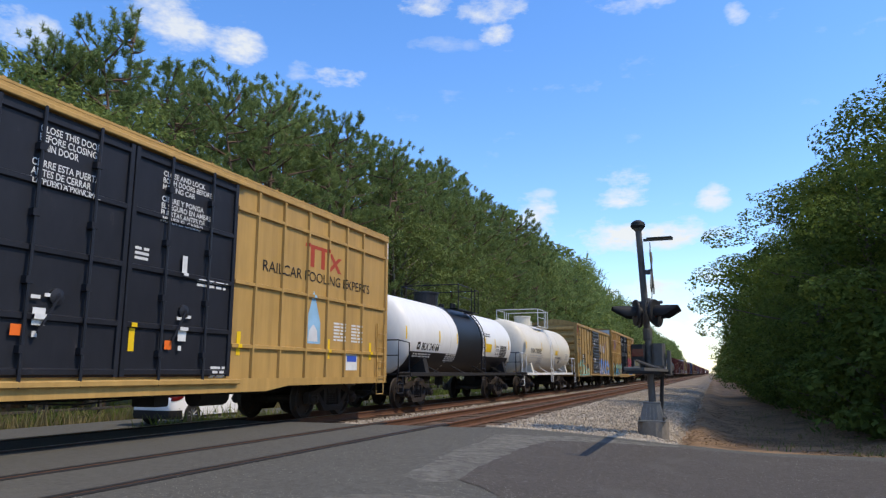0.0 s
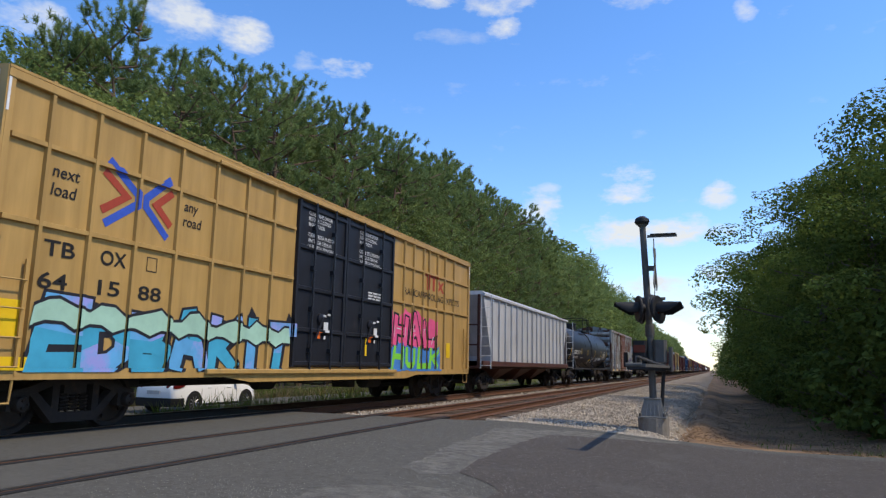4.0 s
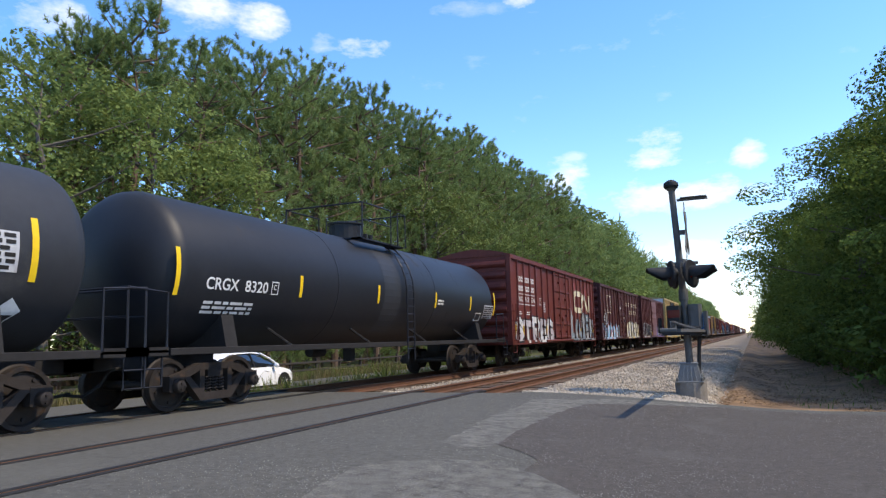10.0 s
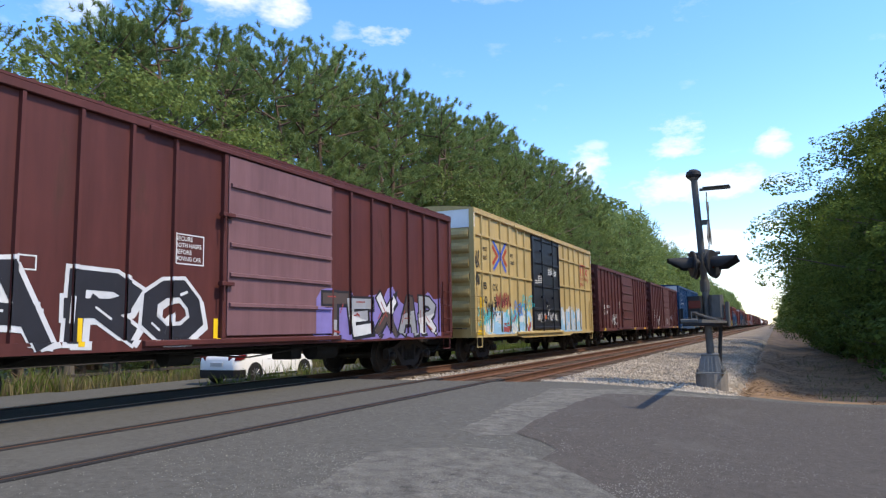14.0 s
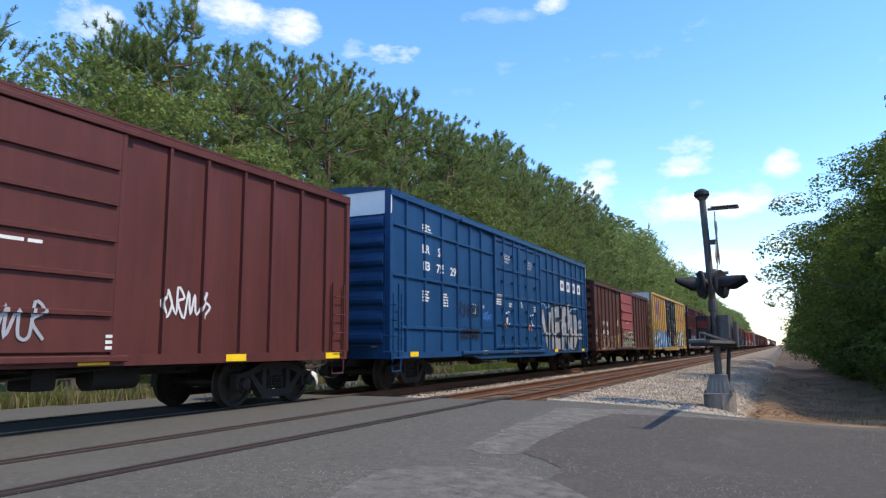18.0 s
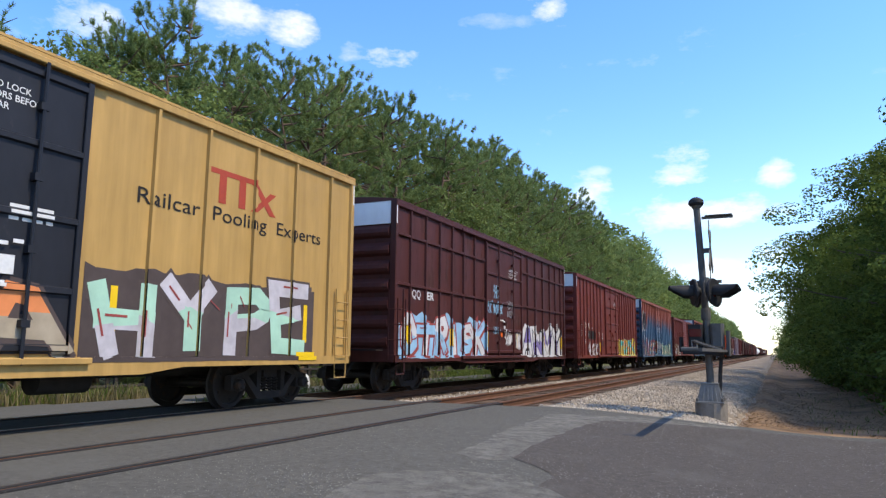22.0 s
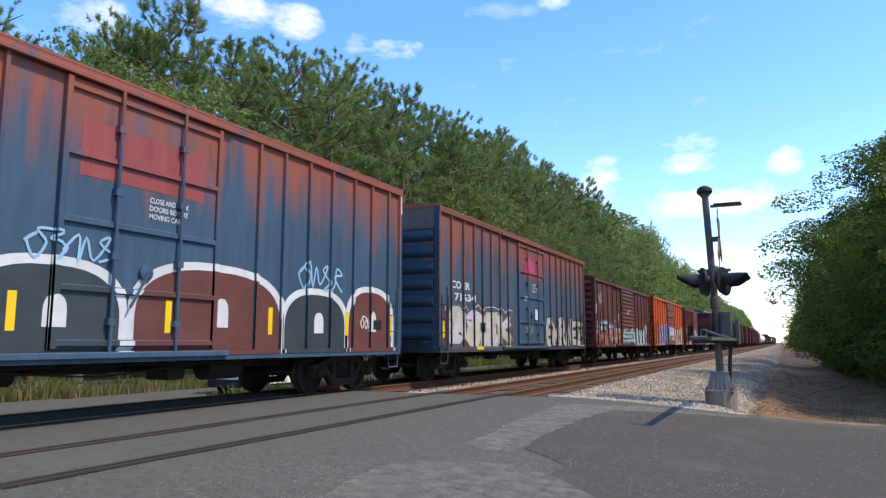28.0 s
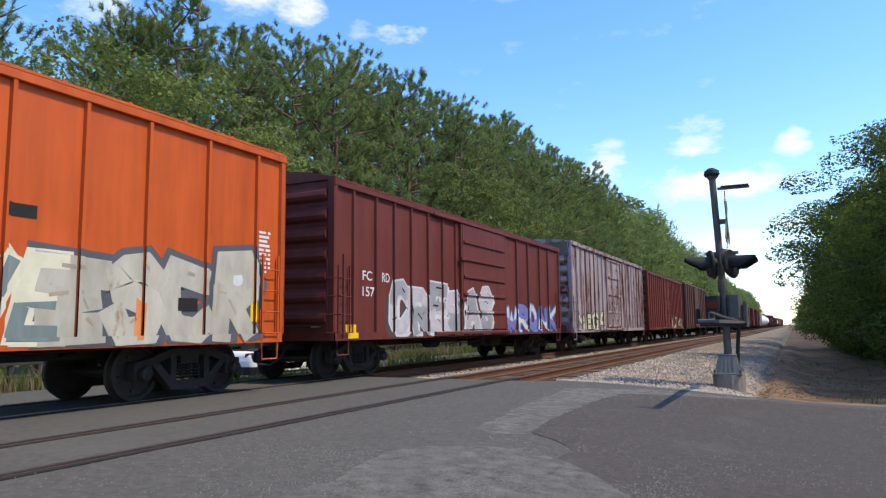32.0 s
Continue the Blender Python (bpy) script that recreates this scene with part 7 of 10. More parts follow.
def bubble(key, letters, z0, fill, line, halo, seed=1, edge=0.09, rim=0.07, curl=True):
    """Fat rounded letters that lean on one another: letters is a list of (y0, y1, top, droop)."""
    r = random.Random(seed)

    def blob(y0, y1, lo, hi, grow, pinch, lean):
        c, hw, hh, cz = (y0 + y1) / 2, (y1 - y0) / 2 + grow, (hi - lo) / 2 + grow, (lo + hi) / 2
        pts = []
        for k in range(36):
            a = 2 * math.pi * k / 36
            u, v = math.cos(a), math.sin(a)
            x = math.copysign(abs(u) ** 0.62, u)
            q = math.copysign(abs(v) ** 0.72, v)
            x *= 1 - pinch * math.exp(-(q / 0.28) ** 2)
            pts.append((c + hw * x + lean * q * hh, max(cz + hh * q, 0.90)))
        return pts
    for i, (y0, y1, top, droop) in enumerate(letters):
        pinch, lean, k = r.uniform(0.02, 0.20), r.uniform(-0.10, 0.12), 0.0012 * (i % 3)
        lo = z0 - droop
        if halo:
            put(key, Flat().poly(blob(y0, y1, lo, top, edge + rim, pinch, lean)), halo, 0.0045 + k * 0.3, "graffiti_halo")
        put(key, Flat().poly(blob(y0, y1, lo, top, edge * 0.5, pinch, lean)), line, 0.0075 + k, "graffiti_outline")
        put(key, Flat().poly(blob(y0, y1, lo, top, -edge * 0.5, pinch, lean)), fill, 0.0115 + k, "graffiti_fill")
        # counters and curls inside the letter
        c, hw, h = (y0 + y1) / 2, (y1 - y0) / 2, top - lo
        marks = [(c + hw * r.uniform(-0.25, 0.25), lo + h * r.uniform(0.58, 0.72)), (c + hw * r.uniform(-0.3, 0.3), lo + h * r.uniform(0.18, 0.34))]
        for u, v in marks[: 2 if curl else 1]:
            a0, sz = r.uniform(0, 6.28), min(hw, h * 0.5) * r.uniform(0.26, 0.40)
            arc = Flat()
            n = 10
            for q in range(n + 1):
                a = a0 + 3.9 * q / n
                th = edge * 0.55 * (1 - 0.6 * q / n)
                arc.v += [(u + (sz - th) * math.cos(a), v + (sz - th) * math.sin(a)), (u + sz * math.cos(a), v + sz * math.sin(a))]
            arc.f = [(2 * q, 2 * q + 1, 2 * q + 3, 2 * q + 2) for q in range(n)]
            put(key, arc, line, 0.0165, "graffiti_curl")


def dome(key, y0, y1, z0, z1, fill, line="g_white", w=0.13, eye=True):
    """A tall rounded bubble with a white edge."""
    def shape(a, b, lo, hi):
        c, h = (a + b) / 2, (b - a) / 2
        pts = [(a, lo), (b, lo)]
        for k in range(19):
            t = math.pi * k / 18
            pts.append((c + h * math.copysign(abs(math.cos(t)) ** 0.75, math.cos(t)), lo + (hi - lo) * (0.45 + 0.55 * math.sin(t) ** 0.9)))
        return pts
    put(key, Flat().poly(shape(y0, y1, z0, z1)), line, 0.007, "graffiti_outline")
    put(key, Flat().poly(shape(y0 + w, y1 - w, z0, z1 - w)), fill, 0.011, "graffiti_fill")
    if eye:
        c = y0 + (y1 - y0) * 0.55
        put(key, Flat().poly(shape(c - 0.20, c + 0.12, z0 + (z1 - z0) * 0.30, z0 + (z1 - z0) * 0.62)), line, 0.015, "graffiti_mark")


def cloud(key, y0, y1, z0, z1, material, seed):
    """Puffs of spray round a piece, and loose dots above it."""
    r = random.Random(seed)
    for k in range(34):
        y = y0 + (y1 - y0) * (k + r.random()) / 34
        loose = k % 4 == 0
        z = z1 + r.uniform(0.05, 0.28) if loose else z0 + (z1 - z0) * r.uniform(0.45, 1.0) - (0.25 if k > 26 else 0)
        q = r.uniform(0.04, 0.08) if loose else r.uniform(0.16, 0.34)
        put(key, Flat().poly([(y + q * math.cos(a * 0.449), z + q * math.sin(a * 0.449)) for a in range(14)]), material, 0.0028 + 0.0003 * (k % 10), "graffiti_cloud")


def mint_caps(key, y0, y1, z0, z1):
    """A running band of pale green caps with a dark edge over the heads of the letters."""
    r = random.Random(404)
    n, tops, lows = 26, [], []
    for k in range(n + 1):
        q = k / n
        y = y0 + (y1 - y0) * q
        up = (0.55 if k % 4 in (1, 2) else 0.10) + r.uniform(-0.12, 0.25)
        tops.append((y + r.uniform(-0.06, 0.06), z0 + (z1 - z0) * (0.35 + 0.65 * up) - 0.12 * q))
        lows.append((y + r.uniform(-0.05, 0.05), z0 - 0.12 * q - (0.10 if k % 3 == 0 else 0.0)))
    for grow, m, lift in ((0.05, "g_dark", 0.0175), (0.0, "g_mint", 0.0205)):
        fl = Flat()
        fl.v = [p for lo, hi in zip(lows, tops) for p in ((lo[0], lo[1] - grow), (hi[0], hi[1] + grow))]
        fl.f = [(2 * k, 2 * k + 2, 2 * k + 3, 2 * k + 1) for k in range(n)]
        put(key, fl, m, lift, "graffiti_cap")


def halo_line(key, y0, y1, z0, z1, material, w=0.05):
    """A ragged thin line round a whole piece."""
    r = random.Random(int(y0 * 10))
    pts = [(y0, z0)]
    n = 16
    for k in range(n + 1):
        pts.append((y0 + (y1 - y0) * k / n, z1 - abs(r.gauss(0, 0.16))))
    pts.append((y1, z0))
    put(key, stroke(pts, w), material, 0.005, "graffiti_halo")


def stroke(pts, w):
    """A bent bar of even width along a polyline."""
    fl = Flat()
    n = len(pts)
    for i, p in enumerate(pts):
        a, b = Vector(pts[max(0, i - 1)]), Vector(pts[min(n - 1, i + 1)])
        d = (b - a).normalized()
        fl.v += [(p[0] - d.y * w / 2, p[1] + d.x * w / 2), (p[0] + d.y * w / 2, p[1] - d.x * w / 2)]
    fl.f = [(2 * i, 2 * i + 1, 2 * i + 3, 2 * i + 2) for i in range(n - 1)]
    fl.up = {i: (i * 0.00022) % 0.005 for i in range(n - 1)}
    return fl


def scrawl(key, y, z, h, material, n=4, seed=3, w=None):
    """A quick hand-drawn tag: one looping line through n letters."""
    r = random.Random(seed)
    step = (w or h * 0.62 * n) / n
    th = h * 0.075 + 0.008
    knots = [(y, z + h * 0.5)]
    for i in range(n):
        a = y + i * step
        kind = r.randrange(4)
        if kind == 0:
            loop = [(0.05, 0.95), (0.15, 0.05), (0.55, 0.85), (0.75, 0.1)]
        elif kind == 1:
            loop = [(0.55, 0.95), (0.1, 0.75), (0.7, 0.35), (0.15, 0.05)]
        elif kind == 2:
            loop = [(0.1, 0.1), (0.25, 1.0), (0.75, 0.75), (0.2, 0.5), (0.8, 0.02)]
        else:
            loop = [(0.6, 0.8), (0.1, 0.5), (0.5, 0.02), (0.8, 0.5), (0.45, 0.9)]
        knots += [(a + step * (u + r.uniform(-0.08, 0.08)), z + h * (v + r.uniform(-0.08, 0.08))) for u, v in loop]
    pts = []
    for k in range(len(knots) - 1):
        p0, p1, p2, p3 = knots[max(0, k - 1)], knots[k], knots[k + 1], knots[min(len(knots) - 1, k + 2)]
        for q in range(4):
            t = q / 4
            pts.append(tuple(0.5 * (2 * b + (c - a) * t + (2 * a - 5 * b + 4 * c - d) * t * t + (3 * b - a - 3 * c + d) * t ** 3) for a, b, c, d in zip(p0, p1, p2, p3)))
    pts.append(knots[-1])
    put(key, stroke(pts, th), material, 0.013, "scrawled_tag")


def emblem(key, y0, y1, z0, z1, red="ink_red", blue="ink_blue"):
    """Two arrowed chevrons back to back, red within blue: the emblem of a car pool, as plain bars."""
    def at(pts):
        return [(y0 + (y1 - y0) * u, z0 + (z1 - z0) * v) for u, v in pts]
    w = (z1 - z0) * 0.125
    put(key, Flat().bar(at([(0.10, 0.95), (0.49, 0.57), (0.49, 0.43), (0.10, 0.05)]), w), blue, 0.005, "emblem")
    put(key, Flat().bar(at([(0.93, 0.95), (0.61, 0.57), (0.61, 0.43), (0.93, 0.05)]), w), blue, 0.006, "emblem")
    put(key, Flat().bar(at([(0.05, 0.76), (0.33, 0.50), (0.05, 0.24)]), w), red, 0.008, "emblem")
    put(key, Flat().bar(at([(0.97, 0.74), (0.76, 0.50), (0.97, 0.26)]), w), red, 0.009, "emblem")


def pool_mark(key, y, z, w, h):
    """A red wordless mark: a bar over two uprights and a slash."""
    put(key, Flat().rect(y, z + h * 0.84, y + w * 0.66, z + h).rect(y + w * 0.14, z, y + w * 0.24, z + h * 0.84).rect(y + w * 0.42, z, y + w * 0.52, z + h * 0.84)
        .poly([(y + w * 0.60, z), (y + w * 0.70, z), (y + w, z + h * 0.72), (y + w * 0.90, z + h * 0.72)]), "ink_red", 0.005, "company_mark")
    put(key, Flat().poly([(y + w * 0.62, z + h * 0.84), (y + w * 0.72, z + h * 0.84), (y + w, z), (y + w * 0.90, z)]), "ink_red", 0.006, "company_mark")


def door_cards(key, y, z, dark=False):
    """The small cards and stencils beside a lock."""
    put(key, Flat().rect(y, z, y + 0.20, z + 0.24), "ink_white", 0.050, "notice_card")
    put(key, Flat().rect(y - 0.30, z - 0.15, y - 0.14, z + 0.0), "dial_orange", 0.050, "notice_card")
    put(key, Flat().rect(y - 0.05, z + 0.36, y + 0.10, z + 0.41).rect(y + 0.16, z + 0.40, y + 0.30, z + 0.45).rect(y + 0.02, z - 0.16, y + 0.10, z - 0.08), "ink_white", 0.050, "small_print")


CLOSE_EN = ["CLOSE THIS DOOR", "BEFORE CLOSING", "MAIN DOOR"]
CLOSE_ES = ["CIERRE ESTA PUERTA", "ANTES DE CERRAR", "LA PUERTA PRINCIPAL"]
LOCK_EN = ["CLOSE AND LOCK", "BOTH DOORS BEFORE", "MOVING CAR"]
LOCK_ES = ["CIERRE Y PONGA", "EL SEGURO EN AMBAS", "PUERTAS ANTES DE", "MOVER EL CARRO"]

# yellow car with black doors, at the head of the clip
words("y1", CLOSE_EN, 7.62, 4.52, 0.105, "ink_white", width=[1.05, 0.98, 0.66], gap=1.25, bold=0.02); words("y1", CLOSE_ES, 7.54, 4.02, 0.105, "ink_white", width=[1.15, 1.0, 1.15], gap=1.25, bold=0.02)
words("y1", LOCK_EN, 10.0, 4.50, 0.095, "ink_white", width=[1.05, 1.25, 0.8], gap=1.25, bold=0.02); words("y1", LOCK_ES, 10.0, 4.06, 0.095, "ink_white", width=[1.05, 1.25, 1.1, 1.0], gap=1.25, bold=0.02)
words("y1", ["RAILCAR POOLING EXPERTS"], 13.0, 3.42, 0.24, "ink_black", width=4.85, bold=0.0)
pool_mark("y1", 14.6, 3.52, 1.7, 0.52)
put("y1", Flat().poly([(14.72, 1.75), (15.38, 1.75), (15.36, 2.25), (15.22, 2.55), (15.04, 2.98), (14.88, 2.55), (14.72, 2.25)]), "g_sky", 0.005, "sticker", "blue painted sticker")
put("y1", Flat().poly([(14.84, 1.80), (15.26, 1.80), (15.22, 2.05), (15.05, 2.2), (14.88, 2.05)]), "g_white", 0.008, "sticker")
reflectors("y1", (9.5, 12.25, 15.7, 17.9), 1.42, 0.46, 0.12)
notices("y1", [(9.5, 3.1, 0.3, 3), (11.0, 2.75, 0.8, 2), (16.0, 2.3, 0.5, 6), (16.9, 2.3, 0.5, 6), (11.5, 1.2, 0.4, 3)])
put("y1", Flat().rect(16.65, 1.15, 17.25, 1.55), "ink_white", 0.005, "notice_card"); put("y1", Flat().rect(16.7, 1.36, 17.2, 1.51), "ink_blue", 0.008, "notice_card")
door_cards("y1", 7.75, 1.72); door_cards("y1", 10.55, 1.62)
put("y1", Flat().rect(10.55, 2.75, 10.67, 3.1), "ink_white", 0.05, "notice_card")
# old yellow pool car
blocks("rb", 0.45, 3.62, (0.30,), 0.22, "ink_black"); blocks("rb", 1.15, 3.60, (0.42,), 0.40, "ink_black"); blocks("rb", 2.2, 3.62, (0.16,), 0.40, "ink_black"); blocks("rb", 3.2, 3.40, (0.14,), 0.40, "ink_black")
blocks("rb", 3.16, 3.02, (0.40,), 0.22, "ink_black"); blocks("rb", 4.28, 2.97, (0.42,), 0.2, "ink_black"); blocks("rb", 5.35, 2.97, (0.38,), 0.24, "ink_black")
put("rb", Flat().border(0.55, 3.0, 1.5, 3.4, 0.06), "ink_black", 0.005, "company_mark")
put("rb", Flat().rect(2.3, 1.78, 3.5, 2.42), "ink_black", 0.005, "number_panel"); words("rb", ["RB", "33"], 2.36, 2.36, 0.22, "ink_white", width=[0.40, 0.38], bold=0.02); words("rb", ["OX", "129"], 2.92, 2.36, 0.22, "ink_white", width=[0.40, 0.54], bold=0.02)
words("rb", ["CLOSE AND LOCK DOORS", "BEFORE MOVING CAR"], 7.15, 3.72, 0.10, "ink_white", width=[1.45, 1.2])
notices("rb", [(6.7, 3.32, 0.9, 2), (6.7, 2.2, 0.9, 4), (7.6, 1.7, 0.7, 3), (6.8, 1.25, 0.9, 2)])
emblem("rb", 12.75, 13.55, 3.14, 3.62); words("rb", ["next", "load"], 11.9, 3.56, 0.14, "ink_black"); words("rb", ["any", "road"], 14.0, 3.5, 0.14, "ink_black")
bubble("rb", [(0.35, 1.5, 1.72, 0.0), (1.3, 2.3, 1.95, 0.0), (2.1, 3.2, 1.62, 0.0), (3.0, 4.0, 1.50, 0.0), (3.9, 5.0, 1.42, 0.0)], 0.95, "g_mint", "g_teal", "g_beige", 2, edge=0.05, rim=0.03); put("rb", Flat().rect(0.8, 1.30, 1.3, 1.55).rect(2.1, 1.30, 2.8, 1.56), "old_yellow", 0.019, "repainted_panel"); scrawl("rb", 0.3, 1.0, 0.5, "g_orange", 5, 81, 4.8); scrawl("rb", 0.7, 2.35, 0.5, "g_beige", 5, 82, 1.0); scrawl("rb", 0.1, 3.75, 0.6, "g_red", 4, 83, 0.7); bubble("rb", [(9.9, 10.9, 2.15, 0.0), (10.8, 12.2, 2.22, 0.0), (12.4, 13.7, 2.18, 0.0), (13.9, 14.9, 2.1, 0.0), (14.8, 15.5, 1.85, 0.0)], 1.0, "g_blue", "g_purple", None, 84, edge=0.06, curl=False); piece("rb", "SUFE", 9.95, 14.6, 0.95, 1.80, ("g_pale", "g_lavender"), "g_dark", None, 3, second="g_white", edge=0.05); put("rb", Flat().rect(13.35, 1.30, 15.1, 1.62), "old_yellow", 0.019, "repainted_panel"); bubble("rb", [(10.3, 11.2, 3.35, 0.0), (11.5, 12.5, 3.3, 0.0), (12.3, 13.1, 3.1, 0.0)], 2.75, "g_pale", "g_pale", None, 85, edge=0.04, curl=False)
put("rb", Flat().rect(3.95, 1.40, 4.65, 1.72), "g_dark", 0.018, "painted_out_panel"); scrawl("rb", 4.2, 2.42, 0.3, "g_dark", 4, 5); scrawl("rb", 5.3, 2.3, 0.4, "g_dark", 3, 6); scrawl("rb", 10.0, 2.3, 0.5, "g_dark", 3, 7)
reflectors("rb", (0.3, 12.0), 0.95, 0.3, 0.35)
# bright graffiti car
words("F", ["next", "load"], 0.85, 3.82, 0.185, "ink_black", slant=0.12); words("F", ["any", "road"], 3.50, 3.88, 0.185, "ink_black", slant=0.12); emblem("F", 1.72, 3.2, 3.12, 4.16)
words("F", ["TB", ], 0.84, 2.74, 0.23, "ink_black", width=0.52, bold=0.02); words("F", ["OX"], 1.82, 2.74, 0.23, "ink_black", width=0.5, bold=0.02)
for q, (a, b) in zip((0.80, 1.82, 2.62), (("64", .48), ("15", .42), ("88", .5))):
    words("F", [a], q, 2.28, 0.23, "ink_black", width=b, bold=0.02)
put("F", Flat().border(2.75, 2.52, 2.98, 2.76, 0.015), "ink_black", 0.005, "plate_mark")
piece("F", "EDBAKIT", 0.75, 7.0, 0.86, 1.86, ("g_azure", "g_turq"), "g_dark", None, 4, edge=0.05, bold=0.12); mint_caps("F", 0.75, 7.0, 1.62, 2.05); piece("F", "HAL", 12.2, 15.6, 1.62, 2.55, "g_pink", "g_dark", "g_pink", 5, second="g_white"); piece("F", "HULK", 12.2, 15.9, 0.95, 1.62, "g_green", "g_blue", "g_blue", 6)
for y in (7.5, 10.0):
    words("F", CLOSE_EN, y, 4.55, 0.09, "ink_white"); words("F", CLOSE_ES, y, 4.05, 0.09, "ink_white")
pool_mark("F", 14.5, 3.50, 1.8, 0.5); words("F", ["RAILCAR POOLING EXPERTS"], 13.0, 3.40, 0.22, "ink_black", width=4.8, bold=0.0)
reflectors("F", (0.25, 16.6), 1.35, 0.5, 0.35); door_cards("F", 8.3, 1.8); door_cards("F", 10.9, 1.8); notices("F", [(10.6, 3.0, 0.8, 3)])
put("F", Flat().rect(0.32, 0.92, 0.86, 1.10), "stripe", 0.012, "notice_card"); reflectors("F", (10.5,), 1.3)
# rusty white car
words("H", ["82"], 1.55, 2.02, 0.23, "ink_black", width=0.36); words("H", ["06"], 2.48, 1.98, 0.23, "ink_black", width=0.40); words("H", ["167700"], 1.3, 1.55, 0.11, "ink_black")
piece("H", "ARSENIC", 9.9, 15.5, 0.92, 1.95, ("g_ice", "g_steel"), "g_dark", "g_purple", 7, rough=0.18, second="g_white", bold=0.12); put("H", stroke([(10.9 + 1.45 * math.cos(a * 0.26), 2.0 + 0.9 * math.sin(a * 0.26)) for a in range(12, -1, -1)], 0.05), "g_white", 0.008, "graffiti_arc"); put("H", Flat().rect(11.2, 2.85, 14.6, 3.85), "rust_door", 0.004, "bare_panel", "patch rusted through the paint")
scrawl("H", 2.4, 2.75, 0.5, "g_pale", 7, 8, 2.6); scrawl("H", 2.4, 2.25, 0.45, "g_pale", 5, 9, 1.8); put("H", Flat().rect(1.25, 1.35, 2.25, 1.66), "grey", 0.004, "number_panel"); put("H", Flat().rect(3.9, 1.20, 4.3, 1.5), "ink_white", 0.01, "notice_card"); notices("H", [(5.45, 2.7, 0.25, 8)], "ink_white"); put("H", Flat().rect(5.0, 1.9, 5.25, 2.12), "ink_black", 0.005, "plate_mark")
reflectors("H", (3.0, 5.4, 7.6, 10.2, 12.6, 14.9, 0.4), 0.89, 0.13, 0.5)
# oxide red car
blocks("CN", 0.97, 3.42, (0.22, 0.22, 0.22, -0.1, 0.22, 0.22, 0.10, -0.1, 0.22, 0.22), 0.21, "ink_white", 0.06); blocks("CN", 0.97, 3.04, (0.22, 0.22, 0.22, -0.1, 0.10, 0.22, 0.22, -0.1, 0.22, 0.22), 0.21, "ink_white", 0.06)
put("CN", Flat().rect(0.97, 2.90, 3.40, 2.93).rect(0.97, 2.48, 3.40, 2.51), "ink_white", 0.005, "lettering")
words("CN", ["CNIS"], 0.97, 2.82, 0.21, "ink_white", width=0.68, bold=0.02); words("CN", ["413"], 1.98, 2.82, 0.21, "ink_white", width=0.56, bold=0.02); words("CN", ["534"], 2.84, 2.82, 0.21, "ink_white", width=0.56, bold=0.02)
piece("CN", "STREG", 0.5, 6.4, 0.90, 1.85, ("g_white", "g_pale"), "g_dark", None, 8, second="g_silver", bold=0.11)
put("CN", stroke([(12.45, 3.42), (11.15, 3.42), (10.92, 3.32), (10.82, 3.1), (10.82, 2.82), (10.92, 2.62), (11.2, 2.53), (12.3, 2.53), (12.55, 2.62), (12.68, 2.85), (12.70, 3.02), (12.82, 3.22), (13.05, 3.30), (13.30, 3.16), (14.02, 2.62), (14.22, 2.53), (14.40, 2.66), (14.45, 2.9), (14.45, 3.42)], 0.29), "g_cream", 0.005, "company_mark")
piece("CN", "LOSER", 9.75, 15.3, 0.92, 2.08, ("g_silver", "g_steel"), "g_dark", None, 9, second="g_white", bold=0.13, edge=0.10); put("CN", Flat().poly([(9.75, 0.98), (10.35, 0.98), (10.2, 2.2), (10.02, 2.62), (9.9, 2.1)]), "g_silver", 0.0125, "graffiti_spike"); put("CN", Flat().rect(9.7, 0.88, 15.6, 1.02), "g_silver", 0.006, "graffiti_ground")
reflectors("CN", (9.92, 12.06, 15.2), 1.13, 0.46, 0.12); reflectors("CN", (0.55, 1.6, 5.2), 1.2); notices("CN", [(4.75, 2.7, 0.35, 6), (1.0, 2.2, 0.5, 2), (2.2, 2.2, 0.5, 2)]); put("CN", Flat().border(4.15, 2.55, 4.40, 2.85, 0.02), "ink_white", 0.005, "plate_mark")
put("CN", Flat().rect(10.7, 3.55, 11.3, 3.95).rect(13.3, 3.4, 14.0, 3.75), "red_door", 0.004, "repainted_panel")
# maroon car
blocks("WC", 9.72, 3.28, (0.34, -0.05, 0.08, -0.05, 0.26, -0.1, 0.26, -0.1, 0.30, -0.1, 0.30, -0.1, 0.26, -0.08, 0.08, -0.08, 0.30), 0.28, "g_cream", 0.165); blocks("WC", 10.5, 2.70, (0.28, -0.1, 0.26, -0.1, 0.30, -0.1, 0.26, -0.1, 0.28, -0.1, 0.28, -0.08, 0.24), 0.28, "g_cream", 0.185)
piece("WC", "AMOL", 10.0, 15.3, 0.95, 1.98, ("g_cream", "g_white"), "g_dark", "g_cream", 10, second="g_purple"); piece("WC", "NIQVE", 0.6, 6.2, 0.95, 1.72, ("g_sky", "g_white"), "g_red", "g_sky", 11, second="g_red")
put("WC", Flat().border(2.4, 2.6, 3.7, 3.75, 0.05), "g_cream", 0.005, "company_mark"); scrawl("WC", 0.9, 1.8, 0.9, "g_white", 4, 12, 1.1); notices("WC", [(6.55, 3.15, 0.3, 4), (6.95, 3.12, 0.6, 3), (8.2, 2.4, 0.8, 1)])
reflectors("WC", (7.4, 10.2, 12.4), 0.90, 0.10, 0.42); reflectors("WC", (0.3, 15.35), 1.2)
put("WC", Flat().border(13.95, 1.25, 14.3, 1.62, 0.03).rect(13.98, 1.3, 14.27, 1.58), "ink_black", 0.018, "plate_mark")
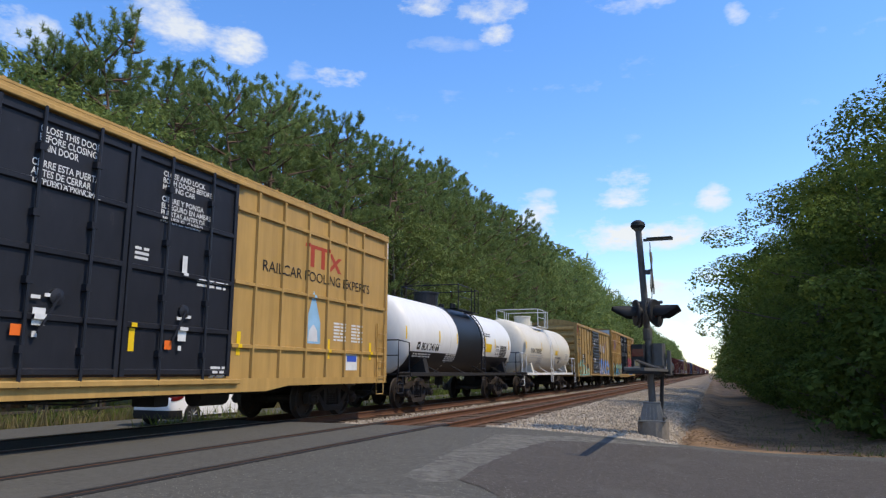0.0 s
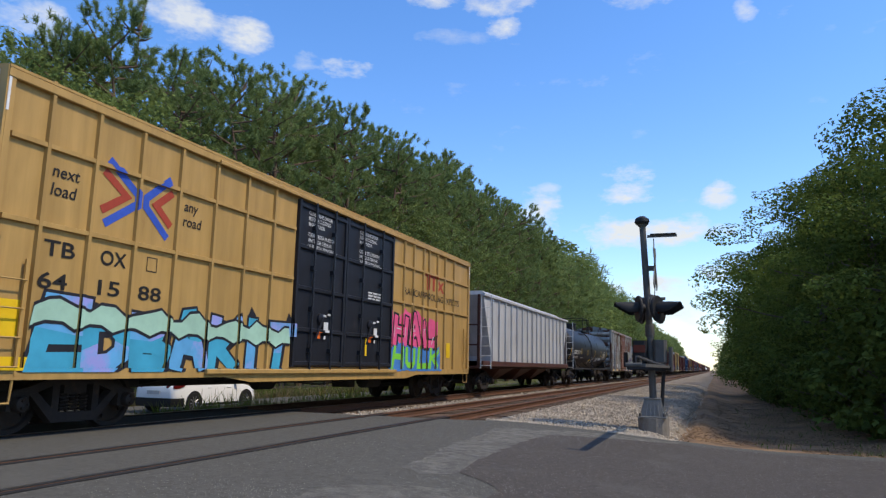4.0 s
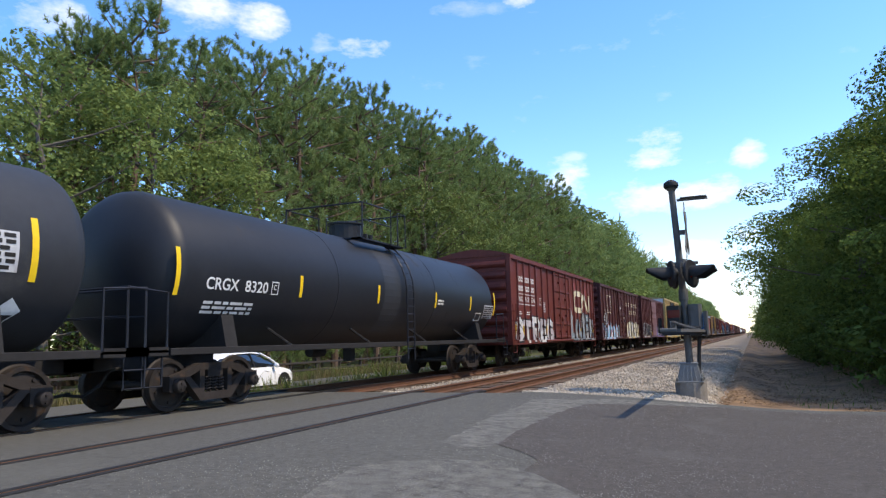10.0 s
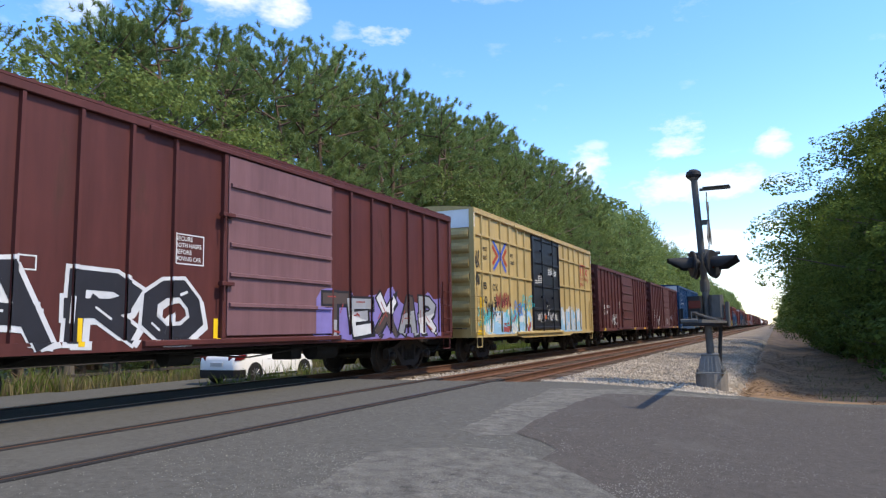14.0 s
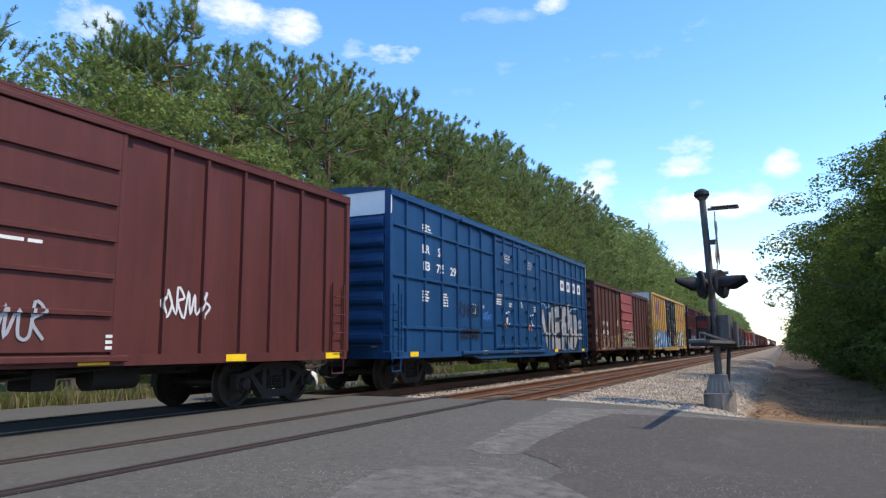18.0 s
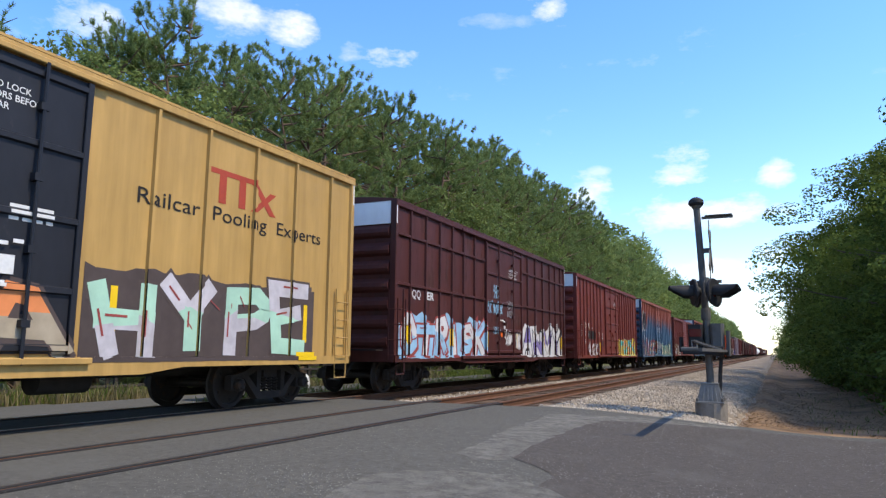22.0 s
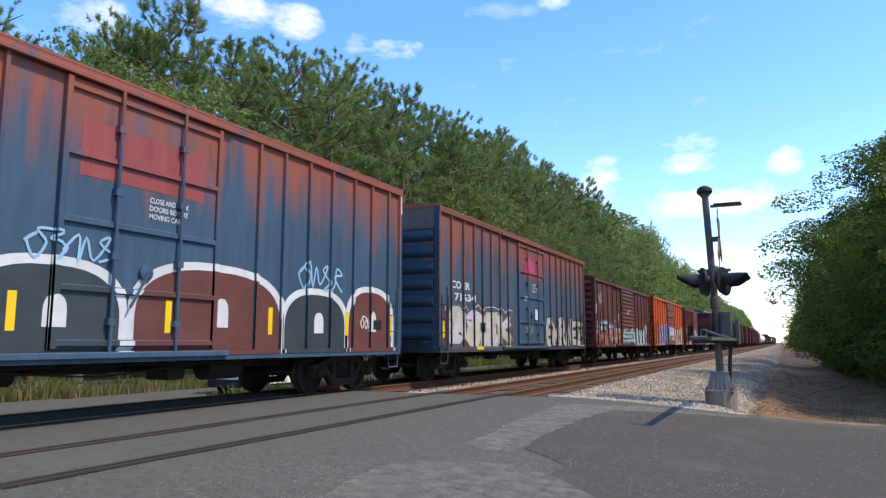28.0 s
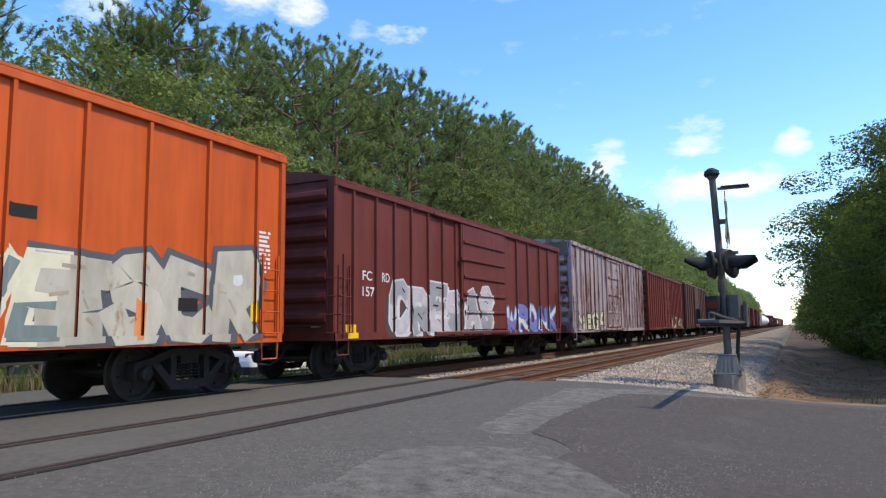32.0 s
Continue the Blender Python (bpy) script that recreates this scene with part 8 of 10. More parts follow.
# dark red car with mauve door
piece("r13", "SARO", 0.6, 6.0, 0.95, 2.0, "g_dark", "g_white", None, 13, second="g_white"); piece("r13", "TEXAR", 9.2, 14.9, 0.95, 1.85, ("g_brown", "g_silver", "g_white"), "g_dark", "g_purple", 14, second="g_red", edge=0.07, rough=0.2)
put("r13", Flat().border(5.28, 2.22, 5.95, 2.72, 0.02).border(2.7, 1.95, 3.0, 2.15, 0.02), "ink_white", 0.005, "plate_mark"); words("r13", ["SECURE", "BOTH HASPS", "BEFORE", "MOVING CAR"], 5.33, 2.68, 0.075, "ink_white", width=[0.36, 0.55, 0.34, 0.55]); reflectors("r13", (6.2, 0.4, 3.6), 0.95, 0.4, 0.10)
# pale yellow car
words("E", ["next", "load"], 0.72, 3.88, 0.20, "ink_black", slant=0.12); words("E", ["any", "road"], 3.44, 3.88, 0.19, "ink_black", slant=0.12); emblem("E", 1.72, 3.10, 3.08, 4.12)
words("E", ["FB"], 0.70, 2.64, 0.24, "ink_black", width=0.44, bold=0.02); words("E", ["OX"], 1.68, 2.62, 0.24, "ink_black", width=0.5, bold=0.02)
for q, (a, b) in zip((0.70, 1.76, 2.62), (("50", .46), ("51", .42), ("45", .46))):
    words("E", [a], q, 2.18, 0.24, "ink_black", width=b, bold=0.02)
piece("E", "MESKAO", 1.0, 5.7, 0.92, 1.62, ("g_red", "g_white", "g_sky"), "g_sky", "g_cream", 15, rough=0.25, second="g_teal"); words("E", ["FTP"], 0.70, 1.58, 0.24, "g_red", width=0.5, bold=0.05); words("E", ["OD"], 1.36, 1.52, 0.2, "g_teal", width=0.46, bold=0.04)
for k in range(6):
    scrawl("E", 0.2 + k * 0.9, 1.2 + 0.3 * (k % 3), 0.55, ("g_teal", "g_dark", "g_red", "g_teal", "g_blue", "g_teal")[k], 4, 30 + k)
scrawl("E", 0.05, 3.1, 0.5, "g_dark", 3, 40, 0.5); scrawl("E", 0.05, 2.5, 0.4, "g_dark", 3, 41, 0.5); pool_mark("E", 13.4, 3.62, 1.8, 0.55); words("E", ["Railcar Pooling", "Experts"], 13.35, 3.58, 0.18, "ink_red", width=[1.85, 0.95]); piece("E", "LUIMA", 9.95, 13.3, 0.95, 1.85, ("g_white", "g_sky"), "g_sky", "g_white", 16)
reflectors("E", (0.15, 0.52, 5.4), 1.15, 1.0, 0.16); notices("E", [(8.1, 3.52, 1.2, 3), (6.3, 3.0, 0.4, 2), (6.7, 3.2, 0.5, 4)]); door_cards("E", 7.7, 1.6); scrawl("E", 6.5, 1.35, 0.35, "g_white", 5, 42); scrawl("E", 8.2, 1.35, 0.35, "g_white", 5, 43)
put("E", Flat().rect(0.12, 0.90, 0.72, 1.06), "stripe", 0.012, "notice_card"); words("E", ["CLOSE AND LOCK"], 8.08, 3.62, 0.08, "ink_white")
# plain dark red pair
words("rB", ["WF"], 1.27, 2.32, 0.24, "ink_white", width=0.42, bold=0.03); words("rB", ["RX"], 2.02, 2.30, 0.24, "ink_white", width=0.36, bold=0.03); words("rB", ["62"], 1.29, 1.96, 0.24, "ink_white", width=0.40, bold=0.03); words("rB", ["216"], 1.98, 1.95, 0.24, "ink_white", width=0.48, bold=0.03)
put("rB", Flat().border(2.96, 1.88, 3.28, 2.16, 0.025), "ink_white", 0.005, "plate_mark"); words("rB", ["C"], 3.06, 2.06, 0.12, "ink_white"); put("rB", Flat().rect(3.62, 1.48, 4.38, 1.90), "grey", 0.006, "blank_panel", "bare grey metal panel")
notices("rB", [(1.4, 1.5, 0.35, 2), (2.0, 1.5, 0.4, 2), (7.0, 2.9, 0.4, 1), (8.0, 2.5, 0.6, 1), (9.6, 1.3, 0.2, 3)]); reflectors("rB", (2.7, 5.7, 9.2, 12.0, 14.9), 0.88, 0.12, 0.5); scrawl("rB", 10.6, 1.6, 0.45, "g_white", 4, 44); scrawl("rB", 7.5, 1.2, 0.5, "g_silver", 4, 45); scrawl("rB", 2.8, 1.1, 0.6, "g_silver", 3, 46)
notices("rA", [(1.3, 2.3, 0.5, 3), (2.2, 2.3, 0.6, 2), (5.6, 2.6, 0.3, 5)]); words("rA", ["82319"], 1.3, 2.0, 0.22, "ink_white", width=1.1); scrawl("rA", 3.5, 1.2, 0.6, "g_white", 4, 47); reflectors("rA", (1.0, 5.5, 10, 14), 0.88, 0.12, 0.5)
# blue car
blocks("L", 14.78, 3.50, (0.52, -0.22, 0.52, -0.22, 0.46, -0.22, 0.52), 0.44, "ink_white", 0.10); piece("L", "VERB", 12.05, 17.3, 0.92, 2.62, ("g_silver", "g_steel"), "g_dark", None, 17, second="g_white", bold=0.13, edge=0.16); halo_line("L", 12.0, 17.5, 0.95, 2.85, "g_sky"); scrawl("L", 17.5, 1.9, 0.4, "g_white", 3, 171, 0.6); scrawl("L", 17.55, 1.4, 0.3, "g_white", 4, 172, 0.6)
words("L", ["LR"], 1.80, 3.86, 0.24, "ink_white", width=0.44, bold=0.03); words("L", ["S"], 2.75, 3.86, 0.24, "ink_white", bold=0.03)
for q, a in zip((1.84, 2.66, 3.55), ("13", "75", "29")):
    words("L", [a], q, 3.40, 0.24, "ink_white", width=0.40, bold=0.03)
put("L", Flat().border(5.10, 2.12, 5.42, 2.42, 0.025), "ink_white", 0.005, "plate_mark"); words("L", ["F"], 5.21, 2.30, 0.12, "ink_white"); words("L", ["70K"], 5.9, 2.42, 0.10, "ink_white")
words("L", ["CLOSE AND LOCK", "DOORS BEFORE", "MOVING CAR"], 7.78, 4.28, 0.075, "ink_white", width=[0.68, 0.62, 0.5]); words("L", ["CLOSE AND LOCK", "DOORS BEFORE", "MOVING CAR"], 10.2, 4.28, 0.075, "ink_white", width=[0.68, 0.62, 0.5])
notices("L", [(7.05, 2.86, 0.5, 5), (8.3, 2.6, 0.3, 2), (9.4, 2.7, 0.3, 3), (11.0, 2.6, 0.4, 4), (8.0, 1.9, 0.2, 2), (10.3, 1.9, 0.2, 2), (1.8, 2.6, 0.4, 4), (3.0, 2.6, 0.4, 5), (1.8, 4.4, 0.5, 3)]); door_cards("L", 7.9, 1.85); door_cards("L", 10.5, 1.85); reflectors("L", (1.0, 5.8, 8.6, 13.5, 17.8), 0.86, 0.12, 0.45); scrawl("L", 4.2, 2.0, 0.4, "g_dark", 6, 48); scrawl("L", 5.9, 1.95, 0.25, "g_blue", 5, 49); scrawl("L", 4.2, 1.3, 0.4, "g_dark", 6, 50)
# brown car
words("W", ["WF"], 1.88, 2.42, 0.25, "ink_white", width=0.42, bold=0.03); words("W", ["RX"], 2.74, 2.42, 0.25, "ink_white", width=0.36, bold=0.03); words("W", ["61"], 1.92, 1.96, 0.25, "ink_white", width=0.34, bold=0.03); put("W", Flat().rect(2.55, 1.66, 3.25, 2.0), "ink_black", 0.004, "number_panel"); words("W", ["204"], 2.6, 1.96, 0.25, "ink_white", width=0.58, bold=0.03)
piece("W", "OPHYX", 1.2, 6.1, 0.92, 1.62, "brown", "g_beige", None, 18, bold=0.10, edge=0.035); piece("W", "PASTEL", 6.5, 10.4, 1.05, 1.78, "brown", "g_mint", None, 19, edge=0.05); scrawl("W", 0.05, 1.3, 0.3, "g_white", 4, 51, 0.6); scrawl("W", 0.05, 1.65, 0.3, "g_white", 4, 52, 0.6); notices("W", [(5.4, 2.6, 0.4, 5), (7.8, 2.5, 0.6, 1), (1.7, 1.4, 0.5, 2), (2.6, 1.4, 0.5, 2)]); reflectors("W", (0.85, 3.5, 5.5), 1.2, 0.5, 0.10); put("W", Flat().rect(4.5, 1.4, 4.75, 1.6), "ink_black", 0.012, "plate_mark")
# yellow car with blue and white graffiti
words("A", ["next", "load"], 0.82, 4.05, 0.19, "ink_black", slant=0.12); words("A", ["any", "road"], 3.45, 4.08, 0.19, "ink_black", slant=0.12); emblem("A", 1.60, 3.36, 3.10, 4.50)
words("A", ["TB"], 0.83, 2.78, 0.24, "ink_black", width=0.52, bold=0.02); words("A", ["OX"], 1.72, 2.76, 0.24, "ink_black", width=0.52, bold=0.02)
for q, (a, b) in zip((0.84, 1.72, 2.72), (("66", .48), ("36", .48), ("32", .48))):
    words("A", [a], q, 2.36, 0.24, "ink_black", width=b, bold=0.02)
put("A", Flat().border(2.85, 2.50, 3.10, 2.80, 0.015), "ink_black", 0.005, "plate_mark"); piece("A", "    ", 0.2, 1.95, 0.95, 1.95, "g_blue", "g_blue", "g_blue", 21, rough=0.08); piece("A", "CAMO", 2.2, 6.9, 0.84, 2.02, ("g_sky", "g_azure"), "g_blue", "g_navy", 20, rough=0.26, second="g_white", bold=0.15, edge=0.12); piece("A", "HYPE", 12.3, 17.4, 0.95, 2.22, ("g_mint", "g_pale"), "g_brown", "g_brown", 22, rough=0.06, bold=0.06, edge=0.05, second="g_red")
piece("A", "IR", 7.1, 8.6, 0.98, 1.75, ("g_sky", "g_azure"), "g_navy", None, 23); piece("A", "A", 10.4, 12.2, 0.95, 1.9, ("g_orange", "g_beige"), "g_brown", None, 24); pool_mark("A", 14.4, 3.62, 1.8, 0.6); words("A", ["Railcar  Pooling  Experts"], 12.95, 3.56, 0.26, "ink_black", width=4.75, bold=0.0)
for y in (7.6, 10.1):
    words("A", LOCK_EN, y, 4.42, 0.09, "ink_white")
notices("A", [(8.2, 3.4, 0.4, 4), (11.0, 2.9, 0.6, 3), (9.9, 3.3, 0.2, 4)]); door_cards("A", 8.6, 2.0); door_cards("A", 10.9, 2.0); reflectors("A", (0.28, 12.6, 17.2), 1.25, 0.75, 0.12); put("A", Flat().rect(0.98, 0.98, 1.5, 1.16).rect(17.0, 0.90, 17.6, 1.06), "stripe", 0.018, "notice_card"); put("A", Flat().rect(0.95, 1.55, 1.35, 1.78).rect(2.1, 1.55, 2.6, 1.80), "ink_white", 0.018, "number_panel")
# maroon high car
words("M", ["QQ"], 1.0, 2.72, 0.22, "g_white", width=0.5); words("M", ["ER"], 1.9, 2.72, 0.22, "ink_white", width=0.42, bold=0.03); piece("M", "OTRISK", 0.4, 6.1, 0.95, 1.92, ("g_white", "g_sky"), "g_red", "g_sky", 24, rough=0.2, second="g_red"); piece("M", "ANVY", 9.9, 15.0, 0.95, 1.95, ("g_purple", "g_white"), "g_dark", "g_white", 25, rough=0.2)
scrawl("M", 6.85, 2.9, 0.45, "g_sky", 3, 53, 0.55); scrawl("M", 6.2, 2.4, 0.38, "g_sky", 3, 54, 0.5); scrawl("M", 6.85, 2.35, 0.42, "g_sky", 5, 55, 0.9); words("M", ["HOME"], 6.85, 1.95, 0.26, "g_sky", width=0.6); scrawl("M", 8.2, 2.6, 0.3, "g_silver", 4, 56, 0.6); scrawl("M", 8.2, 2.3, 0.25, "g_silver", 5, 57, 0.7); scrawl("M", 8.0, 1.3, 0.5, "g_white", 4, 58, 0.7); scrawl("M", 9.1, 1.2, 0.6, "g_white", 4, 59, 0.5)
words("M", ["CLOSE AND LOCK", "DOOR BEFORE", "MOVING CAR"], 8.36, 4.04, 0.085, "ink_white", width=[0.98, 0.8, 0.75]); door_cards("M", 7.75, 1.75); reflectors("M", (0.7, 3.4, 6.2, 9.2, 12.6, 15.0), 1.25, 0.5, 0.13); notices("M", [(13.4, 2.3, 0.4, 6), (14.3, 2.3, 0.4, 6), (7.4, 2.2, 0.5, 1)])
# brick red high car
for q, a in zip((0.95, 1.72, 2.46, 3.12), "NOKL"):
    words("N", [a], q, 2.58, 0.25, "ink_white", bold=0.03)
put("N", Flat().rect(2.2, 1.78, 4.0, 2.20), "ink_black", 0.004, "number_panel")
for q, a in zip((0.98, 1.75, 2.46, 3.0, 3.75, 4.75), "571837"):
    words("N", [a], q, 2.18, 0.25, "ink_white", bold=0.03)
piece("N", "420", 2.15, 4.8, 0.92, 1.55, "g_pale", "bright_red", None, 26, edge=0.05); piece("N", "TOBK", 9.9, 15.3, 0.95, 1.80, ("g_teal", "g_orange"), "g_mint", "g_yellow", 27, second="g_orange"); words("N", ["CLOSE AND LOCK", "DOOR BEFORE", "MOVING CAR"], 8.6, 4.0, 0.085, "ink_white", width=[0.7, 0.6, 0.55]); reflectors("N", (2.28, 4.95), 1.15, 0.5, 0.12); put("N", Flat().border(5.5, 1.85, 5.75, 2.12, 0.02), "ink_white", 0.005, "plate_mark"); put("N", Flat().rect(5.4, 1.42, 6.0, 1.75), "maroon", 0.006, "painted_out_panel"); notices("N", [(1.6, 1.75, 0.35, 3)])
# blue and red car
piece("B", "VB", 0.10, 1.72, 2.72, 3.95, "g_dark", "g_white", None, 86, bold=0.24, edge=0.10)
words("B", ["CO"], 0.95, 2.58, 0.22, "ink_white", width=0.38, bold=0.03); words("B", ["171"], 0.95, 2.28, 0.22, "ink_white", width=0.44, bold=0.03); words("B", ["ER"], 1.62, 2.52, 0.22, "ink_white", width=0.36, bold=0.03); words("B", ["686"], 1.60, 2.24, 0.22, "ink_white", width=0.52, bold=0.03); piece("B", "ACEZ", 2.2, 6.9, 0.86, 2.0, ("g_quilt", "g_quilt2"), "g_dark", "g_red", 28, rough=0.10, second="g_white", bold=0.14); piece("B", "    ", 2.0, 6.2, 1.0, 1.3, "g_sky", "g_sky", None, 29, second="g_blue"); piece("B", "BURMER", 9.5, 15.0, 0.95, 1.72, ("g_mint", "g_cream"), "g_dark", "g_mint", 30, second="g_orange"); piece("B", "A", 0.08, 0.62, 1.5, 2.1, "g_white", "g_dark", "g_maroon", 31); piece("B", "A", 0.08, 0.62, 0.88, 1.45, "g_white", "g_dark", None, 33); bubble("B", [(0.85, 1.5, 1.75, 0.0), (1.4, 2.1, 1.6, 0.0)], 0.9, "g_beige", "g_dark", "g_purple", 32, edge=0.06); words("B", ["CLOSE AND LOCK"], 7.6, 3.1, 0.1, "ink_white"); scrawl("B", 7.0, 2.7, 0.4, "g_silver", 5, 60); scrawl("B", 6.7, 1.4, 0.6, "g_white", 5, 61); scrawl("B", 8.0, 1.3, 0.6, "g_cream", 4, 62)
# brick red, corrugated door
piece("R", "SEOM", 0.6, 6.2, 0.95, 1.85, ("g_cream", "g_white"), "bright_red", None, 32, edge=0.05); piece("R", "RAST", 10.0, 15.6, 0.95, 1.75, ("g_silver", "g_cream"), "g_dark", None, 33); notices("R", [(1.2, 2.7, 0.6, 3), (5.6, 2.7, 0.3, 5)])
# dark blue and red cars with bubbles
for a, b, h, f in ((0.2, 2.6, 2.2, "g_maroon"), (2.5, 5.2, 2.35, "g_soot"), (5.2, 7.6, 2.25, "g_soot"), (7.6, 11.2, 2.42, "g_maroon"), (11.1, 13.4, 2.20, "g_soot"), (13.3, 15.4, 2.38, "g_maroon")):
    dome("K1", a, b, 0.9, h, f)
scrawl("K1", 11.6, 2.2, 0.5, "g_sky", 4, 63, 1.6); scrawl("K1", 6.0, 2.2, 0.4, "g_sky", 4, 64, 1.4); scrawl("K1", 13.9, 1.4, 0.3, "g_white", 3, 65, 0.5); words("K1", ["CLOSE AND LOCK", "DOORS BEFORE", "MOVING CAR"], 7.9, 3.30, 0.085, "ink_white", width=[0.78, 0.76, 0.62]); reflectors("K1", (5.85, 8.3, 10.75, 13.3, 15.2, 1.6), 1.25, 0.5, 0.12); put("K1", Flat().rect(14.45, 1.4, 14.8, 1.62), "ink_black", 0.02, "plate_mark")
put("K1", Flat().rect(6.7, 3.4, 9.0, 4.2), "red_door", 0.004, "bare_panel", "red primer showing on the door")
words("K1", ["CO"], 0.9, 3.0, 0.22, "ink_white", width=0.4, bold=0.03); words("K1", ["17"], 0.9, 2.68, 0.22, "ink_white", width=0.4, bold=0.03)
piece("K2", "    ", 0.6, 5.9, 0.96, 1.95, "g_maroon", "g_maroon", "g_maroon", 34, rough=0.26, second="g_white"); piece("K2", "GSEK", 0.5, 5.8, 0.98, 2.05, ("g_bone", "g_pale"), "g_slate", None, 34, bold=0.22, edge=0.14, second="g_white"); put("K2", Flat().poly([(2.55, 1.95), (3.15, 1.95), (3.0, 2.25), (2.95, 2.62), (2.78, 2.3)]), "g_maroon", 0.0045, "graffiti_spike"); halo_line("K2", 0.5, 5.9, 2.0, 2.3, "g_white", 0.03); piece("K2", "GMRNEZ", 9.7, 15.3, 0.92, 2.0, ("g_pale", "g_bone"), "g_dark", None, 35, bold=0.07, edge=0.07, second="g_white"); put("K2", Flat().rect(5.55, 1.75, 6.05, 2.15), "g_slate", 0.022, "painted_out_panel"); put("K2", Flat().rect(8.2, 1.95, 8.5, 2.35), "ink_white", 0.05, "notice_card"); put("K2", Flat().rect(3.0, 1.42, 3.42, 1.72), "g_dark", 0.02, "painted_out_panel"); reflectors("K2", (2.25, 4.75, 9.8, 12.7, 14.6, 0.3), 1.2, 0.5, 0.13); reflectors("K2", (2.6, 5.2), 0.88, 0.12, 0.55); words("K2", ["CLOSE AND LOCK", "DOORS BEFORE", "MOVING CAR"], 8.02, 3.32, 0.085, "ink_white", width=[0.78, 0.74, 0.6]); put("K2", Flat().rect(7.0, 3.5, 9.2, 4.3), "red_door", 0.004, "bare_panel", "red primer showing on the door"); scrawl("K2", 7.2, 3.6, 0.6, "g_pink", 4, 66, 1.2); scrawl("K2", 7.1, 2.6, 0.2, "g_white", 3, 67); scrawl("K2", 7.2, 1.4, 0.4, "g_silver", 4, 68); words("K2", ["CO ER"], 0.9, 2.9, 0.22, "ink_white", width=1.3, bold=0.03); words("K2", ["171634"], 0.9, 2.55, 0.22, "ink_white", width=1.7, bold=0.03)
# brown car with sky blue graffiti
put("C", Flat().rect(0.95, 1.62, 2.7, 2.05), "g_dark", 0.018, "number_panel"); words("C", ["88"], 1.15, 1.98, 0.23, "ink_white", width=0.42, bold=0.03, name="car_number", lift=0.026); words("C", ["161"], 1.95, 1.98, 0.23, "ink_white", width=0.50, bold=0.03, name="car_number", lift=0.026); cloud("C", 0.15, 5.6, 0.92, 2.05, "g_sky", 36); piece("C", "HSTAE", 0.9, 6.2, 0.84, 1.80, ("g_salmon", "g_rose"), "g_dark", None, 36, second="g_cream", bold=0.16); piece("C", "EUCSNNB", 6.2, 13.8, 0.95, 1.80, ("g_mint", "g_sky"), "g_dark", "g_pale", 37, second="g_white", bold=0.12); scrawl("C", 0.1, 2.55, 0.5, "g_white", 3, 69, 0.42); scrawl("C", 0.85, 3.1, 0.6, "g_silver", 4, 70, 1.0); scrawl("C", 13.75, 1.7, 0.6, "g_cream", 3, 71, 0.9); put("C", Flat().border(14.05, 1.20, 14.55, 1.52, 0.03), "ink_white", 0.012, "plate_mark"); scrawl("C", 13.7, 0.95, 0.3, "g_silver", 5, 72); reflectors("C", (0.1, 2.75, 5.0), 1.2, 0.5, 0.11); notices("C", [(5.45, 2.7, 0.3, 6), (7.8, 3.0, 0.6, 3)])
# orange car
words("D", ["ALM"], 0.95, 2.48, 0.22, "ink_black", width=0.66, bold=0.02); words("D", ["7148"], 0.95, 2.08, 0.22, "ink_black", width=0.66, bold=0.02); piece("D", "    ", 1.6, 6.5, 0.95, 2.0, "g_teal", "g_teal", "green_grey", 38, rough=0.2, second="g_teal"); piece("D", "UTER", 1.75, 6.4, 0.88, 2.22, ("g_violet", "g_purple"), "g_pale", None, 38, second="g_white", bold=0.16, edge=0.07); piece("D", "    ", 7.28, 9.6, 1.60, 2.28, "g_pink", "g_pink", "g_pink", 39, rough=0.05); bubble("D", [(7.35, 8.0, 2.36, 0.0), (7.95, 8.55, 2.30, 0.0), (8.5, 9.1, 2.30, 0.0), (9.0, 9.6, 2.28, 0.0)], 1.62, "g_lavender", "g_pink", None, 39, edge=0.05); words("D", ["EKSAR"], 8.1, 1.52, 0.22, "g_cream", width=1.3, bold=0.02); piece("D", "VE", 9.95, 11.3, 0.95, 2.0, ("green_grey", "g_cream"), "g_cream", "orange", 40, rough=0.1, edge=0.05); piece("D", "ESCR", 11.0, 15.0, 0.90, 2.26, ("g_bone", "g_bone"), "g_slate", None, 40, bold=0.22, edge=0.20, second="g_beige"); put("D", Flat().poly([(14.45, 1.75), (14.98, 1.75), (15.12, 2.34), (14.8, 2.10), (14.55, 2.22)]), "g_white", 0.0118, "graffiti_spike"); put("D", Flat().poly([(12.5, 0.98), (12.62, 0.98), (12.66, 1.5), (12.52, 1.6)]), "g_orange", 0.019, "graffiti_mark"); put("D", Flat().rect(6.5, 1.35, 7.15, 2.35), "g_teal", 0.050, "graffiti_ground"); put("D", Flat().rect(2.9, 2.2, 3.7, 2.45), "green_grey", 0.004, "painted_out_panel"); put("D", Flat().rect(10.55, 2.55, 10.95, 2.72), "ink_black", 0.006, "plate_mark"); reflectors("D", (0.5, 3.1, 5.4, 14.95), 1.25, 0.62, 0.10); put("D", Flat().rect(13.3, 1.42, 13.7, 1.62), "ink_black", 0.02, "plate_mark"); notices("D", [(15.1, 2.9, 0.35, 10), (7.9, 3.3, 0.4, 1)])
